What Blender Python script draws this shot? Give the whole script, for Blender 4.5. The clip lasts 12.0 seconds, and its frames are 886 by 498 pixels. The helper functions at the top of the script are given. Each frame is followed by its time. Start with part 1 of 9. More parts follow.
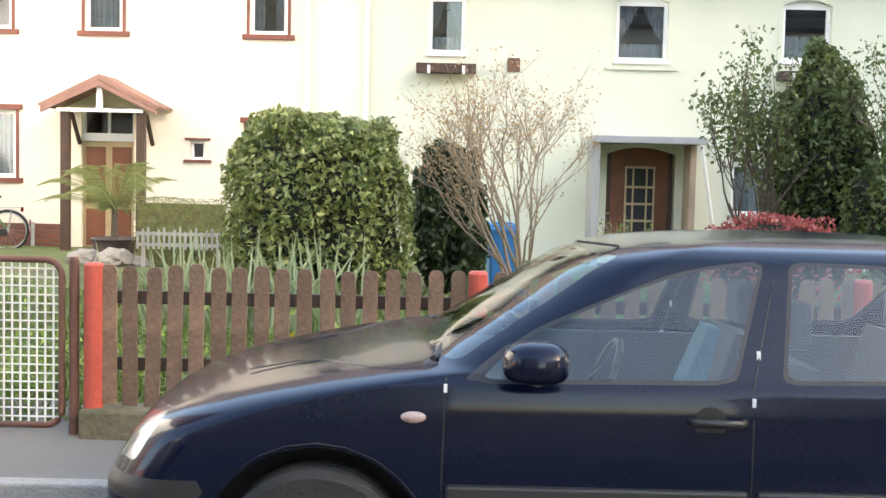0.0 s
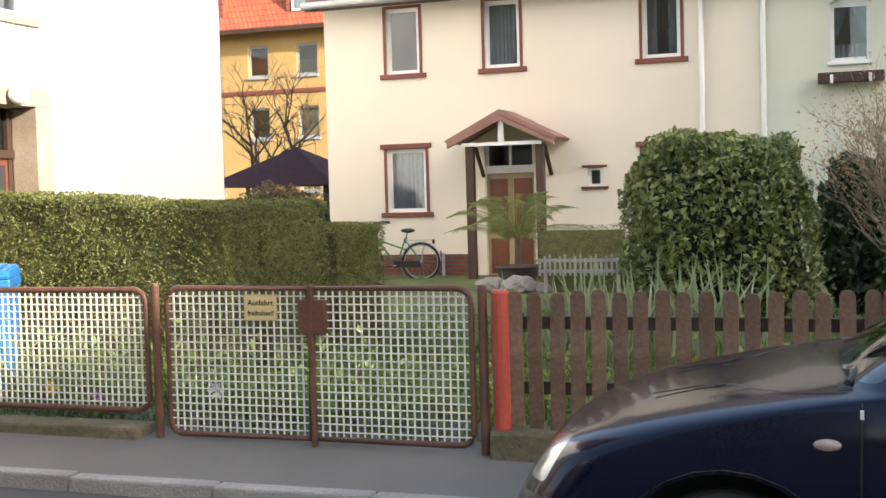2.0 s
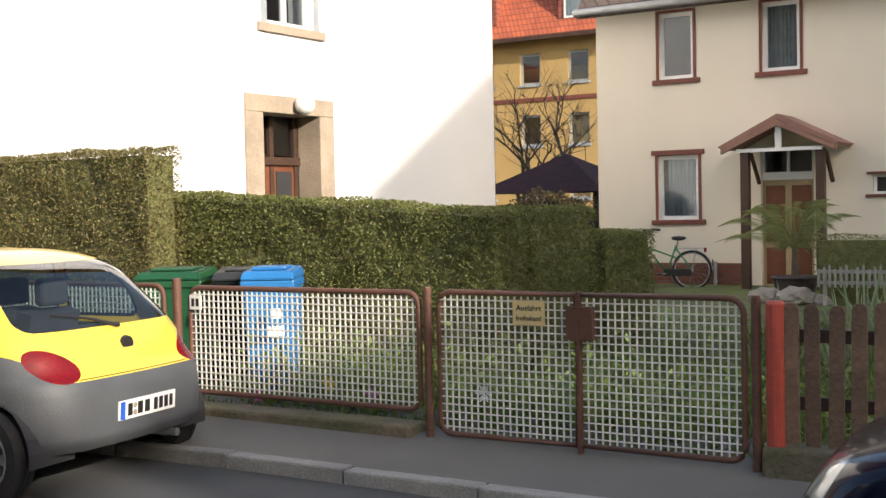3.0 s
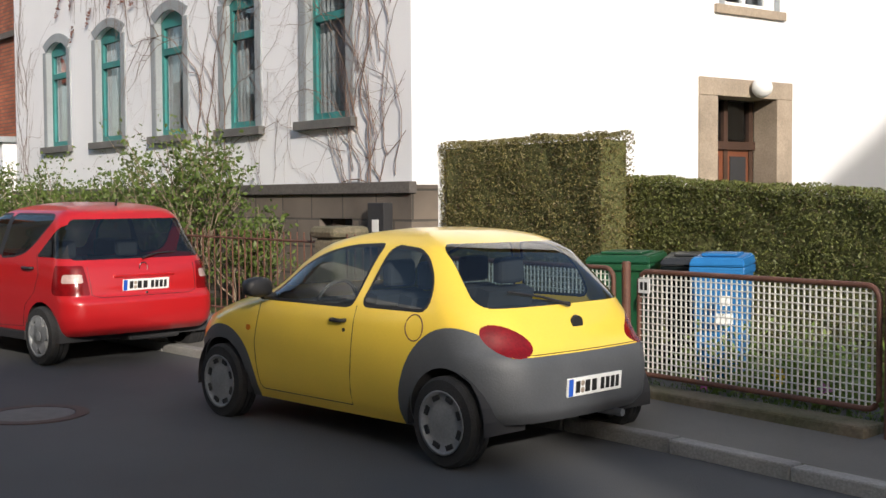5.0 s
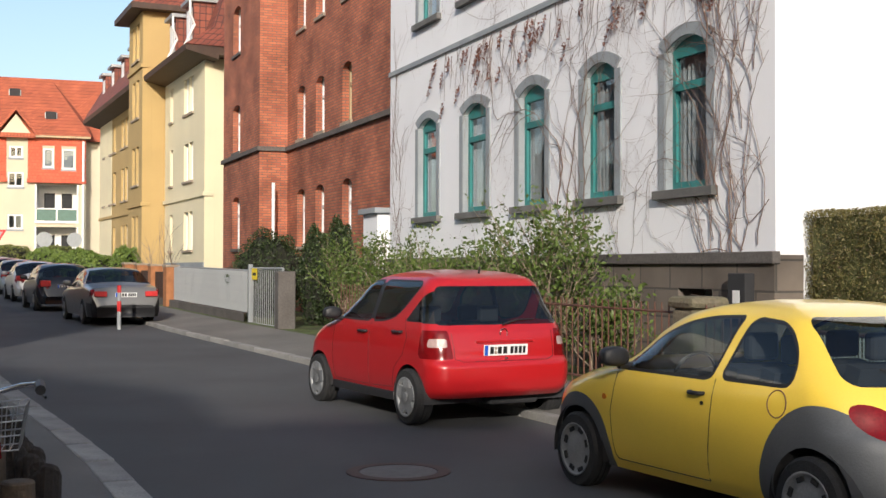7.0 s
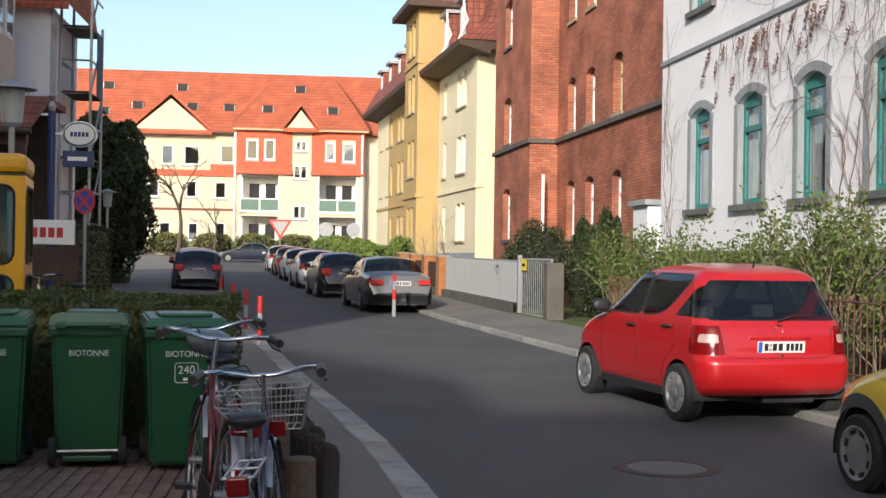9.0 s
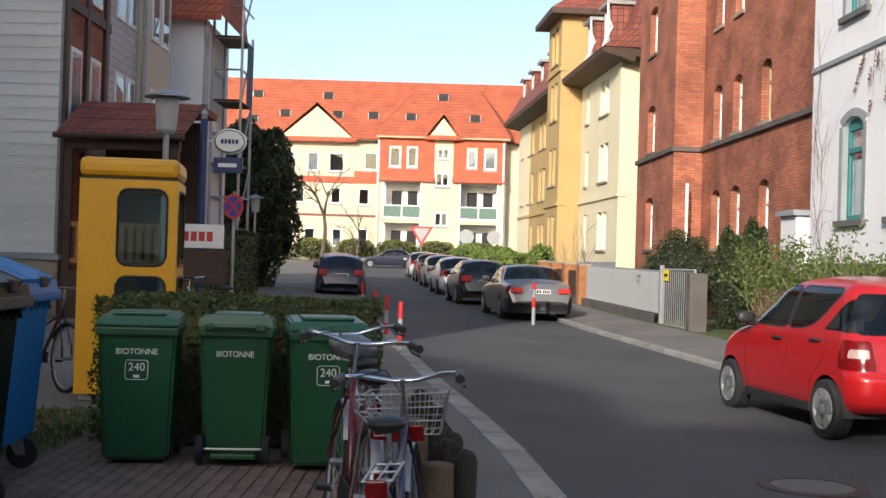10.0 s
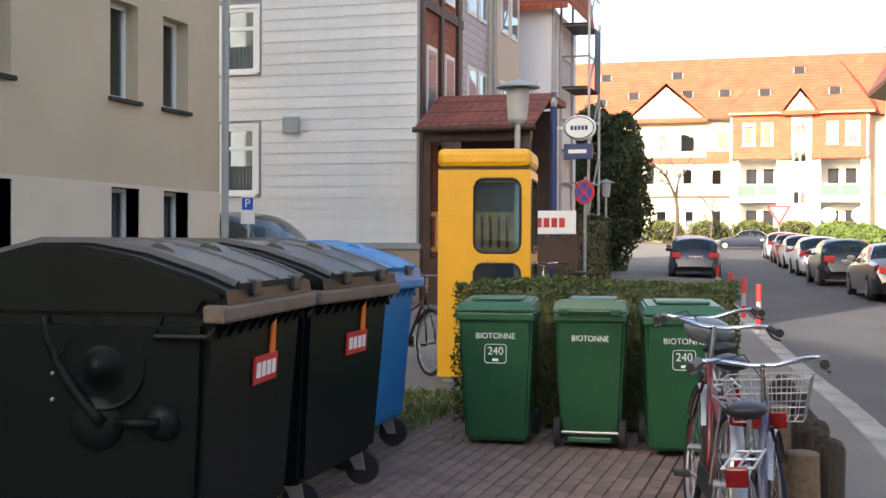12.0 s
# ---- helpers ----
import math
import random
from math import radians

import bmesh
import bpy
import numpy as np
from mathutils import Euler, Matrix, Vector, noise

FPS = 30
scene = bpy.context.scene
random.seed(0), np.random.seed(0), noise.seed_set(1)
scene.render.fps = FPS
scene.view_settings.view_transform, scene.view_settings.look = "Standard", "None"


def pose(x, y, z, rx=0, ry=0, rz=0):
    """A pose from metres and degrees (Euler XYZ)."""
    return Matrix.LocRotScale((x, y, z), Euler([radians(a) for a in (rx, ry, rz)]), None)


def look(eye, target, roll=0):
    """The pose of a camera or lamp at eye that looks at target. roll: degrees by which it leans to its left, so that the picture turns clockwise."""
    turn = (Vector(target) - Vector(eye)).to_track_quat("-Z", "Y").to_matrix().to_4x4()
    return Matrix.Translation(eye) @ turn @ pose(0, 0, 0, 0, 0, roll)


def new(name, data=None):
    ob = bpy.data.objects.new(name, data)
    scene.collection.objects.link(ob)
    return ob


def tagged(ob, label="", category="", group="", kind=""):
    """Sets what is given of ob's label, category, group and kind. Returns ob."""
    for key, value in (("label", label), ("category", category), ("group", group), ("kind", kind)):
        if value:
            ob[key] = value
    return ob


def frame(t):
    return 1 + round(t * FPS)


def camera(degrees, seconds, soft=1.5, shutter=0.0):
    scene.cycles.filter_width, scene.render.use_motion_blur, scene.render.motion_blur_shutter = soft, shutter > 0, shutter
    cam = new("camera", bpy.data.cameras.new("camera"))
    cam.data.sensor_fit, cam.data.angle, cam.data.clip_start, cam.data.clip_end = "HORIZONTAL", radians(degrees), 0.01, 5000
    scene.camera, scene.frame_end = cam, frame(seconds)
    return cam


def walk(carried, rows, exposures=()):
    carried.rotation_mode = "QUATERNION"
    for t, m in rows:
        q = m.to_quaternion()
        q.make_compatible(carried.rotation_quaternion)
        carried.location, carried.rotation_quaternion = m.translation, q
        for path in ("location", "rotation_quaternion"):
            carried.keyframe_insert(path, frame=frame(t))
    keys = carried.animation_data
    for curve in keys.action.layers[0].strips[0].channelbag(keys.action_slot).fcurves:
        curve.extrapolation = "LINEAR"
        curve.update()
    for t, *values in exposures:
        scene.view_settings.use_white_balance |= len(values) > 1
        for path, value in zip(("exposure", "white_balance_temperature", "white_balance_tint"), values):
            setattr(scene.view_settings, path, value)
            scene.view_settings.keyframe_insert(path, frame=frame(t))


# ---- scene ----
cam = camera(40.9, 12.0)
PATH = [
    (0.0, 0, 0, 1.70, 0.10, -3.87, -1.30),
    (0.5, 0, 0, 1.70, 4.39, -3.74, -0.07),
    (1.0, 0, 0, 1.70, 9.07, -3.73, 1.24),
    (1.5, 0, 0, 1.70, 13.57, -3.30, 1.94),
    (2.0, 0, 0, 1.70, 19.04, -2.66, 1.59),
    (2.5, 0, 0, 1.70, 24.61, -2.06, 1.46),
    (3.0, 0, 0, 1.70, 31.97, -2.02, 1.27),
    (3.2, 0, 0, 1.70, 34.57, -3.18, 0.94),
    (4.8, 0, 0, 1.70, 51.41, -2.57, 0.66),
    (5.0, 0, 0, 1.70, 53.46, -2.45, 0.36),
    (5.5, 0, 0, 1.70, 58.50, -2.30, 0.18),
    (6.0, 0, 0, 1.70, 62.60, -0.32, 0.20),
    (6.5, 0, 0, 1.70, 66.43, 0.60, 0.15),
    (7.0, 0, 0, 1.70, 70.58, 0.92, -0.15),
    (7.5, 0, 0, 1.70, 74.33, 0.48, -0.42),
    (9.3, 0, 0, 1.70, 85.54, 0.48, -1.05),
    (9.5, 0, 0, 1.70, 86.99, 0.51, -1.21),
    (10.0, 0, 0, 1.70, 90.24, 0.63, -1.71),
    (10.5, 0, 0, 1.70, 93.93, 0.46, -2.04),
    (11.0, 0, 0, 1.70, 97.72, 0.42, -1.48),
    (11.5, 0, 0, 1.70, 101.92, -0.11, -0.65),
    (12.0, 0, 0, 1.70, 107.10, -0.42, -0.29),
]
walk(cam, [(t, pose(x, y, z, 90 + p, r, a)) for t, x, y, z, a, p, r in PATH],
     exposures=[(0.0, 2.55, 7300, 10), (1.0, 1.95, 7200, 10), (1.5, 1.8, 7100, 10), (2.5, 1.06, 7000, 11), (3.2, 0.62, 6900, 11), (4.8, 0.15, 6600, 10), (6.5, 0.0, 6500, 10), (7.5, 0.1, 6500, 10), (9.5, 0.25, 6500, 10), (11.0, 0.75, 6800, 12), (12.0, 1.5, 7000, 12)])

# ---- world, sun ----
SUN = Vector((0.9, -0.33, 0.36)).normalized()
world = bpy.data.worlds.new("world")
world.use_nodes = True
scene.world = world
sky = world.node_tree.nodes.new("ShaderNodeTexSky")
sky.sky_type, sky.sun_disc = "NISHITA", False
sky.sun_elevation, sky.sun_rotation = math.asin(SUN.z), math.atan2(SUN.x, SUN.y)
sky.air_density, sky.dust_density = 1.0, 2.5
world.node_tree.links.new(sky.outputs[0], world.node_tree.nodes["Background"].inputs[0])
world.node_tree.nodes["Background"].inputs[1].default_value = 0.2
sun = new("sun", bpy.data.lights.new("sun", "SUN"))
sun.data.energy, sun.data.angle, sun.data.color = 4.0, radians(0.6), (1.0, 0.93, 0.84)
sun.matrix_world = look(SUN * 60, (0, 0, 0))


# ---- materials ----
def mat(name, color, rough=0.7, metal=0.0, vary=0.25, scale=8.0, bump=0.2, fine=60.0, stain=None, coat=0.0, rnd=0.0, transl=0.0, spec=0.5):
    """A surface with broad and fine variation of colour, roughness and relief."""
    m = bpy.data.materials.new(name)
    m.use_nodes = True
    n, l = m.node_tree.nodes, m.node_tree.links
    b = n["Principled BSDF"]
    co = n.new("ShaderNodeTexCoord")
    big, small = n.new("ShaderNodeTexNoise"), n.new("ShaderNodeTexNoise")
    big.inputs["Scale"].default_value, small.inputs["Scale"].default_value = scale, fine
    big.inputs["Detail"].default_value, small.inputs["Detail"].default_value = 4, 3
    for q in (big, small):
        l.new(co.outputs["Object"], q.inputs["Vector"])
    ramp = n.new("ShaderNodeMapRange")
    l.new(big.outputs[0], ramp.inputs[0])
    ramp.inputs[1].default_value, ramp.inputs[2].default_value = 0.3, 0.7
    mix = n.new("ShaderNodeMix")
    mix.data_type = "RGBA"
    dark = stain if stain else tuple(c * (1 - vary) for c in color)
    mix.inputs["A"].default_value, mix.inputs["B"].default_value = (*color, 1), (*dark, 1)
    l.new(ramp.outputs[0], mix.inputs["Factor"])
    mul = n.new("ShaderNodeMix")
    mul.data_type, mul.blend_type = "RGBA", "MULTIPLY"
    mul.inputs["Factor"].default_value = min(1.0, vary * 1.6)
    l.new(mix.outputs["Result"], mul.inputs["A"])
    cr = n.new("ShaderNodeMapRange")
    cr.inputs[1].default_value, cr.inputs[2].default_value, cr.inputs[3].default_value, cr.inputs[4].default_value = 0.3, 0.7, 0.6, 1.15
    l.new(small.outputs[0], cr.inputs[0])
    l.new(cr.outputs[0], mul.inputs["B"])
    out = mul.outputs["Result"]
    if rnd:
        oi = n.new("ShaderNodeObjectInfo")
        hs = n.new("ShaderNodeHueSaturation")
        mr = n.new("ShaderNodeMapRange")
        mr.inputs[3].default_value, mr.inputs[4].default_value = 1 - rnd, 1 + rnd
        l.new(oi.outputs["Random"], mr.inputs[0])
        l.new(mr.outputs[0], hs.inputs["Value"])
        l.new(out, hs.inputs["Color"])
        out = hs.outputs[0]
    l.new(out, b.inputs["Base Color"])
    rr = n.new("ShaderNodeMapRange")
    rr.inputs[3].default_value, rr.inputs[4].default_value = max(0.02, rough * 0.85), min(1, rough * 1.15)
    l.new(small.outputs[0], rr.inputs[0])
    l.new(rr.outputs[0], b.inputs["Roughness"])
    b.inputs["Metallic"].default_value = metal
    b.inputs["Coat Weight"].default_value = coat
    b.inputs["Coat Roughness"].default_value = 0.04
    b.inputs["Specular IOR Level"].default_value = spec
    if transl:
        b.inputs["Transmission Weight"].default_value = 0
        b.inputs["Subsurface Weight"].default_value = 0
        ts, ms = n.new("ShaderNodeBsdfTranslucent"), n.new("ShaderNodeMixShader")
        l.new(out, ts.inputs[0])
        ms.inputs[0].default_value = transl
        l.new(b.outputs[0], ms.inputs[1])
        l.new(ts.outputs[0], ms.inputs[2])
        l.new(ms.outputs[0], n["Material Output"].inputs[0])
    if bump:
        bp = n.new("ShaderNodeBump")
        bp.inputs["Strength"].default_value, bp.inputs["Distance"].default_value = bump, 0.02
        l.new(small.outputs[0], bp.inputs["Height"])
        l.new(bp.outputs[0], b.inputs["Normal"])
    return m


def leafmat(name, a, b2, rough=0.5):
    """Leaves that differ one by one."""
    m = bpy.data.materials.new(name)
    m.use_nodes = True
    n, l = m.node_tree.nodes, m.node_tree.links
    b = n["Principled BSDF"]
    g = n.new("ShaderNodeNewGeometry")
    mix = n.new("ShaderNodeMix")
    mix.data_type = "RGBA"
    mix.inputs["A"].default_value, mix.inputs["B"].default_value = (*a, 1), (*b2, 1)
    l.new(g.outputs["Random Per Island"], mix.inputs["Factor"])
    l.new(mix.outputs["Result"], b.inputs["Base Color"])
    b.inputs["Roughness"].default_value = rough
    ts, ms = n.new("ShaderNodeBsdfTranslucent"), n.new("ShaderNodeMixShader")
    l.new(mix.outputs["Result"], ts.inputs[0])
    ms.inputs[0].default_value = 0.25
    l.new(b.outputs[0], ms.inputs[1])
    l.new(ts.outputs[0], ms.inputs[2])
    l.new(ms.outputs[0], n["Material Output"].inputs[0])
    return m


def glassmat(name, tint=(0.8, 0.9, 0.9), clear=0.75, rough=0.01):
    """Thin pane: part clear, part mirror, more mirror at a glancing view."""
    m = bpy.data.materials.new(name)
    m.use_nodes = True
    n, l = m.node_tree.nodes, m.node_tree.links
    n.remove(n["Principled BSDF"])
    tr, gl, ms, fr = n.new("ShaderNodeBsdfTransparent"), n.new("ShaderNodeBsdfGlossy"), n.new("ShaderNodeMixShader"), n.new("ShaderNodeLayerWeight")
    tr.inputs[0].default_value = (*[c * clear for c in tint], 1)
    gl.inputs["Roughness"].default_value = rough
    gl.inputs[0].default_value = (0.95, 0.97, 1, 1)
    fr.inputs[0].default_value = 0.5
    po, ad = n.new("ShaderNodeMath"), n.new("ShaderNodeMath")
    po.operation, ad.operation = "POWER", "MULTIPLY_ADD"
    po.inputs[1].default_value, ad.inputs[1].default_value, ad.inputs[2].default_value = 4.0, 0.8, 0.06
    l.new(fr.outputs["Facing"], po.inputs[0])
    l.new(po.outputs[0], ad.inputs[0])
    l.new(ad.outputs[0], ms.inputs[0])
    l.new(tr.outputs[0], ms.inputs[1])
    l.new(gl.outputs[0], ms.inputs[2])
    l.new(ms.outputs[0], n["Material Output"].inputs[0])
    return m


def coursed(name, c1, c2, mortar, bw, bh, gap=0.012, rough=0.85, bump=0.5, offset=0.5, vertical=True, dirt=0.35):
    """Brickwork, tiles or paving laid in courses, with stains over it."""
    m = bpy.data.materials.new(name)
    m.use_nodes = True
    n, l = m.node_tree.nodes, m.node_tree.links
    b = n["Principled BSDF"]
    g = n.new("ShaderNodeNewGeometry")
    sp, ad, cb = n.new("ShaderNodeSeparateXYZ"), n.new("ShaderNodeMath"), n.new("ShaderNodeCombineXYZ")
    l.new(g.outputs["Position"], sp.inputs[0])
    ad.operation = "ADD"
    l.new(sp.outputs[0], ad.inputs[0])
    if vertical:
        l.new(sp.outputs[1], ad.inputs[1])
        l.new(sp.outputs[2], cb.inputs[1])
    else:
        ad.inputs[1].default_value = 0
        l.new(sp.outputs[1], cb.inputs[1])
    l.new(ad.outputs[0], cb.inputs[0])
    t = n.new("ShaderNodeTexBrick")
    t.offset = offset
    t.inputs["Scale"].default_value = 1
    t.inputs["Brick Width"].default_value, t.inputs["Row Height"].default_value, t.inputs["Mortar Size"].default_value = bw, bh, gap
    t.inputs["Mortar Smooth"].default_value = 0.2
    t.inputs["Color1"].default_value, t.inputs["Color2"].default_value, t.inputs["Mortar"].default_value = (*c1, 1), (*c2, 1), (*mortar, 1)
    l.new(cb.outputs[0], t.inputs["Vector"])
    no = n.new("ShaderNodeTexNoise")
    no.inputs["Scale"].default_value, no.inputs["Detail"].default_value = 0.9, 6
    l.new(g.outputs["Position"], no.inputs["Vector"])
    mr = n.new("ShaderNodeMapRange")
    mr.inputs[1].default_value, mr.inputs[2].default_value, mr.inputs[3].default_value, mr.inputs[4].default_value = 0.3, 0.7, 1 - dirt, 1.1
    l.new(no.outputs[0], mr.inputs[0])
    mx = n.new("ShaderNodeMix")
    mx.data_type, mx.blend_type = "RGBA", "MULTIPLY"
    mx.inputs["Factor"].default_value = 1
    l.new(t.outputs["Color"], mx.inputs["A"])
    l.new(mr.outputs[0], mx.inputs["B"])
    l.new(mx.outputs["Result"], b.inputs["Base Color"])
    b.inputs["Roughness"].default_value = rough
    bp = n.new("ShaderNodeBump")
    bp.inputs["Strength"].default_value, bp.inputs["Distance"].default_value, bp.invert = bump, 0.015, True
    l.new(t.outputs["Fac"], bp.inputs["Height"])
    l.new(bp.outputs[0], b.inputs["Normal"])
    return m


M = dict(
    asphalt=mat("asphalt", (0.09, 0.092, 0.095), 0.85, vary=0.3, scale=0.5, fine=90, bump=0.35),
    pavement=mat("pavement_asphalt", (0.2, 0.19, 0.172), 0.9, vary=0.3, scale=0.7, fine=120, bump=0.4),
    kerb=mat("kerb_stone", (0.2, 0.195, 0.185), 0.9, vary=0.35, scale=3, fine=50, bump=0.5, rnd=0.15),
    soil=mat("soil", (0.09, 0.07, 0.045), 0.95, vary=0.4, scale=2, fine=30, bump=0.8, stain=(0.06, 0.08, 0.03)),
    lawn=mat("lawn_ground", (0.11, 0.17, 0.04), 0.9, vary=0.4, scale=2, fine=40, bump=0.8, stain=(0.07, 0.06, 0.03)),
    cream=mat("cream_render", (0.78, 0.71, 0.6), 0.9, vary=0.09, scale=0.5, fine=90, bump=0.15),
    greenish=mat("pale_green_render", (0.66, 0.68, 0.56), 0.9, vary=0.12, scale=0.6, fine=80, bump=0.15),
    white=mat("white_render", (0.87, 0.875, 0.9), 0.9, vary=0.08, scale=0.5, fine=80, bump=0.15),
    paleyellow=mat("pale_yellow_render", (0.76, 0.68, 0.47), 0.9, vary=0.1, scale=0.4, fine=40, bump=0.1),
    farcream=mat("far_cream_render", (0.58, 0.52, 0.39), 0.9, vary=0.1, scale=0.4, fine=40, bump=0.1),
    ochre=mat("ochre_render", (0.47, 0.33, 0.14), 0.9, vary=0.12, scale=0.4, fine=40, bump=0.1),
    beige=mat("beige_roughcast", (0.6, 0.52, 0.37), 0.95, vary=0.15, scale=0.6, fine=140, bump=0.6),
    beigelow=mat("beige_smooth", (0.64, 0.58, 0.46), 0.9, vary=0.1, scale=0.8, fine=60, bump=0.2),
    yellowback=mat("yellow_render", (0.44, 0.3, 0.12), 0.9, vary=0.15, scale=0.4, fine=30, bump=0.1),
    brick=coursed("red_brickwork", (0.58, 0.185, 0.09), (0.4, 0.115, 0.065), (0.22, 0.13, 0.095), 0.26, 0.077, dirt=0.5),
    plinthbrick=coursed("plinth_clinker", (0.26, 0.08, 0.05), (0.2, 0.06, 0.04), (0.15, 0.11, 0.09), 0.25, 0.077),
    rooftile=coursed("red_roof_tiles", (0.5, 0.13, 0.06), (0.4, 0.1, 0.05), (0.2, 0.05, 0.03), 0.24, 0.3, 0.02, 0.8, 0.8, 0.0, True, 0.25),
    rooftile2=coursed("brown_roof_tiles", (0.3, 0.085, 0.05), (0.22, 0.06, 0.04), (0.08, 0.03, 0.025), 0.22, 0.28, 0.02, 0.7, 0.9, 0.0, True, 0.35),
    rooftile3=coursed("weathered_brown_tiles", (0.13, 0.095, 0.08), (0.1, 0.075, 0.065), (0.05, 0.04, 0.035), 0.24, 0.3, 0.02, 0.85, 0.8, 0.0, True, 0.35),
    hungtile=coursed("hung_red_tiles", (0.6, 0.12, 0.06), (0.5, 0.1, 0.05), (0.3, 0.07, 0.04), 0.3, 0.25, 0.015, 0.8, 0.6, 0.5, True, 0.15),
    slate=coursed("grey_slate_hanging", (0.52, 0.52, 0.52), (0.45, 0.45, 0.46), (0.25, 0.25, 0.25), 0.3, 0.2, 0.012, 0.7, 0.5, 0.5, True, 0.2),
    paving=coursed("paving_blocks", (0.25, 0.17, 0.14), (0.2, 0.14, 0.115), (0.11, 0.085, 0.07), 0.2, 0.1, 0.01, 0.9, 0.5, 0.5, False, 0.35),
    palekerb=mat("pale_kerb_stone", (0.36, 0.35, 0.33), 0.9, vary=0.35, scale=3, fine=50, bump=0.5, rnd=0.12),
    wallstone=mat("mossy_brown_wall", (0.22, 0.175, 0.125), 0.95, vary=0.4, scale=2.5, fine=30, bump=0.7, stain=(0.1, 0.1, 0.05)),
    bargeboard=mat("faded_brown_board", (0.3, 0.16, 0.125), 0.7, vary=0.2, scale=3, fine=40, bump=0.15),
    sandstone=mat("sandstone", (0.42, 0.34, 0.26), 0.9, vary=0.3, scale=2, fine=40, bump=0.4),
    greystone=mat("grey_painted_stone", (0.33, 0.36, 0.38), 0.85, vary=0.2, scale=2, fine=40, bump=0.2),
    darkplinth=mat("dark_plinth_stone", (0.14, 0.125, 0.115), 0.9, vary=0.35, scale=1.5, fine=25, bump=0.6),
    plinthstone=coursed("sandstone_plinth", (0.2, 0.165, 0.135), (0.15, 0.125, 0.105), (0.09, 0.08, 0.07), 0.75, 0.36, 0.015, 0.95, 0.6, 0.5, True, 0.5),
    redbrown=mat("red_brown_paint", (0.2, 0.06, 0.04), 0.6, vary=0.2, scale=3, fine=40, bump=0.15),
    rustpaint=mat("rusty_brown_paint", (0.17, 0.075, 0.05), 0.6, vary=0.35, scale=4, fine=50, bump=0.25),
    redpaint=mat("faded_red_paint", (0.52, 0.09, 0.06), 0.5, vary=0.2, scale=4, fine=30, bump=0.15),
    whitepaint=mat("white_paint", (0.8, 0.8, 0.79), 0.45, vary=0.06, scale=2, fine=40, bump=0.05),
    meshpaint=mat("pale_mesh_paint", (0.78, 0.76, 0.7), 0.6, vary=0.2, scale=6, fine=60, bump=0.1),
    turquoise=mat("turquoise_paint", (0.035, 0.24, 0.23), 0.5, vary=0.2, scale=3, fine=40, bump=0.1),
    wood=mat("weathered_picket_wood", (0.23, 0.145, 0.095), 0.85, vary=0.4, scale=3, fine=35, bump=0.5, rnd=0.2),
    darkwood=mat("dark_stained_wood", (0.07, 0.035, 0.022), 0.6, vary=0.35, scale=4, fine=40, bump=0.3),
    oldwood=mat("old_dark_wood", (0.045, 0.035, 0.028), 0.9, vary=0.4, scale=4, fine=40, bump=0.6, rnd=0.25),
    stump=mat("grey_brown_log", (0.16, 0.11, 0.07), 0.9, vary=0.4, scale=4, fine=30, bump=0.7),
    doorwood=mat("reddish_door_wood", (0.2, 0.065, 0.03), 0.5, vary=0.3, scale=4, fine=40, bump=0.2),
    tanwood=mat("tan_door_wood", (0.5, 0.38, 0.22), 0.5, vary=0.2, scale=4, fine=40, bump=0.1),
    orangewood=mat("orange_deck_wood", (0.42, 0.2, 0.07), 0.6, vary=0.25, scale=4, fine=40, bump=0.2),
    zinc=mat("zinc", (0.4, 0.41, 0.42), 0.45, 0.6, vary=0.2, scale=4, fine=40, bump=0.1),
    steel=mat("grey_steel", (0.42, 0.43, 0.44), 0.4, 0.7, vary=0.15, scale=6, fine=50, bump=0.1),
    chrome=mat("chrome", (0.75, 0.76, 0.78), 0.15, 1.0, vary=0.1, scale=8, fine=50, bump=0.0),
    greypaint=mat("grey_paint", (0.32, 0.34, 0.35), 0.5, vary=0.15, scale=4, fine=40, bump=0.1),
    rubber=mat("tyre_rubber", (0.022, 0.022, 0.023), 0.85, vary=0.3, scale=10, fine=80, bump=0.3),
    blackplastic=mat("black_plastic", (0.02, 0.02, 0.022), 0.5, vary=0.2, scale=6, fine=80, bump=0.1),
    binblack=mat("black_bin_plastic", (0.0035, 0.0075, 0.008), 0.45, vary=0.3, scale=3, fine=60, bump=0.03, spec=0.13),
    dustrim=mat("dusty_tan_rim", (0.15, 0.12, 0.09), 0.7, vary=0.35, scale=5, fine=50, bump=0.1),
    binlid=mat("dusty_grey_lid", (0.035, 0.037, 0.038), 0.38, vary=0.3, scale=3, fine=40, bump=0.03),
    bingreen=mat("green_bin_plastic", (0.012, 0.085, 0.035), 0.4, vary=0.2, scale=3, fine=60, bump=0.08),
    binlidgreen=mat("green_bin_lid_plastic", (0.035, 0.13, 0.075), 0.4, vary=0.2, scale=3, fine=60, bump=0.08),
    binblue=mat("blue_bin_plastic", (0.022, 0.19, 0.48), 0.4, vary=0.2, scale=3, fine=60, bump=0.08),
    boothyellow=mat("phone_booth_yellow", (0.72, 0.37, 0.012), 0.4, vary=0.1, scale=3, fine=40, bump=0.05),
    signyellow=mat("yellow_sign_paint", (0.75, 0.6, 0.3), 0.5, vary=0.15, scale=5, fine=40, bump=0.05),
    signbright=mat("bright_yellow_paint", (0.8, 0.62, 0.04), 0.5, vary=0.1, scale=5, fine=40, bump=0.05),
    signred=mat("sign_red", (0.55, 0.03, 0.03), 0.4, vary=0.1, scale=5, fine=40, bump=0.02),
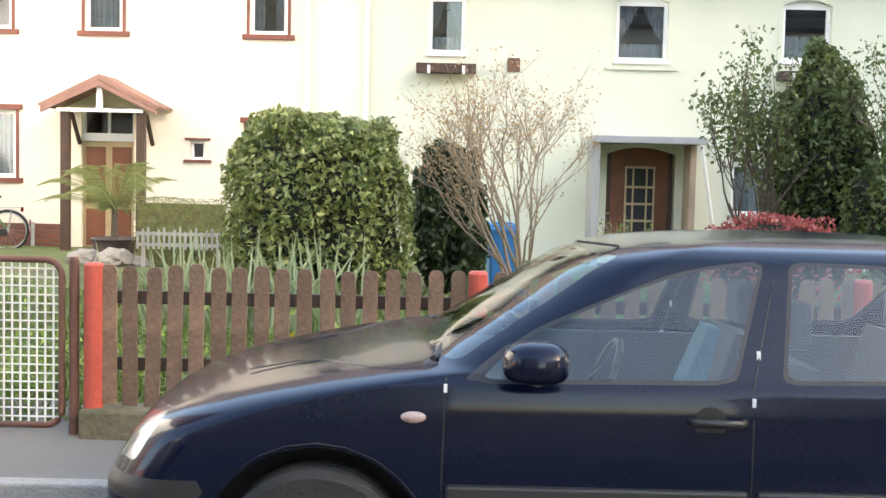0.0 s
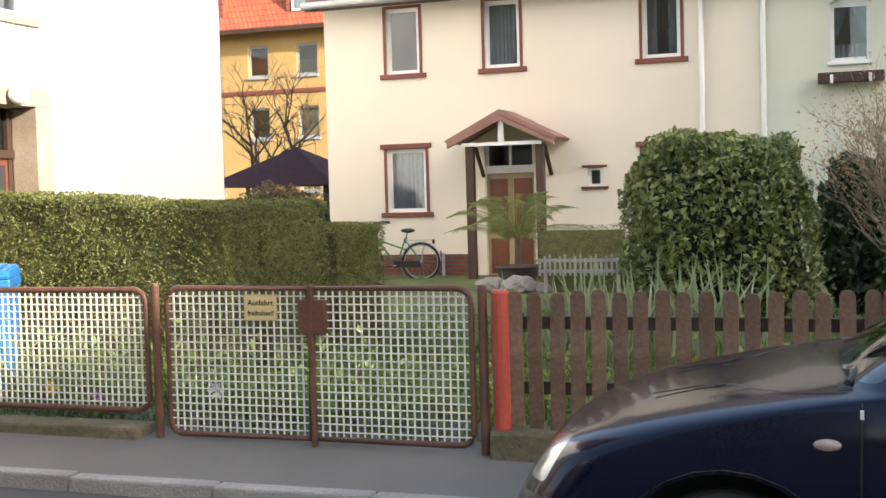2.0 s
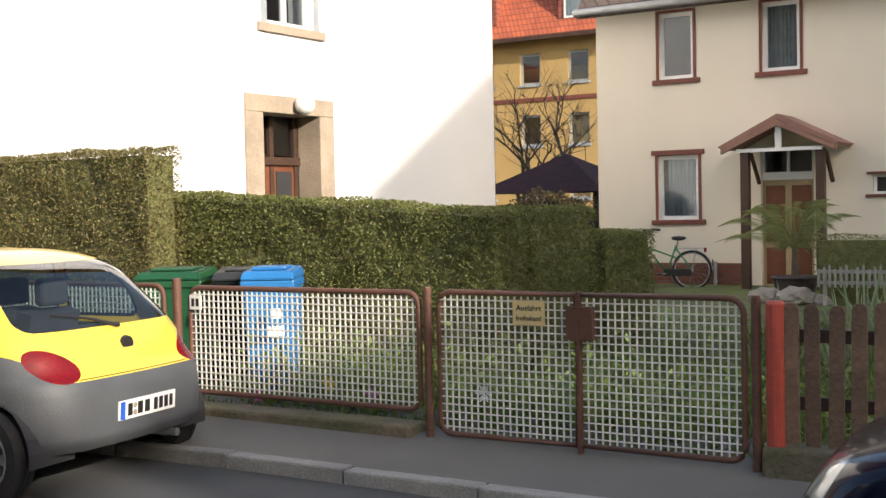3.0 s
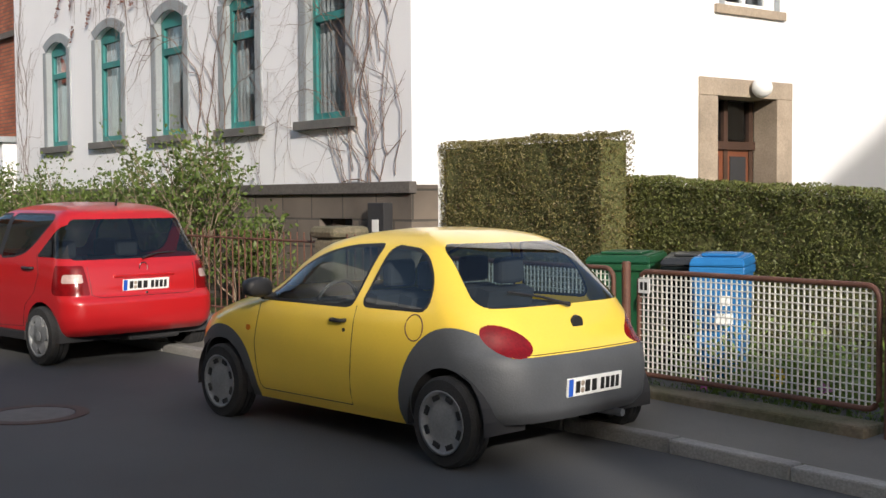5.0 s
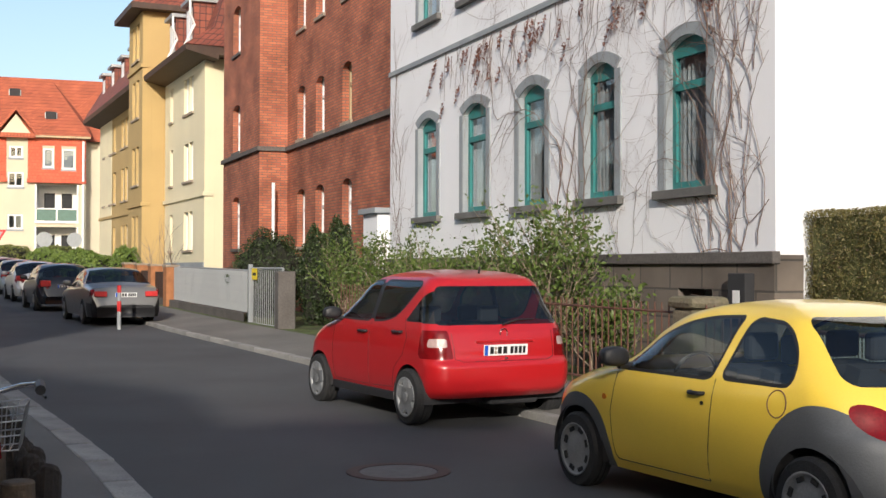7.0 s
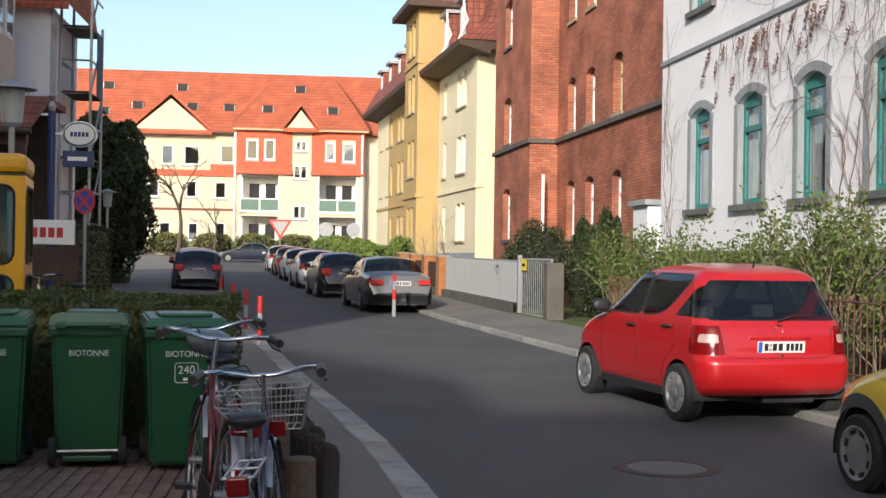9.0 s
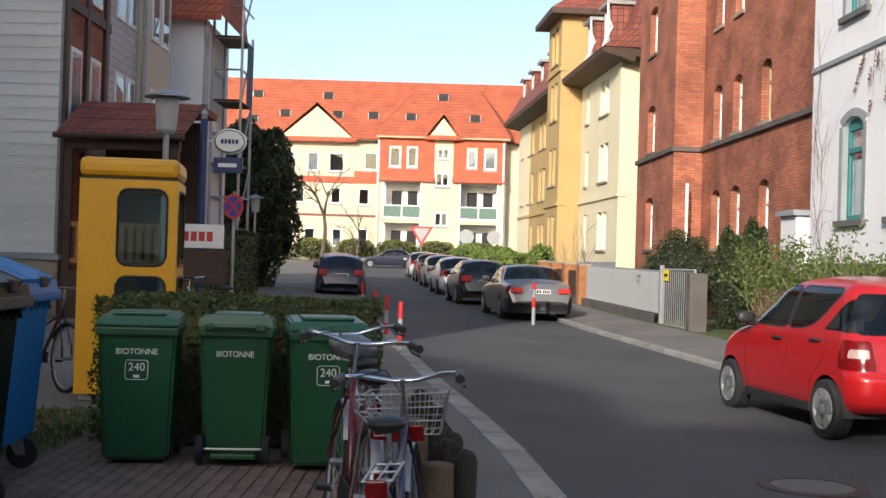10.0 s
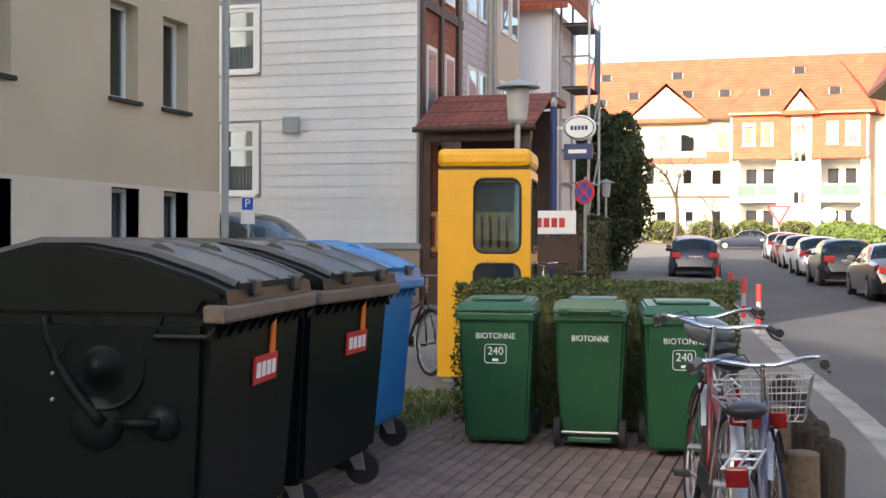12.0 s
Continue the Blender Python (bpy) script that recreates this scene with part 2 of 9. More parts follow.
    signblue=mat("sign_blue", (0.012, 0.035, 0.13), 0.4, vary=0.1, scale=5, fine=40, bump=0.02),
    orange=mat("orange_sticker", (0.75, 0.17, 0.02), 0.5, vary=0.1, scale=5, fine=40, bump=0.02),
    curtain=mat("white_curtain", (0.6, 0.6, 0.6), 0.9, vary=0.25, scale=6, fine=30, bump=0.3),
    # near-black fill; on glazing the unlit room behind is put into its colour
    interior=mat("shade_dark_fill", (0.035, 0.035, 0.038), 0.9, vary=0.3, scale=1.5, fine=10, bump=0.0),
    seat=mat("car_seat_cloth", (0.05, 0.052, 0.058), 0.9, vary=0.2, scale=6, fine=80, bump=0.2),
    textblack=mat("lettering_black", (0.015, 0.015, 0.015), 0.5, vary=0.05, bump=0),
    textwhite=mat("lettering_white", (0.78, 0.78, 0.76), 0.5, vary=0.05, bump=0),
    plate=mat("plate_white", (0.8, 0.8, 0.78), 0.35, vary=0.05, bump=0),
    plateblue=mat("plate_blue", (0.02, 0.1, 0.5), 0.35, vary=0.05, bump=0),
    tail=mat("tail_light_red", (0.2, 0.004, 0.006), 0.2, vary=0.3, scale=14, fine=60, bump=0.05, coat=0.25, spec=0.3),
    tailclear=mat("tail_light_clear", (0.5, 0.36, 0.33), 0.15, vary=0.2, scale=20, fine=90, bump=0.2, coat=0.8),
    amber=mat("amber_lens", (0.7, 0.22, 0.02), 0.15, vary=0.1, bump=0.05, coat=0.8),
    headlamp=mat("headlamp_lens", (0.3, 0.32, 0.33), 0.12, 0.3, vary=0.2, scale=20, bump=0.1, coat=0.8),
    alloy=mat("silver_wheel", (0.27, 0.28, 0.29), 0.45, 0.15, vary=0.25, scale=8, fine=60, bump=0.1),
    bark=mat("grey_bark", (0.13, 0.1, 0.075), 0.9, vary=0.4, scale=5, fine=40, bump=0.6),
    twig=mat("brown_twigs", (0.32, 0.25, 0.18), 0.9, vary=0.3, scale=5, fine=40, bump=0.3),
    vine=mat("vine_stems", (0.2, 0.13, 0.1), 0.9, vary=0.3, scale=5, fine=40, bump=0.3),
    pot=mat("dark_pot", (0.06, 0.045, 0.04), 0.7, vary=0.2, bump=0.2),
    stone=mat("garden_stone", (0.3, 0.27, 0.24), 0.9, vary=0.3, scale=5, fine=40, bump=0.6),
    pane=glassmat("window_glass", (0.85, 0.9, 0.92), 0.8),
    carglass=glassmat("car_glass", (0.8, 0.9, 0.89), 0.97),
    carglassmid=glassmat("smoked_car_glass", (0.6, 0.7, 0.72), 0.8),
    carglassdark=glassmat("tinted_car_glass", (0.5, 0.6, 0.6), 0.6),
)


# ---- building tools ----
def part(name, bm, material, parent=None, label="", smooth=False, m=None):
    """Links a bmesh as one mesh object, under a parent if given."""
    me = bpy.data.meshes.new(name)
    bm.to_mesh(me)
    bm.free()
    if smooth:
        for p in me.polygons:
            p.use_smooth = True
    me.materials.append(M[material] if isinstance(material, str) else material)
    ob = new(name, me)
    if parent is not None:
        ob.parent = parent
    if m is not None:
        ob.matrix_basis = m
    if label:
        ob["label"] = label
    return ob


def raw(name, verts, faces, material, parent=None, label="", smooth=False):
    me = bpy.data.meshes.new(name)
    me.from_pydata([tuple(v) for v in verts], [], faces)
    me.update()
    if smooth:
        for p in me.polygons:
            p.use_smooth = True
    me.materials.append(M[material] if isinstance(material, str) else material)
    ob = new(name, me)
    if parent is not None:
        ob.parent = parent
    if label:
        ob["label"] = label
    return ob


def thing(name, m, label, category, group="", kind=""):
    ob = new(name)
    ob.empty_display_size = 0.1
    ob.matrix_basis = m
    return tagged(ob, label, category, group, kind)


def bx(bm, x0, x1, y0, y1, z0, z1, bevel=0.0):
    r = bmesh.ops.create_cube(bm, size=1)
    for v in r["verts"]:
        v.co = ((x0 + x1) / 2 + v.co.x * (x1 - x0), (y0 + y1) / 2 + v.co.y * (y1 - y0), (z0 + z1) / 2 + v.co.z * (z1 - z0))
    if bevel:
        es = list({e for v in r["verts"] for e in v.link_edges})
        bmesh.ops.bevel(bm, geom=es, offset=bevel, segments=2, affect="EDGES", profile=0.5)
    return bm


def box(x0, x1, y0, y1, z0, z1, bevel=0.0):
    return bx(bmesh.new(), x0, x1, y0, y1, z0, z1, bevel)


def tube(bm, pts, r, seg=8, r2=None, closed=False):
    """A round bar along points, tapering from r to r2."""
    pts = [Vector(p) for p in pts]
    n = len(pts)
    rings = []
    for i, p in enumerate(pts):
        d = (pts[min(i + 1, n - 1)] - pts[max(i - 1, 0)])
        if closed:
            d = pts[(i + 1) % n] - pts[i - 1]
        d = d.normalized() if d.length > 1e-9 else Vector((0, 0, 1))
        a = d.cross(Vector((0, 0, 1)) if abs(d.z) < 0.9 else Vector((1, 0, 0))).normalized()
        b = d.cross(a)
        rad = r if r2 is None else r + (r2 - r) * i / max(1, n - 1)
        rings.append([bm.verts.new(p + (a * math.cos(k * math.tau / seg) + b * math.sin(k * math.tau / seg)) * rad) for k in range(seg)])
    for i in range(n if closed else n - 1):
        a, b = rings[i], rings[(i + 1) % n]
        for k in range(seg):
            bm.faces.new((a[k], a[(k + 1) % seg], b[(k + 1) % seg], b[k]))
    if not closed and seg > 2:
        bm.faces.new(rings[0][::-1])
        bm.faces.new(rings[-1])
    return bm


def lathe(bm, prof, seg=24, axis="z", at=(0, 0, 0), caps=True):
    """Turns a profile of (radius, height) round an axis."""
    at = Vector(at)
    rings = []
    for r, h in prof:
        ring = []
        for k in range(seg):
            c, s = r * math.cos(k * math.tau / seg), r * math.sin(k * math.tau / seg)
            ring.append(bm.verts.new(at + (Vector((c, s, h)) if axis == "z" else Vector((c, h, s)) if axis == "y" else Vector((h, c, s)))))
        rings.append(ring)
    for a, b in zip(rings, rings[1:]):
        for k in range(seg):
            bm.faces.new((a[k], a[(k + 1) % seg], b[(k + 1) % seg], b[k]))
    if caps and prof[0][0] > 1e-4:
        bm.faces.new(rings[0][::-1])
    if caps and prof[-1][0] > 1e-4:
        bm.faces.new(rings[-1])
    return bm


def prism(bm, poly, axis, a, b):
    """A polygon in a plane, pulled from a to b along the axis."""
    def put(p, h):
        return (h, p[0], p[1]) if axis == "x" else (p[0], h, p[1]) if axis == "y" else (p[0], p[1], h)
    lo, hi = [bm.verts.new(put(p, a)) for p in poly], [bm.verts.new(put(p, b)) for p in poly]
    n = len(poly)
    bm.faces.new(lo[::-1])
    bm.faces.new(hi)
    for i in range(n):
        bm.faces.new((lo[i], lo[(i + 1) % n], hi[(i + 1) % n], hi[i]))
    bmesh.ops.recalc_face_normals(bm, faces=bm.faces[:])
    return bm


def words(text, size, material, parent, m, name="lettering", label=""):
    """Letters with a little thickness, centred, reading along local x in the plane x-z of m."""
    cu = bpy.data.curves.new(name, "FONT")
    cu.body, cu.size, cu.extrude, cu.align_x, cu.align_y = text, size, 0.0015, "CENTER", "CENTER"
    tmp = bpy.data.objects.new(name, cu)
    me = bpy.data.meshes.new_from_object(tmp)
    me.transform(Matrix.Rotation(radians(90), 4, "X"))
    me.materials.clear()
    me.materials.append(M[material])
    ob = new(name, me)
    ob.parent = parent
    ob.matrix_basis = m
    bpy.data.objects.remove(tmp)
    if label:
        ob["label"] = label
    return ob


# ---- ground ----
def gz(x):
    s = -x
    return 0.006 * s + 0.00009 * s * s if s > 0 else 0.012 * s


def line(pts):
    xs, ys = [p[0] for p in pts][::-1], [p[1] for p in pts][::-1]
    return lambda x: float(np.interp(x, xs, ys))


far_kerb = line([(40, 5.9), (-5.5, 5.74), (-8, 5.5), (-12, 5.1), (-18, 4.38), (-28, 3.08), (-60, 0.2), (-92, -2.7), (-200, -12)])
near_kerb = line([(40, 1.25), (-4, 1.15), (-8, 0.88), (-10, 0.72), (-12, 0.47), (-15, 0.04), (-28, -1.6), (-60, -4.6), (-92, -7.5), (-200, -17)])
XS = [45 - 1.5 * i for i in range(16)] + [20 - i for i in range(60)] + [-42 - 2.0 * i for i in range(30)]


def strip(name, lo, hi, dz0, dz1, material, label, cat, xs=XS, n=2):
    v, f = [], []
    for x in xs:
        a, b = lo(x), hi(x)
        for k in range(n):
            t = k / (n - 1)
            v.append((x, a + (b - a) * t, gz(x) + dz0 + (dz1 - dz0) * t))
    for i in range(len(xs) - 1):
        for k in range(n - 1):
            q = i * n + k
            f.append((q, q + n, q + n + 1, q + 1))
    return tagged(raw(name, v, f, material), label, cat, kind="structure")


gv, gf = [], []
gxs = [420, 200, 90] + [45 - 4 * i for i in range(40)] + [-140, -200, -300, -420]
gys = [-400, -200, -90, -40, -20, -8, 0, 8, 20, 40, 90, 200, 400]
for x in gxs:
    for y in gys:
        gv.append((x, y, gz(max(x, -125)) - 0.06))
for i in range(len(gxs) - 1):
    for k in range(len(gys) - 1):
        q = i * len(gys) + k
        gf.append((q, q + 1, q + len(gys) + 1, q + len(gys)))
tagged(raw("ground", gv, gf, "soil"), "bare brown earth with sparse grass", "ground", kind="structure")
strip("road", near_kerb, far_kerb, 0, 0, "asphalt", "grey worn asphalt street between stone kerbs", "road", n=6)
strip("pavement_far", lambda x: far_kerb(x) + 0.13, lambda x: far_kerb(x) + 1.6, 0.085, 0.19, "pavement", "dark asphalt pavement along the garden fences", "pavement")
strip("pavement_near", lambda x: near_kerb(x) - 2.0, lambda x: near_kerb(x) - 0.23, 0.12, 0.05, "pavement", "grey asphalt pavement beside the street", "pavement")
strip("lawn", lambda x: 6.6 if x > -12 else far_kerb(x) + 1.6, lambda x: 24, 0.13, 0.13, "lawn", "patchy green garden lawn with bare soil", "lawn", xs=[x for x in XS if x > -48])
yard = [x for x in XS if -11.2 < x < 12]
strip("yard_paving", lambda x: -6.5, lambda x: near_kerb(x) - 1.9, 0.17, 0.13, "paving", "brown concrete block paving of a bin yard", "paving", xs=yard)
strip("forecourt", lambda x: -30, lambda x: near_kerb(x) - 1.9, 0.14, 0.12, "pavement", "grey asphalt forecourt before the houses", "pavement", xs=[x for x in XS if x <= -11])
strip("verge", lambda x: -30, lambda x: -6.4, 0.16, 0.16, "lawn", "short grass beside the bin yard", "lawn", xs=yard)
for nm, fn, s, wd in (("kerb_far", far_kerb, 1, 0.13), ("kerb_near", near_kerb, -1, 0.24)):
    kb = thing(nm, pose(0, 0, 0), "line of worn grey kerb stones", "kerb", kind="structure")
    x = 8.0
    shared = {}
    while x > -70:
        L = 0.95 if x > -40 else 1.9
        xm = x - L / 2
        a = math.atan2(fn(x) - fn(x - L), L)
        me = shared.get(L)
        if me is None:
            o = part("kerb_stone", box(-L / 2 + 0.006, L / 2 - 0.006, 0, wd, -0.12, 0.09 if s > 0 else 0.06, 0.012), "palekerb", kb)
            shared[L] = o.data
        else:
            o = new("kerb_stone", me)
            o.parent = kb
        o.matrix_basis = pose(xm, fn(xm) if s > 0 else fn(xm) - wd, gz(xm) + random.uniform(-0.004, 0.004), 0, 0, math.degrees(a))
        x -= L
man = thing("manhole_cover", pose(-9.15, 2.85, gz(-9.15)), "round rusty iron manhole cover with a pale concrete middle", "manhole")
part("ring", lathe(bmesh.new(), [(0.32, -0.03), (0.32, 0.006), (0.42, 0.006), (0.43, -0.03)], 32), mat("manhole_iron", (0.09, 0.06, 0.05), 0.7, 0.3, bump=0.3), man)
part("cover", lathe(bmesh.new(), [(0.0, 0.004), (0.31, 0.004), (0.315, -0.02)], 32), mat("manhole_concrete", (0.17, 0.165, 0.16), 0.9, bump=0.4), man)


# ---- buildings ----
def arc(u0, u1, z1, rise, n=8):
    """Points of a flat arch, from u0 to u1, whose crown is at z1."""
    return [(u0 + (u1 - u0) * k / n, z1 - rise * (2 * k / n - 1) ** 2) for k in range(n + 1)]


def wall(house, m, W, H, holes, material, thick=0.32, name="wall", z0=0.0):
    """A wall along local x that faces local -y, with openings (u0, u1, z0, z1, arch rise) right through it."""
    us = sorted({0.0, W, *[h[0] for h in holes], *[h[1] for h in holes]})
    zs = sorted({z0, H, *[h[2] for h in holes], *[h[3] for h in holes]})
    bm = bmesh.new()

    def quad(*p):
        bm.faces.new([bm.verts.new(q) for q in p])

    def open_at(u, z):
        return any(h[0] < u < h[1] and h[2] < z < h[3] for h in holes)

    for a, b in zip(us, us[1:]):
        for c, d in zip(zs, zs[1:]):
            if not open_at((a + b) / 2, (c + d) / 2):
                quad((a, 0, c), (b, 0, c), (b, 0, d), (a, 0, d))
                quad((b, thick, c), (a, thick, c), (a, thick, d), (b, thick, d))
    for h in holes:
        a, b, c, d, rise = (*h, 0)[:5]
        quad((a, 0, c), (a, 0, d), (a, thick, d), (a, thick, c))
        quad((b, 0, d), (b, 0, c), (b, thick, c), (b, thick, d))
        quad((a, 0, c), (a, thick, c), (b, thick, c), (b, 0, c))
        quad((a, 0, d), (b, 0, d), (b, thick, d), (a, thick, d))
        if rise:
            p = arc(a, b, d, rise)
            for (ua, za), (ub, zb) in zip(p, p[1:]):
                quad((ua, 0.0, za), (ub, 0.0, zb), (ub, 0.0, d), (ua, 0.0, d))
                quad((ua, 0, za), (ua, 0.14, za), (ub, 0.14, zb), (ub, 0, zb))
    quad((0, 0, z0), (0, 0, H), (0, thick, H), (0, thick, z0))
    quad((W, 0, H), (W, 0, z0), (W, thick, z0), (W, thick, H))
    quad((0, 0, H), (W, 0, H), (W, thick, H), (0, thick, H))
    return part(name, bm, material, house, m=m)


def window(house, m, u0, u1, z0, z1, frame="whitepaint", fw=0.06, mull=(), bars=(), depth=0.12, curtain="", sill=None, ring=None, arch=0.0, head=None, pane="pane", label=""):
    """A framed window in an opening: frame > pane, sill, ring, lintel, curtain."""
    bm = bmesh.new()
    y0, y1 = depth, depth + 0.07
    for a, b, c, d in ((u0, u0 + fw, z0, z1), (u1 - fw, u1, z0, z1), (u0 + fw, u1 - fw, z0, z0 + fw), (u0 + fw, u1 - fw, z1 - fw - arch * 0.9, z1)):
        bx(bm, a, b, y0, y1, c, d)
    for f in mull:
        c = u0 + (u1 - u0) * f
        bx(bm, c - fw * 0.5, c + fw * 0.5, y0 - 0.006, y1 - 0.004, z0 + fw, z1 - fw)
    for f in bars:
        c = z0 + (z1 - z0) * f
        bx(bm, u0 + fw, u1 - fw, y0 - 0.012, y1 - 0.008, c - fw * 0.5, c + fw * 0.5)
    win = part("window", bm, frame, house, m=m, label=label)
    p = part("pane", box(u0 + fw * 0.6, u1 - fw * 0.6, depth + 0.035, depth + 0.041, z0 + fw * 0.6, z1 - fw * 0.6), pane, win)
    p.visible_shadow = False
    if curtain:
        bm = bmesh.new()
        n = 28
        if curtain == "full":
            spans = [(0.02, 0.98, 0.0, 1.0)]
        elif curtain == "open":
            spans = [(0.02, 0.35, 0.0, 1.0), (0.65, 0.98, 0.0, 1.0)]
        elif curtain == "half":
            spans = [(0.02, 0.98, 0.0, 0.42)]
        else:
            spans = [(0.02, 0.48, 0.45, 1.0), (0.52, 0.98, 0.45, 1.0), (0.02, 0.98, 0.0, 0.28)]
        for k, (a, b, c, d) in enumerate(spans):
            prev = None
            for i in range(n + 1):
                u = u0 + (u1 - u0) * (a + (b - a) * i / n)
                y = depth + 0.12 + 0.02 * math.sin(i * 1.9 + k)
                lo, hi = z0 + (z1 - z0) * c, z0 + (z1 - z0) * d
                if curtain == "swag" and k < 2:
                    e = (i / n) if k == 0 else 1 - i / n
                    lo = z0 + (z1 - z0) * (0.3 + 0.6 * e ** 1.5)
                q = (bm.verts.new((u, y, lo)), bm.verts.new((u, y, hi)))
                if prev:
                    bm.faces.new((prev[0], q[0], q[1], prev[1]))
                prev = q
        part("curtain", bm, "curtain", win, "pale net curtain")
    if sill:
        ma, ov, hh, pr = sill
        part("sill", box(u0 - ov, u1 + ov, -pr, depth, z0 - hh, z0 - 0.002, 0.008), ma, win)
    if ring:
        ma, w, pr = ring
        bm = bmesh.new()
        zt = z1 - arch
        for a, b in ((u0 - w, u0 - 0.002), (u1 + 0.002, u1 + w)):
            bx(bm, a, b, -pr, 0.002, z0, zt)
        if arch:
            p1, p2 = arc(u0, u1, z1, arch), arc(u0 - w, u1 + w, z1 + w, arch * 1.1)
            for i in range(len(p1) - 1):
                q = [p1[i], p1[i + 1], p2[i + 1], p2[i]]
                prism(bm, q, "y", -pr, 0.003)
        else:
            bx(bm, u0 - w, u1 + w, -pr, 0.002, z1, z1 + w)
        part("surround", bm, ma, win)
    if head:
        ma, ov, hh, pr = head
        part("lintel", box(u0 - ov, u1 + ov, -pr, 0.002, z1 + 0.01, z1 + hh, 0.006), ma, win)
    return win


def gable_roof(house, x0, x1, y0, y1, ze, pitch, material, over=0.4, name="roof"):
    """Two slopes with the ridge along x, as thick slabs."""
    ym, k = (y0 + y1) / 2, math.tan(radians(pitch))
    zr = ze + (ym - y0) * k
    bm = bmesh.new()
    t = 0.18
    prism(bm, [(y0 - over, ze - over * k), (ym, zr), (y1 + over, ze - over * k), (y1 + over, ze - over * k + t), (ym, zr + t * 1.3), (y0 - over, ze - over * k + t)], "x", x0 - 0.2, x1 + 0.2)
    r = part(name, bm, material, house)
    return r, zr


def gables(house, x, y0, y1, ze, pitch, material, thick=0.3):
    ym, k = (y0 + y1) / 2, math.tan(radians(pitch))
    part("gable", prism(bmesh.new(), [(y0, ze), (y1, ze), (ym, ze + (ym - y0) * k)], "x", x, x + thick), material, house)


def plain_walls(house, x0, x1, y0, y1, H, material, sides="LRB", z0=-0.3):
    t = 0.3
    if "L" in sides:
        part("wall", box(x0, x0 + t, y0 + 0.33, y1, z0, H), material, house)
    if "R" in sides:
        part("wall", box(x1 - t, x1, y0 + 0.33, y1, z0, H), material, house)
    if "B" in sides:
        part("wall", box(x0 + t + 0.002, x1 - t - 0.002, y1 - t, y1, z0, H), material, house)


def pipe(house, x, y, z0, z1, r=0.045, ma="whitepaint"):
    bm = tube(bmesh.new(), [(x, y, z0), (x, y, z1)], r, 10)
    for z in (z0 + 0.6, (z0 + z1) / 2, z1 - 0.5):
        tube(bm, [(x, y, z - 0.02), (x, y, z + 0.02)], r * 1.25, 10)
    part("downpipe", bm, ma, house)


# cream terrace house
ha = thing("terraced_house", pose(0, 0, 0), "cream rendered terraced house with red-brown window trims", "house")
F1 = pose(-9.57, 21, 0)
o = 9.57
H1 = [(-8.30, -7.64, 3.97, 5.19), (-6.36, -5.70, 3.97, 5.19), (-3.47, -2.81, 3.97, 5.19), (-8.35, -7.57, 1.37, 2.56), (-4.49, -4.24, 1.76, 2.09), (-3.5, -2.8, 1.37, 2.42), (-6.42, -5.49, 0.1, 2.62)]
wall(ha, F1, 8.07, 5.6, [(a + o, b + o, c, d) for a, b, c, d in H1], "cream", z0=-0.3)
for i, (a, b, c, d) in enumerate(H1[:6]):
    small = i == 4
    window(ha, F1, a + o, b + o, c, d, fw=0.045 if small else 0.07, depth=0.07, curtain=("", "full", "open", "full", "", "full")[i],
           sill=("redbrown", 0.12 if small else 0.13, 0.05 if small else 0.09, 0.05), ring=None if small else ("redbrown", 0.055, 0.02),
           head=("redbrown", 0.1, 0.05, 0.04) if small else (("redbrown", 0.12, 0.1, 0.05) if c < 3 else None))
part("plinth", box(-9.6, -6.62, 20.965, 21, -0.3, 0.57), "plinthbrick", ha)
part("plinth", box(-5.28, -1.5, 20.965, 21, -0.3, 0.57), "plinthbrick", ha)
pipe(ha, -7.25, 20.93, -0.1, 0.6, 0.03, "greypaint")
dr = part("front_door", box(-6.42, -5.49, 21.12, 21.17, 0.1, 2.05), "tanwood", ha, "tan wooden double door with brown panels")
for a in (-6.36, -5.9):
    for c, d in ((0.2, 0.85), (0.95, 1.95)):
        part("panel", box(a, a + 0.34, 21.1, 21.121, c, d, 0.008), "doorwood", dr)
part("frame", box(-6.42, -5.49, 21.08, 21.16, 2.05, 2.14), "whitepaint", dr)
window(ha, pose(-6.42, 21, 0), 0, 0.93, 2.14, 2.62, fw=0.05, mull=(0.5,), depth=0.1)
can = part("canopy", prism(bmesh.new(), [(-7.0, 2.58), (-6.03, 3.06), (-5.06, 2.58), (-5.0, 2.63), (-6.03, 3.15), (-7.06, 2.63)], "y", 20.0, 21), "bargeboard", ha, "small gabled wooden door canopy with tiles")
bm = bmesh.new()
prism(bm, [(-7.0, 2.57), (-6.03, 3.05), (-5.06, 2.57), (-5.06, 2.5), (-6.03, 2.95), (-7.0, 2.5)], "y", 19.97, 20.06)
part("bargeboard", bm, "bargeboard", can)
bm = box(-6.75, -5.3, 20.05, 20.12, 2.52, 2.58)
bx(bm, -6.08, -5.98, 20.06, 20.11, 2.58, 2.98)
part("tie_beam", bm, "whitepaint", can)
for x in (-6.63, -5.35):
    part("post", box(x - 0.07, x + 0.07, 20.1, 20.24, 0.05, 2.55), "darkwood", can)
    bm = bmesh.new()
    tube(bm, [(x, 20.95, 2.0), (x, 20.5, 2.5)], 0.04, 6)
    part("brace", bm, "darkwood", can)
can.location.x = 0.2
part("step", box(-6.9, -5.1, 20.2, 20.96, 0.0, 0.16, 0.015), "kerb", ha)
plain_walls(ha, -9.57, -1.5, 21, 30, 5.6, "cream")
gables(ha, -9.57, 21, 30, 5.6, 49, "cream")
gables(ha, -1.8, 21, 30, 5.6, 49, "cream")
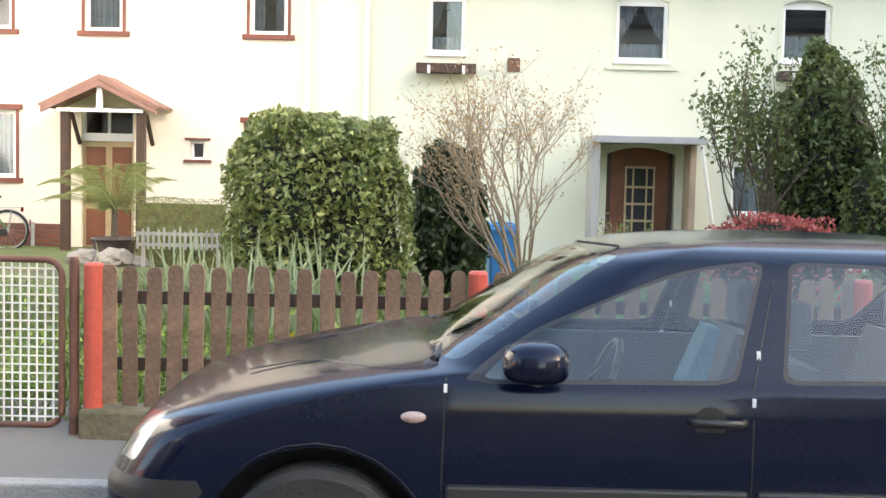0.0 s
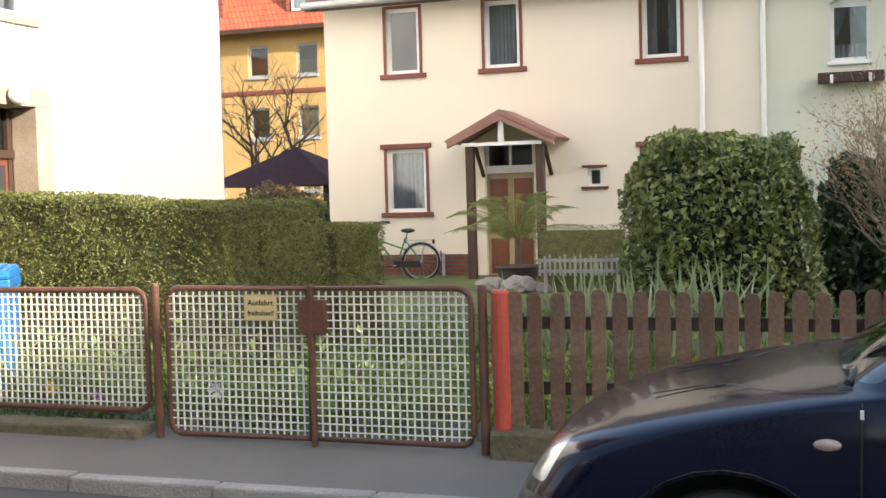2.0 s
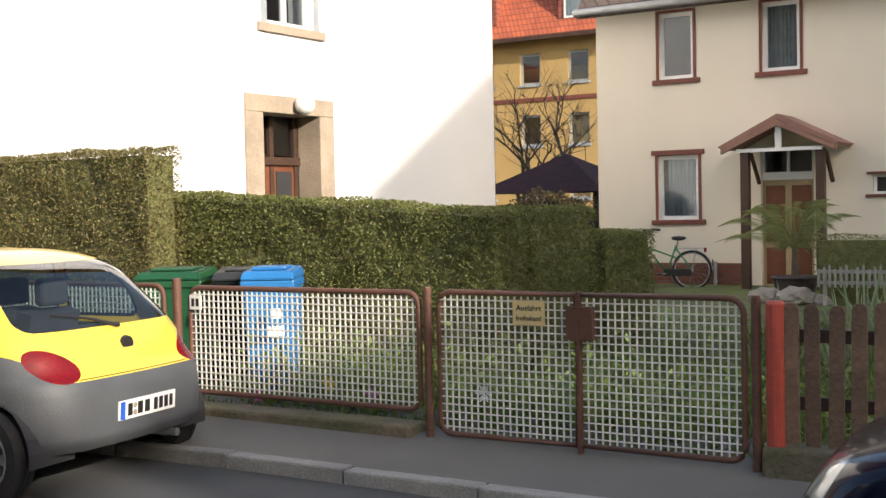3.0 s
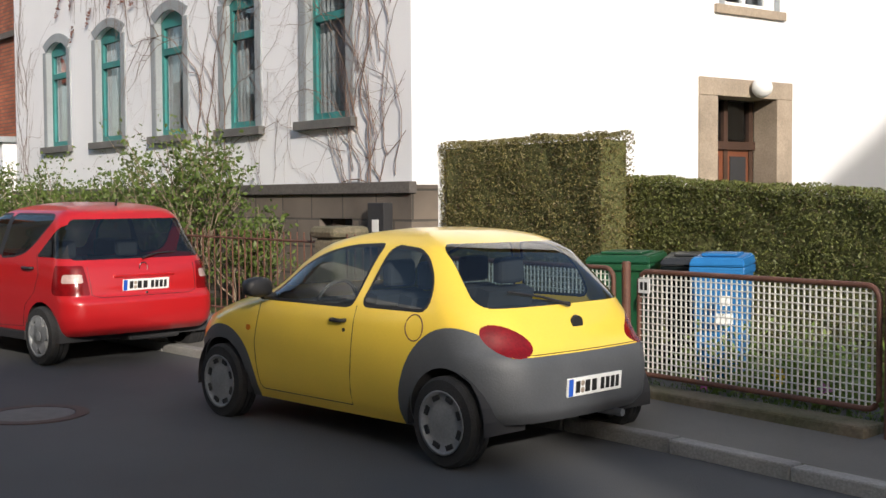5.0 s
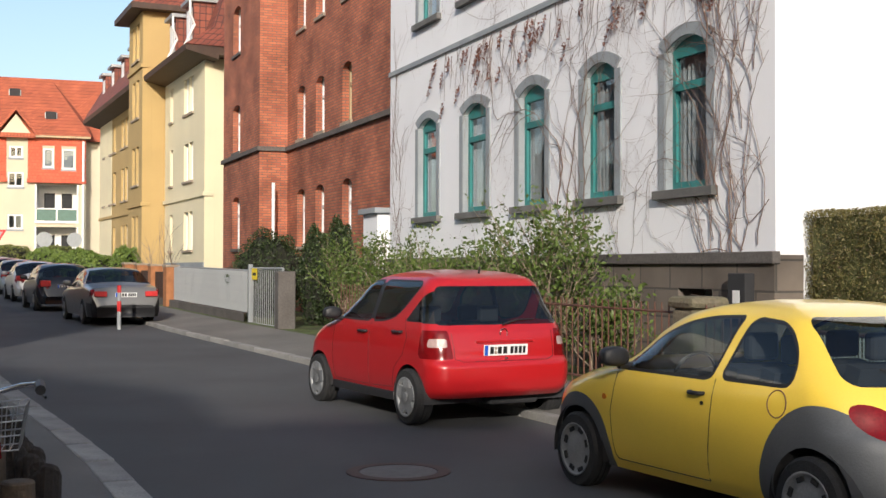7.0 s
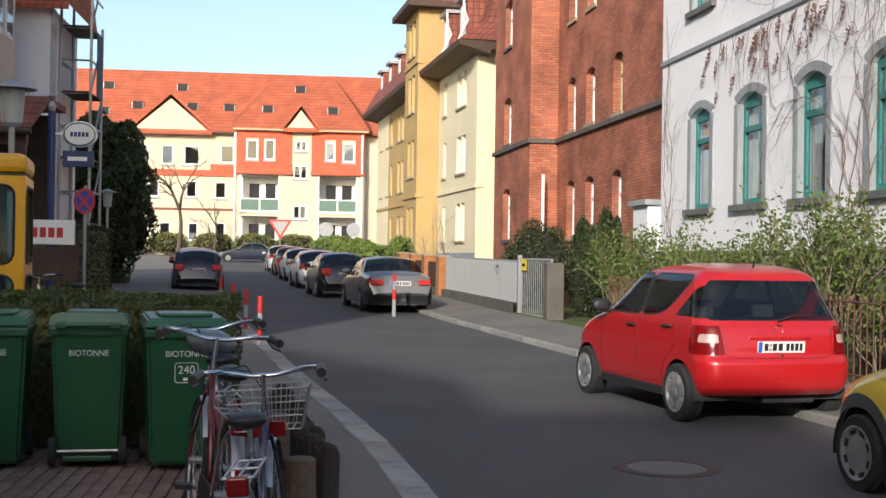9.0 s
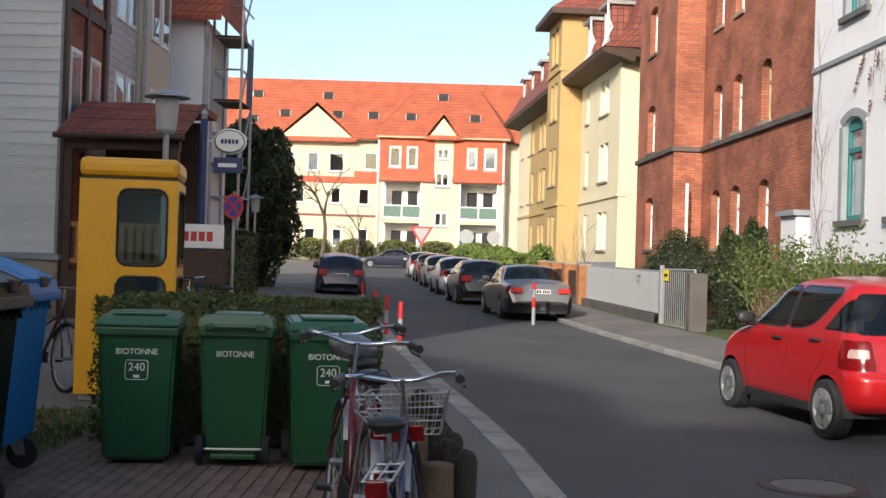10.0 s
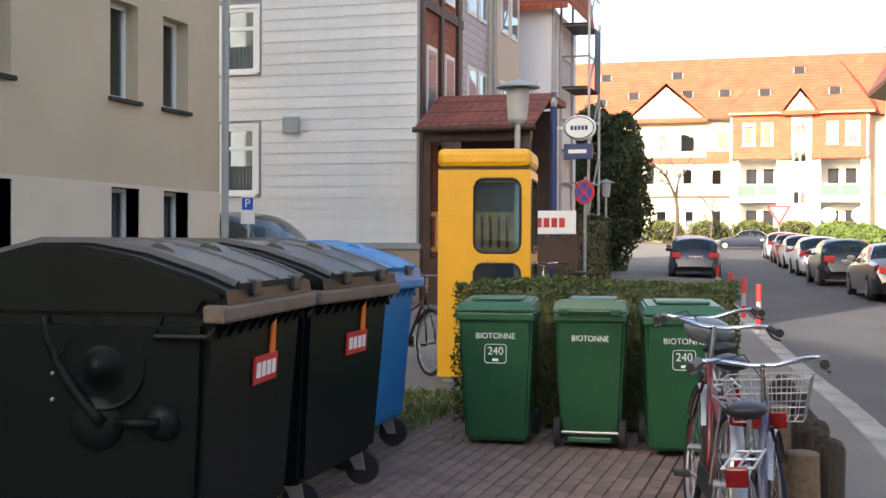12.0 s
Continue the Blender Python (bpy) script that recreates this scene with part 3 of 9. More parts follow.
gable_roof(ha, -9.57, -1.55, 21, 30, 5.65, 49, "rooftile3")
bm = bmesh.new()
tube(bm, [(-9.8, 20.52, 5.3), (-1.6, 20.52, 5.3)], 0.07, 10)
part("gutter", bm, "zinc", ha)
part("soffit", box(-9.75, -1.5, 20.62, 20.99, 5.33, 5.38), "whitepaint", ha)
pipe(ha, -2.45, 20.93, 0, 5.3)

# pale green terrace house
hb = thing("terraced_house", pose(0, 0, 0), "pale green rendered terraced house with arched windows", "house")
F2 = pose(-1.5, 21, 0)
o = 1.5
H2 = [(-0.34, 0.30, 3.72, 4.78, 0.1), (2.94, 3.85, 3.66, 4.78, 0.1), (5.85, 6.7, 3.72, 4.78, 0.1), (-0.4, 0.34, 1.05, 2.08, 0.12), (5.05, 5.85, 1.0, 2.0, 0.1), (2.85, 4.06, 0.25, 2.15, 0.12), (8.3, 9.1, 3.7, 4.7, 0.1)]
wall(hb, F2, 15.5, 5.6, [(a + o, b + o, c, d, e) for a, b, c, d, e in H2], "greenish", z0=-0.3)
for i, (a, b, c, d, e) in enumerate(H2):
    if i == 5:
        continue
    window(hb, F2, a + o, b + o, c, d, fw=0.065, depth=0.09, arch=e, curtain=("swag", "swag", "half", "", "full", "", "full")[i],
           sill=("whitepaint" if c > 3 else "greystone", 0.05, 0.06, 0.05), ring=("greenish", 0.07, 0.02), frame="whitepaint" if i != 3 else "darkwood")
part("ledge", box(2.75, 4.05, 20.95, 20.998, 3.5, 3.55), "greenish", hb)
for x in (-0.02, 6.28):
    fb = thing("window_box", pose(x, 20.8, 3.36), "dark wooden window box with small white flowers", "planter", "window boxes")
    part("box", box(-0.52, 0.52, -0.13, 0.198, 0, 0.16, 0.01), "darkwood", fb)
    for q in (-0.3, 0.3):
        part("bracket", box(q - 0.025, q + 0.025, -0.15, -0.13, -0.02, 0.12), "whitepaint", fb)
door = part("front_door", box(2.95, 3.96, 21.2, 21.26, 0.25, 2.15), "doorwood", hb, "red-brown wooden door with leaded glass")
# opaque sheet, coloured as dark as an unlit hall behind glass
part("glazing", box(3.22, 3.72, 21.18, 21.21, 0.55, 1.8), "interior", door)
bm = bmesh.new()
for z in (0.55, 0.85, 1.15, 1.45, 1.8):
    bx(bm, 3.2, 3.74, 21.165, 21.2, z - 0.02, z + 0.02)
for x in (3.22, 3.35, 3.59, 3.72):
    bx(bm, x - 0.015, x + 0.015, 21.168, 21.2, 0.57, 1.78)
part("muntin", bm, "tanwood", door)
part("frame", box(2.87, 2.95, 21.16, 21.28, 0.25, 2.13), "darkwood", door)
part("frame", box(3.96, 4.04, 21.16, 21.28, 0.25, 2.13), "darkwood", door)
can = part("canopy", box(2.5, 4.4, 20.0, 21, 2.2, 2.32, 0.01), "greypaint", hb, "flat grey concrete door canopy")
bm = bmesh.new()
tube(bm, [(4.3, 20.05, 2.2), (4.68, 20.6, 0.7)], 0.035, 8)
part("brace", bm, "whitepaint", can)
part("screen", box(2.5, 2.62, 20.15, 21, 0.1, 2.198), "greypaint", can)
part("screen", box(4.2, 4.3, 20.4, 21, 0.1, 2.198), "sandstone", can)
part("vent_plate", box(1.05, 1.27, 20.96, 21, 3.42, 3.66), "rustpaint", hb)
pipe(hb, -1.42, 20.93, 0, 5.3)
plain_walls(hb, -1.5, 14, 21, 30, 5.6, "greenish", "RB")
gable_roof(hb, -1.5, 14.2, 21, 30, 5.65, 49, "rooftile3")
gables(hb, 13.7, 21, 30, 5.6, 49, "greenish")

# white corner house with vines
hw = thing("corner_house", pose(0, 0, 0), "white rendered corner house with turquoise windows and climbing vines", "house")
ANG = radians(2.3)
D = Vector((-math.cos(ANG), -math.sin(ANG), 0))
PC = Vector((-11.4, 8.0, 0))
E = PC + D * 13.25
FW = Matrix.Translation(E) @ Matrix.Rotation(ANG, 4, "Z")
WS = [(11.55, 10.4), (9.2, 8.0), (6.8, 5.7), (4.55, 3.5), (2.33, 1.25)]
holes = []
for a, b in WS:
    holes += [(13.25 - a + 0.06, 13.25 - b - 0.06, 2.72, 4.68, 0.16), (13.25 - a + 0.06, 13.25 - b - 0.06, 6.65, 8.5, 0.16)]
wall(hw, FW, 13.25, 10.5, holes, "white", 0.4, z0=1.9)
wall(hw, FW @ Matrix.Translation((0, -0.06, 0)), 13.31, 1.86, [(11.35, 12.1, 0.75, 1.45)], "plinthstone", 0.4, "plinth", -0.3)
part("plinth_band", box(-0.02, 13.34, -0.11, 0.0, 1.76, 1.9, 0.01), "darkplinth", hw, m=FW)
part("string_course", box(0, 13.28, -0.05, -0.001, 5.82, 5.92, 0.01), "greystone", hw, m=FW)
for i, h in enumerate(holes):
    window(hw, FW, *h[:4], frame="turquoise", fw=0.1, bars=(0.68,), depth=0.09, arch=h[4], curtain="open" if i == 2 else "full",
           ring=("greystone", 0.15, 0.025), sill=("kerb", 0.2, 0.12, 0.1))
    for a, b in ((h[0] + 0.001, h[0] + 0.02), (h[1] - 0.02, h[1] - 0.001)):
        part("reveal", box(a, b, -0.02, 0.1, h[2] + 0.005, h[3] - (h[4] if h[4] else 0)), "greystone", hw, "grey painted window reveal", m=FW)
part("letter_box", box(12.62, 12.95, -0.2, -0.061, 1.15, 1.65, 0.01), "interior", hw, m=FW)
part("notice", box(12.72, 12.85, -0.206, -0.2, 1.3, 1.45), "plate", hw, m=FW)
FS = pose(-11.4, 8.0, 0, 0, 0, 90)
wall(hw, FS, 12.2, 10.5, [(5.3, 6.69, 0.9, 3.17), (5.5, 6.62, 4.45, 6.1)], "white", 0.5, z0=1.9 - 2.2)
window(hw, FS, 5.5, 6.62, 4.45, 6.1, fw=0.08, mull=(0.5,), depth=0.12, sill=("sandstone", 0.22, 0.13, 0.06), ring=("greystone", 0.12, 0.012))
for u0, u1 in ((4.95, 5.33), (6.66, 7.02)):
    part("door_jamb", box(u0, u1, -0.04, 0.41, 0.5, 3.14, 0.01), "sandstone", hw, "carved sandstone door jamb", m=FS)
part("door_lintel", box(4.95, 7.02, -0.042, 0.41, 3.142, 3.4, 0.01), "sandstone", hw, "carved sandstone door lintel", m=FS)
door = part("front_door", box(5.34, 6.65, 0.42, 0.48, 0.9, 2.4), "doorwood", hw, "dark red-brown double door with glazing", m=FS)
bm = bmesh.new()
bx(bm, 5.34, 6.65, 0.36, 0.5, 2.4, 2.52)
for a in (5.34, 5.97, 6.55):
    bx(bm, a, a + 0.09, 0.4, 0.5, 0.9, 3.13)
part("frame", bm, "darkwood", door)
part("transom_light", box(5.4, 6.6, 0.45, 0.46, 2.55, 3.12), "pane", door)
for a in (5.5, 6.12):
    # dark sheets stand in for door glass with shade behind
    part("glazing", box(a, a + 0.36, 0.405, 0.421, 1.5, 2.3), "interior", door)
    part("panel", box(a, a + 0.36, 0.405, 0.421, 0.98, 1.4, 0.01), "doorwood", door)
bm = bmesh.new()
bmesh.ops.create_uvsphere(bm, u_segments=20, v_segments=12, radius=0.15)
lamp = part("globe_lamp", bm, "whitepaint", hw, "white glass globe lamp", smooth=True)
lamp.matrix_basis = pose(-11.2, 14.1, 3.28)
plain_walls(hw, -24.64, -11.4, 7.4, 20.2, 10.5, "white", "LB")
part("ceiling", box(-24.4, -11.6, 8.2, 20, 10.3, 10.5), "white", hw)
gable_roof(hw, -24.6, -11.3, 7.9, 20.2, 10.7, 45, "rooftile2")

# red brick house
hr = thing("brick_house", pose(0, 0, 0), "tall red brick house with stone string course and risalit", "house")
FB = pose(-24.6 - 13.2 * math.cos(radians(2.5)), 7.9 - 13.2 * math.sin(radians(2.5)), 0, 0, 0, 2.5)
rows = [(2.3, 3.98), (5.42, 6.95), (8.6, 10.15), (11.8, 13.3)]
holes = [(13.2 - a, 13.2 - b, c, d, 0.14) for c, d in rows for a, b in ((9.45, 8.6), (7.5, 6.65), (5.0, 4.2))]
wall(hr, FB, 13.2, 14.5, holes, "brick", 0.4, z0=-0.3)
for i, h in enumerate(holes):
    window(hr, FB, *h[:4], fw=0.08, mull=(0.5,), bars=(0.65,), depth=0.18, arch=0.14, sill=("sandstone", 0.06, 0.1, 0.06), curtain="full" if i % 3 == 0 else "", frame="whitepaint" if i != 3 + 2 else "tanwood")
part("string_course", box(2.55, 13.2, -0.09, -0.001, 5.18, 5.32, 0.012), "darkplinth", hr, m=FB)
FR = Matrix.Translation((-0.999 * 10.6, -0.044 * 10.6, 0)) @ pose(-24.6, 7.9, 0, 0, 0, 2.5) @ Matrix.Translation((-5.3, -0.85, 0))
holes = [(1.5, 2.6, c, d, 0.14) for c, d in rows]
wall(hr, FR, 5.3, 14.5, holes, "brick", 0.4, z0=-0.3, name="risalit")
for h in holes:
    window(hr, FR, *h[:4], fw=0.08, mull=(0.5,), bars=(0.65,), depth=0.18, arch=0.14, sill=("darkplinth", 0.06, 0.1, 0.06))
part("risalit_side", box(4.9, 5.3, 0.4, 1.05, -0.3, 14.5), "brick", hr, m=FR)
part("risalit_side", box(0, 0.4, 0.4, 3.0, -0.3, 14.5), "brick", hr, m=FR)
part("string_course", box(-0.05, 5.38, -0.09, -0.001, 5.18, 5.32, 0.012), "darkplinth", hr, m=FR)
part("string_course", box(5.301, 5.38, 0.0, 0.85, 5.18, 5.32, 0.012), "darkplinth", hr, m=FR)
plain_walls(hr, -40, -24.8, 8.2, 14, 14.5, "brick", "LRB")
part("ceiling", box(-41, -24.7, 7.6, 14, 14.5, 14.7), "brick", hr)
part("porch", box(0.9, 1.9, -0.6, -0.001, -0.2, 2.9, 0.01), "white", hr, "low white rendered porch", m=FB @ Matrix.Translation((10.9, 0, 0)))
part("porch_roof", box(0.8, 2.0, -0.7, 0.0, 2.9, 3.02, 0.01), "greystone", hr, m=FB @ Matrix.Translation((10.9, 0, 0)))
pipe(hr, -34.6, 6.9, 0, 4.2, 0.05)


def row_house(name, label, m, W, H, depth, holes, wallm, cornices, roof_pitch, floors_roof=True, sides=True):
    """A long street house with eaves, cornices and a steep tiled lower roof with dormers."""
    h = thing(name, m, label, "house")
    wall(h, pose(0, 0, 0), W, H, holes, wallm, 0.4, z0=-0.5)
    for q in holes:
        window(h, pose(0, 0, 0), *q[:4], fw=0.07, mull=(0.5,), depth=0.12, sill=("sandstone", 0.08, 0.1, 0.08), curtain="full" if int(q[0] * 7) % 2 else "")
    if sides:
        part("wall", box(0, 0.4, 0.402, depth, -0.5, H), wallm, h)
        part("wall", box(W - 0.4, W, 0.402, depth, -0.5, H), wallm, h)
    part("wall", box(0.4, W - 0.4, depth - 0.4, depth, -0.5, H), wallm, h)
    for z in cornices:
        part("cornice", box(-0.06, W + 0.06, -0.08, 0.3, z, z + 0.16, 0.01), wallm, h)
    return h


FC = pose(-46 - 7.6 * math.cos(radians(5)), 6.5 - 7.6 * math.sin(radians(5)), 0, 0, 0, 5)
cols = [(7.6 - 3.7, 7.6 - 2.9), (7.6 - 2.75, 7.6 - 2.0), (7.6 - 6.5, 7.6 - 5.9)]
rws = [(2.4, 3.95), (5.2, 6.75), (7.95, 9.4)]
hc = row_house("street_house", "pale yellow rendered house with red mansard roof", FC, 7.6, 9.75, 11, [(a, b, c, d) for a, b in cols for c, d in rws], "paleyellow", [4.45], 60)
part("plinth", box(-0.03, 7.64, -0.05, -0.002, -0.3, 1.9), "greystone", hc)
part("eaves_board", prism(bmesh.new(), [(-0.9, 9.9), (0.35, 9.6), (0.35, 10.1), (-0.95, 10.1)], "x", -0.2, 8.4), "darkwood", hc)
part("eaves_board", box(7.602, 8.35, 0.0, 11, 9.78, 10.1), "darkwood", hc)
bm = bmesh.new()
v = [(-0.2, -0.95, 10.1), (8.45, -0.95, 10.1), (8.45, 11.5, 10.1), (-0.2, 11.5, 10.1), (-0.2, 0.3, 11.0), (7.6, 0.3, 11.0), (7.6, 10.5, 11.0), (-0.2, 10.5, 11.0), (-0.2, 1.3, 13.6), (6.9, 1.3, 13.6), (6.9, 9.5, 13.6), (-0.2, 9.5, 13.6)]
raw("roof", v, [(0, 1, 5, 4), (1, 2, 6, 5), (2, 3, 7, 6), (4, 5, 9, 8), (5, 6, 10, 9), (6, 7, 11, 10), (8, 9, 10, 11)], "rooftile2", hc)
for u in (1.6, 4.9):
    dm = part("dormer", box(u, u + 1.3, -0.15, 2.0, 10.35, 12.2, 0.01), "rooftile2", hc)
    part("dormer_roof", box(u - 0.15, u + 1.45, -0.35, 2.0, 12.2, 12.35, 0.01), "zinc", dm)
    for q in (u + 0.15, u + 0.7):
        part("pane", box(q, q + 0.45, -0.17, -0.149, 10.7, 12.0), "whitepaint", dm)
    bm = bmesh.new()
    tube(bm, [(u + 1.42, -0.3, 12.2), (u + 1.42, -0.3, 11.7), (u + 1.3, -0.1, 11.3), (u + 1.3, -0.6, 10.2)], 0.05, 6)
    part("downpipe", bm, "whitepaint", dm)

RO = Matrix.Translation((-53.6, 4.85, 0)) @ Matrix.Rotation(radians(5), 4, "Z") @ Matrix.Translation((-3.4, 0, 0))
ho = row_house("street_house", "ochre rendered house with projecting corner bay", RO, 3.4, 13.0, 8, [(a, b, c, d) for a, b in ((0.9, 1.6), (1.9, 2.6)) for c, d in ((2.2, 4.0), (5.4, 7.1), (8.4, 10.1), (11.0, 12.6))], "ochre", [4.4, 10.5], 60)
part("eaves_board", box(-0.6, 4.0, -0.6, 3, 13.0, 13.25), "darkwood", ho)
raw("roof", [(-0.6, -0.6, 13.25), (4.0, -0.6, 13.25), (4.0, 6, 13.25), (-0.6, 6, 13.25), (1.7, 2.7, 15.6)], [(0, 1, 4), (1, 2, 4), (2, 3, 4), (3, 0, 4)], "rooftile2", ho)
RL = RO @ Matrix.Translation((-15.6, 1.0, 0))
ho2 = row_house("street_house", "ochre and cream street house with dormers", RL, 15.6, 10.0, 10, [(a, a + 0.8, c, d) for a in (1.2, 3.6, 4.8, 7.4, 8.6, 11.2, 12.4, 14.2) for c, d in ((2.2, 3.9), (5.2, 6.9), (8.0, 9.5))], "ochre", [4.4], 60)
part("plaster_field", box(-0.01, 4.3, -0.02, -0.002, -0.4, 9.9), "paleyellow", ho2)
part("eaves_board", prism(bmesh.new(), [(-0.9, 10.1), (0.35, 9.8), (0.35, 10.3), (-0.95, 10.3)], "x", -0.6, 15.7), "darkwood", ho2)
raw("roof", [(-0.6, -0.95, 10.3), (15.6, -0.95, 10.3), (15.6, 0.6, 13.0), (0.3, 0.6, 13.0), (15.6, 8, 13.2), (0.3, 8, 13.2), (-0.6, 9, 10.3)], [(0, 1, 2, 3), (3, 2, 4, 5), (0, 3, 5, 6)], "rooftile2", ho2)
for u in (2.0, 5.2, 8.4, 11.6):
    dm = part("dormer", box(u, u + 1.1, -0.2, 2.0, 10.75, 12.5, 0.01), "rooftile2", ho2)
    part("dormer_roof", box(u - 0.15, u + 1.25, -0.4, 2.0, 12.5, 12.65, 0.01), "zinc", dm)
    part("pane", box(u + 0.2, u + 0.9, -0.22, -0.199, 11.0, 12.3), "whitepaint", dm)

# long house across the end of the street
hf = thing("apartment_building", pose(-98, -25, 0.0, 0, 0, 90), "long cream apartment building with red tiled roof and balconies", "building")
o = 25


def hw_(a, b, c, d):
    return (a + o, b + o, c, d)


low = [(-12.0, -11.05, 2.75, 4.25), (-9.7, -8.85, 2.75, 4.25), (-7.6, -6.68, 2.8, 4.3), (-16.5, -15.6, 2.75, 4.25), (-21, -20, 2.75, 4.25), (5.2, 6.0, 2.8, 4.3)]
mid = [(-12.9, -12.0, 6.25, 7.65), (-9.9, -9.0, 6.25, 7.65), (-7.6, -6.65, 6.2, 7.6), (-15.5, -14.6, 6.25, 7.65), (-20, -19, 6.25, 7.65)]
top = [(-14.1, -12.9, 8.9, 10.5), (-11.9, -10.9, 8.9, 10.5), (-10.1, -8.8, 8.9, 10.5), (-7.2, -6.05, 9.1, 10.6)]
wall(hf, pose(0, 0, 0), 19.2, 11.6, [hw_(*q) for q in low[:5] + mid + top], "farcream", 0.4, z0=-0.5)
for i, q in enumerate(low[:5] + mid + top):
    window(hf, pose(0, 0, 0), *hw_(*q), fw=0.12, depth=0.1, sill=("greystone", 0.1, 0.15, 0.08), curtain="half" if i in (0, 1) else ("full" if i in (10, 11) else ""))
part("tile_band", box(o - 7.95, o - 5.8, -0.06, -0.003, 8.3, 9.0), "hungtile", hf)
part("tile_band", box(o - 16, o - 5.8, -0.12, -0.003, 8.0, 8.5), "hungtile", hf)
part("plaster_band", box(o - 12.5, o - 5.8, -0.03, -0.003, 5.2, 5.4), "redbrown", hf)
FA = pose(19.2, -1.2, 0)
wt = [(-5.05, -4.1, 9.35, 11.0), (-3.6, -2.75, 9.35, 11.05), (-1.15, -0.15, 10.1, 11.0), (-1.25, -0.1, 7.85, 9.0), (-1.25, -0.13, 4.6, 5.75), (-1.2, 0.0, 0.0, 2.9), (1.3, 2.1, 9.4, 10.9), (2.7, 3.7, 9.3, 10.9)]
bal = [(-5.5, -2.3, 5.2, 8.1), (-5.5, -2.3, 1.9, 4.8), (0.75, 3.95, 5.2, 8.1), (0.75, 3.95, 1.9, 4.8)]
fo = 5.8
wall(hf, FA, 10.3, 11.7, [(a + fo, b + fo, c, d) for a, b, c, d in wt + bal], "farcream", 0.4, z0=-0.5, name="bay_wall")
for i, q in enumerate(wt):
    if i == 5:
        part("entrance", box(q[0] + fo, q[1] + fo, 0.15, 0.2, 0, 2.9), "zinc", hf, m=FA)
        continue
    window(hf, FA, q[0] + fo, q[1] + fo, q[2], q[3], fw=0.13, mull=(0.5,) if i in (2, 3, 4) else (), depth=0.08, sill=("greystone", 0.08, 0.15, 0.08), curtain="full" if i in (6, 7) else "")
for a, b in ((0.02, 4.45), (6.0, 10.28)):
    part("tile_hanging", box(a, b, -0.07, -0.003, 8.5, 9.3), "hungtile", hf, m=FA)
    part("tile_hanging", box(a, b, -0.07, -0.003, 11.1, 11.65), "hungtile", hf, m=FA)
    part("tile_skirt", prism(bmesh.new(), [(-0.35, 8.2), (0, 8.2), (0, 8.55), (-0.07, 8.55)], "x", a - 0.05, b + 0.05), "hungtile", hf, m=FA)
for a, b in ((0.02, 0.72), (1.75, 2.15), (3.1, 4.45), (6.0, 7.05), (7.95, 8.45), (9.55, 10.28)):
    part("tile_hanging", box(a, b, -0.065, -0.003, 9.3, 11.1), "hungtile", hf, m=FA)
for a, b, c, d in bal:
    lg = part("loggia", box(a + fo + 0.02, b + fo - 0.02, 1.7, 1.8, c, d), "whitepaint", hf, "white balcony with green panels", m=FA)
    part("floor", box(a + fo - 0.02, b + fo + 0.02, -0.12, 1.7, c - 0.1, c + 0.08), "whitepaint", lg)
    part("parapet", box(a + fo + 0.08, b + fo - 0.08, -0.06, -0.01, c + 0.1, c + 0.95), mat("balcony_green", (0.11, 0.2, 0.16), 0.6), lg)
    bm = bmesh.new()
    for u in (a + fo, (a + b) / 2 + fo - 0.06, b + fo - 0.12):
        bx(bm, u, u + 0.12, -0.1, 0.02, c + 0.1, d if u != (a + b) / 2 + fo - 0.06 else c + 1.0)
    bx(bm, a + fo, b + fo, -0.1, 0.0, c + 0.96, c + 1.05)
    part("railing", bm, "whitepaint", lg)
    for u in (a + fo + 0.7, a + fo + 2.0):
        # flat dark sheet, the loggia's shaded glass put into colour
        part("window", box(u, u + 0.8, 1.66, 1.7, c + 0.1, c + 2.3), "interior", lg)
    part("ceiling", box(a + fo, b + fo, 0.4, 1.75, d + 0.01, d + 0.1), "whitepaint", lg)
part("wall", box(29.5, 33, 0, 0.4, -0.5, 11.6), "farcream", hf)
part("wall", box(0, 33, 10, 10.4, -0.5, 11.6), "farcream", hf)
part("eaves_board", box(-1, 19.0, -0.55, 0.0, 11.45, 11.65), "darkwood", hf)
part("eaves_board", box(18.9, 29.8, -1.7, -1.2, 11.7, 11.9), "tanwood", hf)
raw("roof", [(-1, -0.6, 11.6), (34, -0.6, 11.6), (34, 5, 17.2), (-1, 5, 17.2), (34, 10.8, 11.6), (-1, 10.8, 11.6)], [(0, 1, 2, 3), (3, 2, 4, 5)], "rooftile", hf)
raw("hip_roof", [(18.8, -1.75, 11.85), (29.9, -1.75, 11.85), (27.0, 4.2, 17.0), (22.4, 4.2, 17.0), (18.8, 1.2, 13.0), (29.9, 1.2, 13.0)], [(0, 1, 2, 3), (0, 3, 4), (1, 5, 2)], "rooftile", hf)
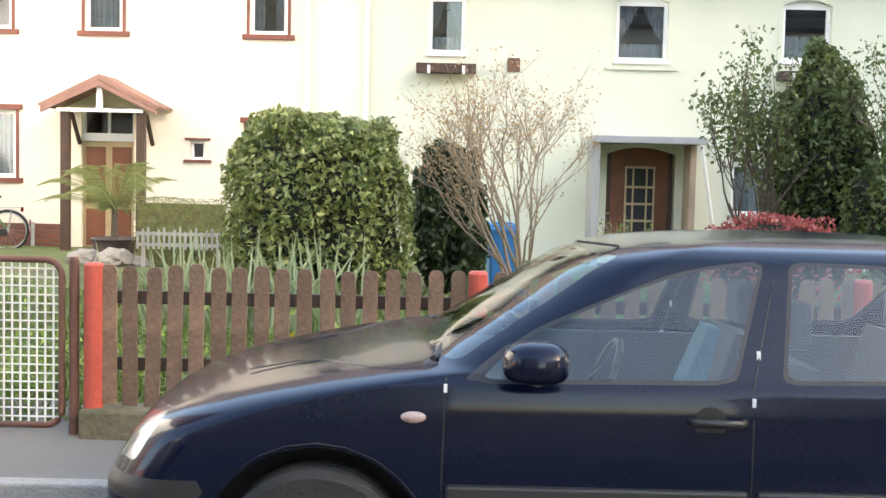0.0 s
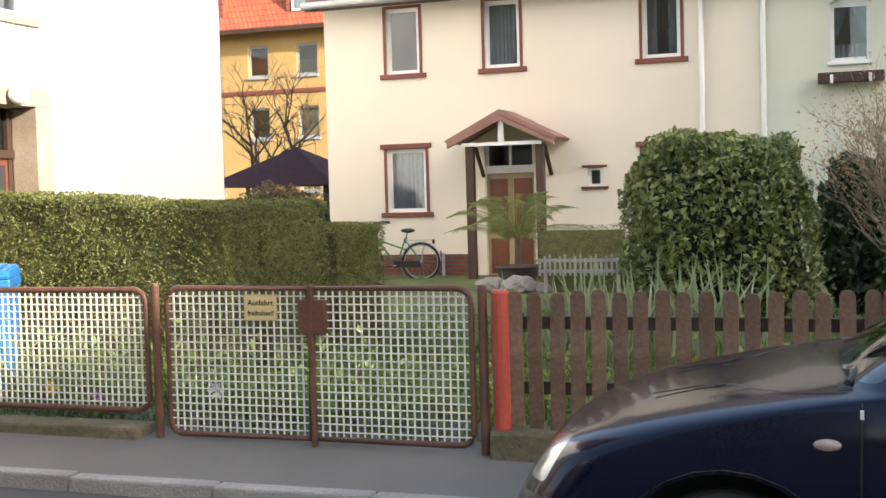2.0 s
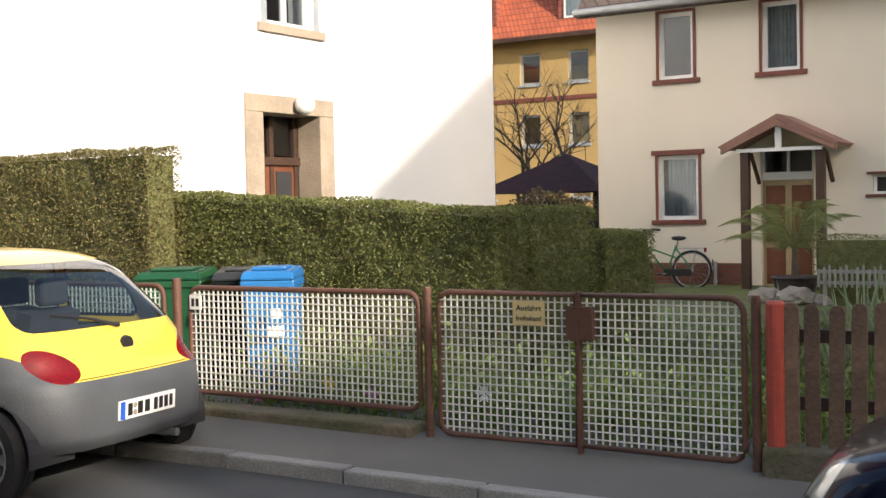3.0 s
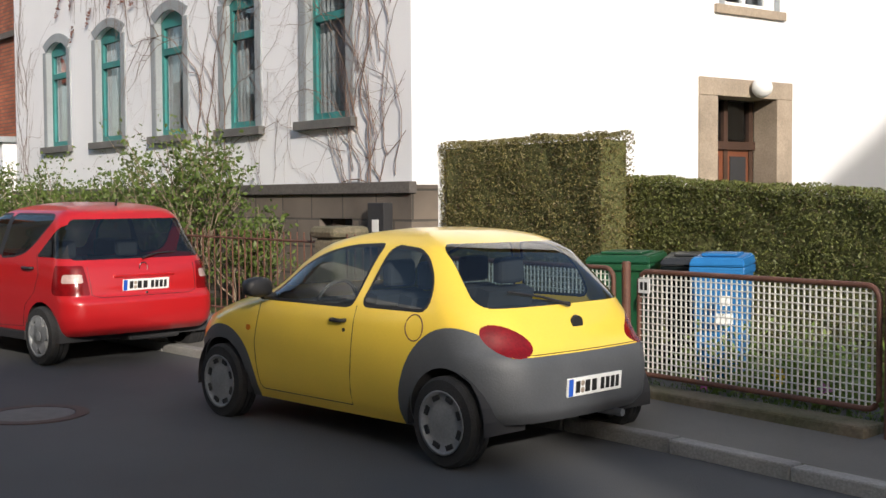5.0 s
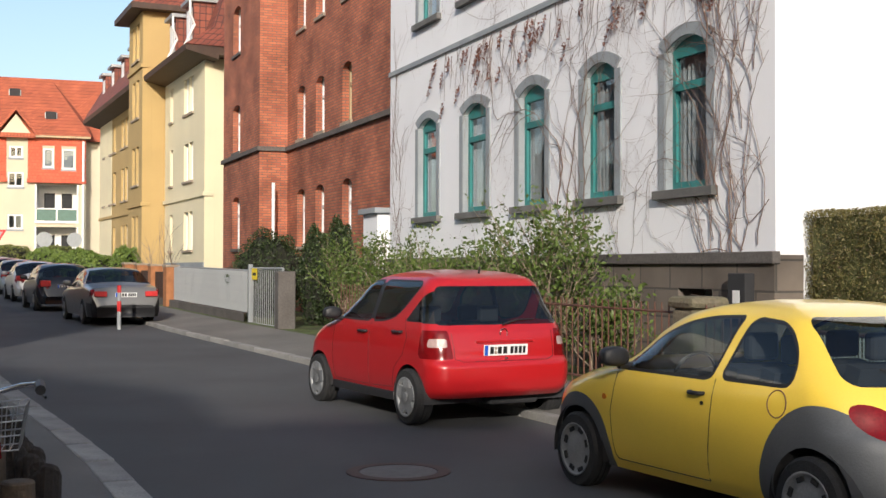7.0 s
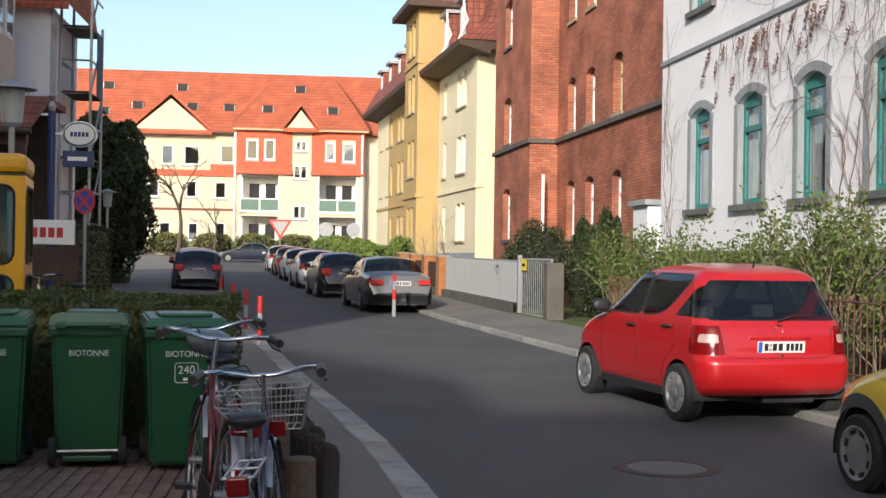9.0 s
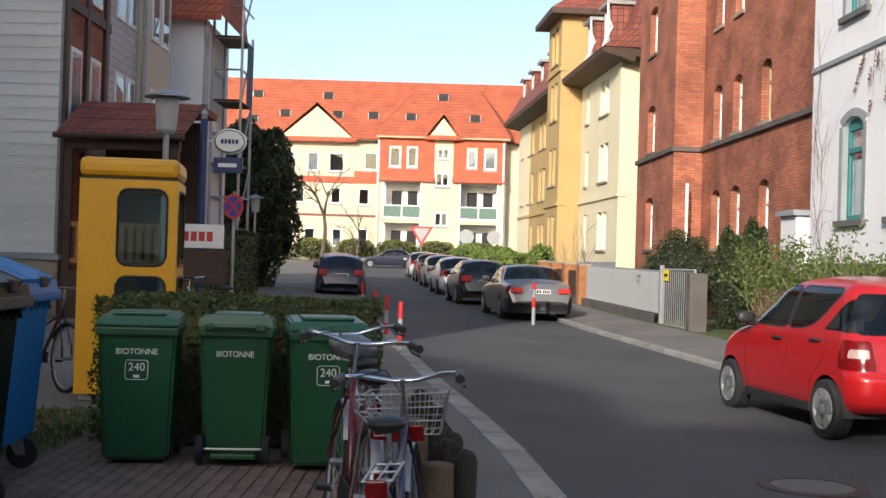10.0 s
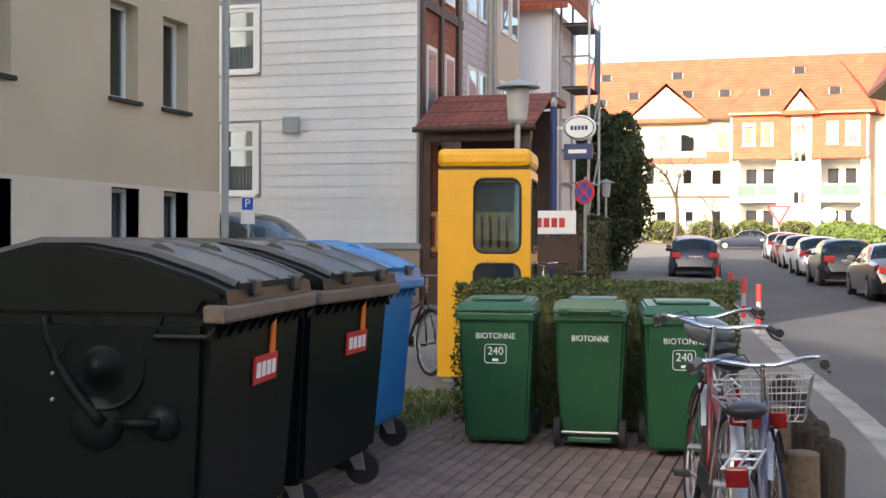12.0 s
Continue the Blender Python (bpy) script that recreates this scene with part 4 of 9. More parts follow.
for a, b, zb, za, y in ((-14.4, -7.8, 11.6, 14.5, -0.5), (-2.1, 0.75, 11.9, 13.7, -1.6)):
    mm = (a + b) / 2 + o
    g = part("pediment", prism(bmesh.new(), [(a + o + 0.3, zb), (b + o - 0.3, zb), (mm, za - 0.3)], "y", y, y + 0.4), "farcream", hf)
    bm = bmesh.new()
    prism(bm, [(a + o, zb - 0.05), (mm, za), (mm, za + 0.25), (a + o - 0.25, zb - 0.05)], "y", y - 0.25, y + 2.8)
    prism(bm, [(b + o, zb - 0.05), (mm, za), (mm, za + 0.25), (b + o + 0.25, zb - 0.05)], "y", y - 0.25, y + 2.8)
    prism(bm, [(a + o, zb - 0.3), (b + o, zb - 0.3), (b + o, zb), (a + o, zb)], "y", y - 0.25, y + 0.1)
    part("pediment_roof", bm, "rooftile", g)
for u, z in ((8.0, 15.4), (14, 15.4), (8, 13.0), (10.6, 13.6), (15, 13.6), (18, 13.6), (21.2, 13.4), (23.8, 15.4), (26.5, 13.4)):
    y = -0.6 + (z - 11.6) if u < 19 else -1.75 + (z - 11.85) * 1.155
    # solid dark box in place of glass over an unlit attic
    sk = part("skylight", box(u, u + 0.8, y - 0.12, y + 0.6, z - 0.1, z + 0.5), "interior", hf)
    part("skylight_frame", box(u - 0.06, u + 0.86, y - 0.06, y + 0.62, z - 0.15, z + 0.42), "zinc", sk)
pipe(hf, 19.1, -1.3, 1.5, 11.5, 0.09)
pipe(hf, 29.3, -1.35, 1.5, 11.5, 0.09)

# yellow house far behind the gap
hy = thing("apartment_building", pose(-48, 52, 0), "yellow rendered apartment house with red roof", "building")
cols = [(15 + 2.6 * k, 16.1 + 2.6 * k) for k in range(6)]
hol = [(a, b, c, d) for a, b in cols for c, d in ((2.0, 3.4), (4.6, 6.1), (7.6, 9.1))]
wall(hy, pose(0, 0, 0), 34, 9.9, hol, "yellowback", 0.4, z0=-0.5)
for q in hol:
    window(hy, pose(0, 0, 0), *q, fw=0.1, depth=0.1, frame="greypaint", sill=("greystone", 0.08, 0.12, 0.08))
part("band", box(0, 34, -0.06, -0.003, 6.75, 6.95), "redbrown", hy)
part("wall", box(0, 34, 12, 12.4, -0.5, 9.9), "yellowback", hy)
raw("roof", [(-1, -0.7, 9.8), (35, -0.7, 9.8), (35, 1.6, 14.2), (-1, 1.6, 14.2), (35, 13, 9.8), (-1, 13, 9.8)], [(0, 1, 2, 3), (3, 2, 4, 5)], "rooftile", hy)
part("gutter", box(-1, 35, -0.85, -0.65, 9.65, 9.85), "darkwood", hy)
for u in (17.3, 22.5, 26):
    dm = part("dormer", box(u, u + 1.8, -0.3, 2, 10.3, 12.6), "rooftile2", hy)
    part("pane", box(u + 0.3, u + 1.5, -0.33, -0.299, 10.6, 12.3), "whitepaint", dm)
    part("glazing", box(u + 0.42, u + 1.38, -0.34, -0.33, 10.7, 12.2), "pane", dm)
ga = thing("garden_pavilion", pose(-13.4, 27.5, 0.1), "small garden pavilion with dark tiled tent roof", "pavilion")
raw("roof", [(-1.8, -1.8, 1.9), (1.8, -1.8, 1.9), (1.8, 1.8, 1.9), (-1.8, 1.8, 1.9), (0, 0, 2.9)], [(0, 1, 4), (1, 2, 4), (2, 3, 4), (3, 0, 4)], mat("dark_red_felt", (0.09, 0.03, 0.03), 0.9), ga)
for x in (-1.5, 1.5):
    for y in (-1.5, 1.5):
        part("post", box(x - 0.07, x + 0.07, y - 0.07, y + 0.07, 0, 1.95), "darkwood", ga)

# slate-hung house on the camera's side
hs = thing("clad_house", pose(-25, -20, 0, 0, 0, 90), "tall house with grey weatherboard gable and half-timbered front", "house")
SW = [(6.92, 7.79, 5.56, 7.05), (6.95, 7.78, 2.75, 4.3)]
wall(hs, pose(0, 0, 0), 11.75, 12.5, SW + [(6.92, 7.79, 8.6, 10.1)], "greystone", 0.35, z0=-0.3)
for q in SW:
    window(hs, pose(0, 0, 0), *q, fw=0.09, bars=(0.68,), depth=-0.02, sill=("whitepaint", 0.04, 0.06, 0.1), ring=("whitepaint", 0.08, 0.05), curtain="half")
part("vent_box", box(8.5, 8.9, -0.16, -0.05, 4.12, 4.5, 0.015), "greypaint", hs)
part("base_ledge", box(0, 11.85, -0.16, -0.0, 1.5, 1.62, 0.01), "greystone", hs)
part("base_wall", box(0, 11.8, -0.1, -0.002, -0.3, 1.5), "sandstone", hs)
bm = prism(bmesh.new(), [(0, 0), (0.03, 0), (0.012, 0.26), (0.0, 0.26)], "x", 0, 1)
board_mesh = bpy.data.meshes.new("board")
for v in bm.verts:
    v.co = (v.co.x, -v.co.y, v.co.z)
bm.to_mesh(board_mesh)
bm.free()
board_mesh.materials.append(mat("grey_weatherboard", (0.72, 0.72, 0.71), 0.7, vary=0.15, scale=1.2, fine=30, bump=0.15, rnd=0.06))
z, first = 1.64, True
while z < 12.2:
    for a, b in ((0.0, 6.8), (7.92, 11.7)) if (z + 0.2 > 2.65 and z < 4.35) or (5.3 < z < 7.1) else ((0.0, 6.86), (6.86, 11.7)):
        ob = new("board", board_mesh)
        ob.parent = hs
        ob.matrix_basis = Matrix.Translation((a, -0.002, z)) @ Matrix.Diagonal((b - a - 0.004, 1, 1, 1))
    z += 0.255
# street front, half timbered, with bays further on
part("wall", box(11.4, 11.75, 0.36, 3.3, -0.3, 12.5), "brick", hs)
for i in range(3):
    part("timber", box(11.75, 11.83, 0.0 + i * 1.4, 0.2 + i * 1.4, -0.3, 12.5), "darkwood", hs)
for z in (3.9, 6.9, 9.9):
    part("timber", box(11.75, 11.82, 0.2, 3.25, z, z + 0.22), "darkwood", hs)
for z in (4.5, 7.3):
    for y in (0.4, 1.8):
        part("window", box(11.75, 11.8, y, y + 0.75, z, z + 1.6), "whitepaint", hs)
        part("pane", box(11.8, 11.806, y + 0.08, y + 0.67, z + 0.1, z + 1.5), "pane", hs)
part("side_front", box(11.4, 11.78, 3.3, 5.8, -0.3, 11.8), "slate", hs)
part("side_front", box(11.4, 11.9, 5.8, 8.8, -0.3, 12.2), "beigelow", hs)
for y, x in ((3.7, 11.78), (4.7, 11.78), (6.6, 11.9), (7.7, 11.9)):
    for z in (4.4, 7.4):
        part("window", box(x, x + 0.04, y, y + 0.75, z, z + 1.7), "whitepaint", hs)
        part("pane", box(x + 0.04, x + 0.046, y + 0.08, y + 0.67, z + 0.1, z + 1.6), "pane", hs)
part("wall", box(0, 11.4, 8.8, 9.1, -0.3, 12.5), "greystone", hs)
part("ceiling", box(0, 11.75, 0.3, 9, 12.3, 12.5), "greystone", hs)
pipe(hs, 11.96, 5.75, 0, 12, 0.06, "greypaint")
sc = thing("town_house", pose(-36, -16.9, 0.2, 0, 0, 90), "white town house with orange tiled roof edge", "house")
part("wall", box(0, 9.3, 0, 4, -0.5, 8.7), "white", sc)
part("corner_strip", box(9.3, 9.34, -0.03, 0.6, -0.5, 8.7), "zinc", sc)
raw("roof", [(-0.5, -0.5, 8.7), (9.9, -0.5, 8.7), (9.9, 1.8, 11.5), (-0.5, 1.8, 11.5), (9.9, -0.5, 8.55), (-0.5, -0.5, 8.55), (9.9, 4.2, 8.7)], [(0, 1, 2, 3), (0, 1, 4, 5), (1, 2, 6)], "rooftile", sc)

# beige house beside the bin yard
hg = thing("beige_house", pose(-17.07, -9, 0) @ Matrix.Rotation(radians(180), 4, "Z") @ Matrix.Translation((-17, 0, 0)), "beige roughcast house with dark window recesses", "house")
BW = [(-14.68, -13.98, 3.62, 4.95), (-16.08, -15.35, 3.62, 4.95), (-11.9, -11.1, 3.62, 4.95), (-14.7, -13.99, 1.1, 2.4), (-16.08, -15.35, 1.1, 2.4), (-11.9, -11.1, 1.1, 2.4), (-9, -8.2, 3.62, 4.95)]
hol = [(-b - 0.07, -a - 0.07, c, d) for a, b, c, d in BW]
# unseen top, raised to 14 m so it shades the clad gable
wall(hg, pose(0, 0, 0), 17, 14, hol, "beige", 0.35, z0=2.45)
wall(hg, pose(0, -0.02, 0), 17, 2.45, [q for q in hol if q[3] < 2.45], "beigelow", 0.37, name="lower_wall", z0=-0.3)
for q in hol:
    window(hg, pose(0, 0, 0), *q, fw=0.06, depth=0.2, frame="whitepaint", curtain="full" if q[3] < 2.45 else "", sill=("interior", 0.05, 0.06, 0.06))
part("wall", box(16.7, 17, 0.36, 10, -0.3, 14), "beige", hg)
part("wall", box(0, 0.3, 0.36, 10, -0.3, 14), "beige", hg)
part("wall", box(0, 17, 10, 10.3, -0.3, 14), "beige", hg)
part("ceiling", box(0, 17, 0.3, 10.3, 14, 14.2), "beige", hg)
bm = tube(bmesh.new(), [(17.06, -0.08, 0), (17.06, -0.08, 9)], 0.06, 10)
part("downpipe", bm, "greypaint", hg)

# unseen houses added behind the camera; their heights and gaps shape the sunlight
for x0, x1, y0, y1, H, pitch, l in ((14.2, 29, 20, 31, 6, 22, "unseen plain house added further down the street"), (8, 27, -24, -10, 8, 22, "unseen plain house added behind the yard"),
                                    (30, 36, -14.6, -10.5, 16.6, 4, "unseen narrow house added to block the sun"),
                                    (30, 42, -50, -14.62, 18.0, 24, "unseen broad house added to block the sun"), (30, 42, -7.7, -5.2, 14.4, 4, "unseen flat-roofed house added to block the sun"), (30, 42, -5.18, -4.0, 12.8, 4, "unseen lower flat-roofed house added to trim the sun"), (30, 42, -3.98, 15, 15.5, 30, "unseen gabled house added to block the sun")):
    hx = thing("unseen_sun_blocker", pose(0, 0, 0), l, "house")
    part("wall", box(x0, x1, y0, y1, -0.8, H), "cream", hx)
    if pitch > 20:
        part("gable", prism(bmesh.new(), [(y0, H), (y1, H), ((y0 + y1) / 2, H + (y1 - y0) / 2 * math.tan(radians(pitch)))], "x", x0, x1), "cream", hx)
    gable_roof(hx, x0, x1, y0, y1, H, pitch, "darkplinth", 0.1)

# ---- cars ----
def curve(pts):
    """A smooth line through (x, value) points."""
    px, py = np.array([p[0] for p in pts], float), np.array([p[1] for p in pts], float)
    h, dl = np.diff(px), np.diff(py) / np.diff(px)
    m = np.zeros(len(px))
    m[0], m[-1] = dl[0], dl[-1]
    for i in range(1, len(px) - 1):
        m[i] = 0 if dl[i - 1] * dl[i] <= 0 else 2 * dl[i - 1] * dl[i] / (dl[i - 1] + dl[i])

    def f(x):
        x = min(max(x, px[0]), px[-1])
        i = min(int(np.searchsorted(px, x, "right")) - 1, len(px) - 2)
        t = (x - px[i]) / h[i]
        return float((1 + 2 * t) * (1 - t) ** 2 * py[i] + t * (1 - t) ** 2 * h[i] * m[i] + t * t * (3 - 2 * t) * py[i + 1] + t * t * (t - 1) * h[i] * m[i + 1])
    return f


def car_paint(name, color, rough=0.3, metal=0.0, coat=0.6, spec=0.5):
    return mat(name, color, rough, metal, vary=0.06, scale=2, fine=120, bump=0.01, coat=coat, spec=spec)


def wheel(car, x, y, r, w, side, style, rim_r):
    """A wheel: tyre > rim, with spokes or a slotted cover. side -1: outer face to -y."""
    t = lathe(bmesh.new(), [(rim_r, -w / 2), (r * 0.93, -w / 2), (r, -w * 0.36), (r, -w * 0.15), (r - 0.008, -w * 0.13), (r - 0.008, -w * 0.09), (r, -w * 0.07), (r, w * 0.07), (r - 0.008, w * 0.09), (r - 0.008, w * 0.13), (r, w * 0.15), (r, w * 0.36), (r * 0.93, w / 2), (rim_r, w / 2), (rim_r * 0.98, 0)], 32, "y", caps=False)
    ty = part("wheel", t, "rubber", car, m=pose(x, y, r))
    yo = side * w / 2
    b = lathe(bmesh.new(), [(rim_r, yo), (rim_r * 1.03, yo + side * 0.012), (rim_r * 0.94, yo + side * 0.004), (rim_r * 0.9, yo - side * 0.02)] + ([(rim_r * 0.55, yo - side * 0.004), (0.0, yo + side * 0.006)] if style == "cover" else []), 32, "y", caps=False)
    bmesh.ops.recalc_face_normals(b, faces=b.faces[:])
    part("rim", b, "alloy", ty, smooth=True)
    if style == "cover":
        b = bmesh.new()
        for k in range(8):
            a = (k + 0.5) * math.tau / 8
            for v in bmesh.ops.create_cube(b, size=1)["verts"]:
                v.co = Matrix.Rotation(-a, 4, "Y") @ Vector((rim_r * 0.8 + v.co.x * 0.03, yo - side * 0.006 + v.co.y * 0.012, v.co.z * 0.055))
        part("slot", b, "rubber", ty)
    else:
        b = bmesh.new()
        n = 5 if style == "five" else 10
        for k in range(n):
            a = k * math.tau / n + 0.3
            for v in bmesh.ops.create_cube(b, size=1)["verts"]:
                tap = 0.5 + 0.25 * (0.5 - v.co.x)
                v.co = Matrix.Rotation(-a, 4, "Y") @ Vector((rim_r * (0.52 + v.co.x * 0.86), yo - side * 0.012 + v.co.y * 0.03, v.co.z * rim_r * (1.15 if n == 5 else 0.5) * tap))
        lathe(b, [(rim_r * 0.26, yo - side * 0.03), (rim_r * 0.24, yo + side * 0.008), (0.0, yo + side * 0.01)], 20, "y")
        part("spoke_disc", b, "alloy", ty)
        part("brake_disc", lathe(bmesh.new(), [(rim_r * 0.85, yo - side * 0.06), (0, yo - side * 0.06)], 24, "y"), "interior", ty)


class Car:
    def __init__(self, name, m, label, spec, paint, group="parked cars"):
        s = self.s = spec
        self.ob = thing(name, m, label, "car", group)
        self.paint = paint
        self.top, self.belt, self.hw, self.wt = curve(s["top"]), curve(s["belt"]), curve(s["hw"]), curve(s["wintop"])
        self.sill = s.get("sill", 0.2)
        self.build()

    def bottom(self, x):
        z = curve(self.s["bottom"])(x) if "bottom" in self.s else self.sill
        for xw in self.s["axles"]:
            R = self.s["arch"]
            if abs(x - xw) < R:
                z = max(z, self.s["wr"] + math.sqrt(R * R - (x - xw) ** 2) - 0.01)
        return z

    def section(self, x):
        """Points from the sill up to the middle of the roof, on the +y side."""
        s = self.s
        top, hw, zb = self.top(x), self.hw(x), self.bottom(x)
        belt = min(self.belt(x), top - 0.03)
        zb = min(zb, belt - 0.04)
        p = []
        nl = s.get("rows", 14)
        for k in range(nl + 1):
            t = k / nl
            z = zb + (belt - zb) * t
            q = (z - self.sill) / max(0.05, belt - self.sill)
            bulge = 1 - 0.09 * max(0, 0.35 - q) ** 1.3 * 2 - 0.07 * max(0, q - 0.55) ** 1.6
            p.append((hw * bulge, z))
        yb = p[-1][0]
        wt = min(self.wt(x), top - 0.02)
        wt = max(wt, belt + 0.008)
        g = min(1.0, max(0.0, (wt - belt) / 0.35))
        p.append((yb - 0.018, belt + 0.006))
        y5 = yb - 0.02 - s.get("tumble", 0.42) * (wt - belt)
        for k in range(1, 5):
            t = k / 4
            p.append((yb - 0.018 + (y5 - yb + 0.018) * t + 0.025 * math.sin(math.pi * t) * g, belt + 0.006 + (wt - belt - 0.006) * t))
        y6 = y5 - 0.03 - 0.03 * g
        z6 = wt + (top - wt) * 0.55
        p.append((y6, z6))
        nr = s.get("roof_rows", 16)
        for k in range(1, nr + 1):
            t = k / nr
            p.append((y6 * (1 - t), z6 + (top - z6) * (1 - (1 - t) ** 2.2)))
        return p

    def skin(self, x, z):
        p = self.section(x)
        for a, b in zip(p, p[1:]):
            if a[1] <= z <= b[1]:
                return a[0] + (b[0] - a[0]) * (z - a[1]) / max(1e-6, b[1] - a[1])
        return p[0][0] if z < p[0][1] else 0.0

    def build(self):
        s = self.s
        L = s["top"][-1][0]
        xs = sorted({*np.linspace(0, L, s.get("n", 90)).round(4).tolist(), *s.get("cuts", ()), *[x for p in s["panes"] for x in p[1:3]]})
        secs = [self.section(x) for x in xs]
        nl = s.get("rows", 14)
        n = len(secs[0])
        groups = {"body": ([], {}, [])}

        def add(key, quad):
            vs, ix, fs = groups.setdefault(key, ([], {}, []))
            f = []
            for q in quad:
                if q not in ix:
                    ix[q] = len(vs)
                    i, j, sd = q
                    y, z = secs[i][j]
                    vs.append((xs[i], sd * y, z))
                f.append(ix[q])
            fs.append(f)

        tests = s.get("tests", [])
        for i in range(len(xs) - 1):
            xm = (xs[i] + xs[i + 1]) / 2
            for j in range(n - 1):
                zm = sum(secs[a][b][1] for a in (i, i + 1) for b in (j, j + 1)) / 4
                ym = sum(secs[a][b][0] for a in (i, i + 1) for b in (j, j + 1)) / 4
                zone = "side" if nl + 1 <= j < nl + 5 else ("top" if j >= nl + 6 else "body")
                key = "body"
                for nm, a, b, zn in s["panes"]:
                    if zn == zone and a - 1e-6 <= xm <= b + 1e-6:
                        if zn == "top" and "backlight" in nm:
                            e = abs(2 * (xm - a) / (b - a) - 1)
                            if ym > s.get("glass_w", 9) * (1 - 0.16 * e ** 4):
                                continue
                        key = nm
                if key == "body":
                    for nm, fn in tests:
                        if fn(xm, ym, zm):
                            key = nm
                            break
                if key == "bumper" and xm > L / 2:
                    key = "rear_bumper"
                for sd in (1, -1):
                    k2 = key if key in ("body", "bumper", "rear_bumper", "windscreen", "backlight") else (key, sd)
                    q = ((i, j, sd), (i + 1, j, sd), (i + 1, j + 1, sd), (i, j + 1, sd))
                    add(k2, q if sd == -1 else q[::-1])
        for i in (0, len(xs) - 1):
            for j in range(n - 1):
                q = ((i, j, 1), (i, j + 1, 1), (i, j + 1, -1), (i, j, -1))
                ym, zm = secs[i][j][0], secs[i][j][1]
                key = "body"
                for nm, fn in tests:
                    if nm == "bumper" and fn(xs[i], ym, zm):
                        key = nm if i == 0 else "rear_bumper"
                add(key, q if i == 0 else q[::-1])
        mats = {"body": self.paint, "bumper": s.get("bumper_mat", self.paint), "rear_bumper": s.get("bumper_mat", self.paint), "tail_light": "tail", "headlight": "headlamp", "black_panel": "blackplastic"}
        for key, (vs, ix, fs) in groups.items():
            nm = key if isinstance(key, str) else key[0]
            base = "window" if nm.startswith("side") else nm
            ma = mats.get(nm, s.get("glass", "carglass"))
            o = raw(base, vs, fs, ma, self.ob, smooth=True)
            if base in ("window", "windscreen", "backlight"):
                o.visible_shadow = False
        self.furnish(s, L)

    def furnish(self, s, L):
        """Cabin floor, seats, wheel and road wheels."""
        hw = s["hw"][len(s["hw"]) // 2][1]
        a, b = s["cabin"]
        part("floor_pan", box(a - 0.9 if a > 1.2 else 0.3, min(b + 0.3, L - 0.25), -hw + 0.12, hw - 0.12, self.sill + 0.02, self.sill + 0.12), "interior", self.ob)
        part("dashboard", box(a - 0.25, a + 0.12, -hw + 0.1, hw - 0.1, 0.55, self.belt(a) - 0.05, 0.05), "seat", self.ob)
        for sd in (-1, 1):
            for k, x in enumerate((a + 0.75, b - 0.75)):
                z = 0.42
                bm = box(x - 0.3, x + 0.2, sd * 0.36 - 0.24, sd * 0.36 + 0.24, z - 0.1, z + 0.1, 0.05)
                prism(bm, [(x + 0.12, z), (x + 0.27, z), (x + 0.42, z + 0.55), (x + 0.3, z + 0.58)], "y", sd * 0.36 - 0.23, sd * 0.36 + 0.23)
                bx(bm, x + 0.33, x + 0.43, sd * 0.36 - 0.12, sd * 0.36 + 0.12, z + 0.6, z + 0.78, 0.03)
                part("seat", bm, "seat", self.ob)
            part("door_lining", box(a + 0.1, b - 0.1, sd * (hw - 0.12) - 0.02, sd * (hw - 0.12) + 0.02, self.sill + 0.1, self.belt((a + b) / 2) - 0.03), "seat", self.ob)
        bm = bmesh.new()
        tube(bm, [(a + 0.42 + 0.07 * math.sin(k * math.tau / 20), -0.36 + 0.18 * math.cos(k * math.tau / 20), 0.86 + 0.17 * math.sin(k * math.tau / 20)) for k in range(20)], 0.014, 6, closed=True)
        part("steering_wheel", bm, "blackplastic", self.ob)
        for xw in s["axles"]:
            for sd in (-1, 1):
                wheel(self.ob, xw, sd * (s["track"] / 2), s["wr"], s.get("ww", 0.18), sd, s["rim"], s["rr"])
            R = s["arch"] + 0.01
            for sd in (-1, 1):
                bm = bmesh.new()
                ring = [(xw + R * math.cos(t), s["wr"] + R * math.sin(t)) for t in np.linspace(-0.15, math.pi + 0.15, 15)]
                prev = None
                for q in ring:
                    c = [bm.verts.new((q[0], sd * (s["track"] / 2 + 0.06), q[1])), bm.verts.new((q[0], sd * (s["track"] / 2 - 0.3), q[1]))]
                    if prev:
                        bm.faces.new((prev[0], c[0], c[1], prev[1]))
                    prev = c
                cc = [bm.verts.new((q[0], sd * (s["track"] / 2 - 0.3), q[1])) for q in ring]
                bm.faces.new(cc)
                part("wheel_housing", bm, "interior", self.ob)

    def seam(self, pts, side=-1, r=0.004, material="textblack", name="seam"):
        bm = bmesh.new()
        out = []
        for (x0, z0), (x1, z1) in zip(pts, pts[1:]):
            for k in range(7):
                t = k / 6
                x, z = x0 + (x1 - x0) * t, z0 + (z1 - z0) * t
                out.append((x, side * (self.skin(x, z) + 0.0005), z))
        tube(bm, out, r, 5)
        part(name, bm, material, self.ob)

    def handle(self, x, z, side=-1, material="blackplastic", w=0.2):
        y = self.skin(x, z)
        bm = bmesh.new()
        sd = side
        tube(bm, [(x - w / 2, sd * (y - 0.01), z), (x - w * 0.4, sd * (y + 0.03), z), (x + w * 0.4, sd * (y + 0.035), z), (x + w / 2, sd * (y - 0.005), z)], 0.014, 8)
        part("door_handle", bm, material, self.ob, smooth=True)

    def mirror(self, x, z, side=-1, material=None, back=0.05):
        y = self.skin(x, z - 0.05)
        bm = bmesh.new()
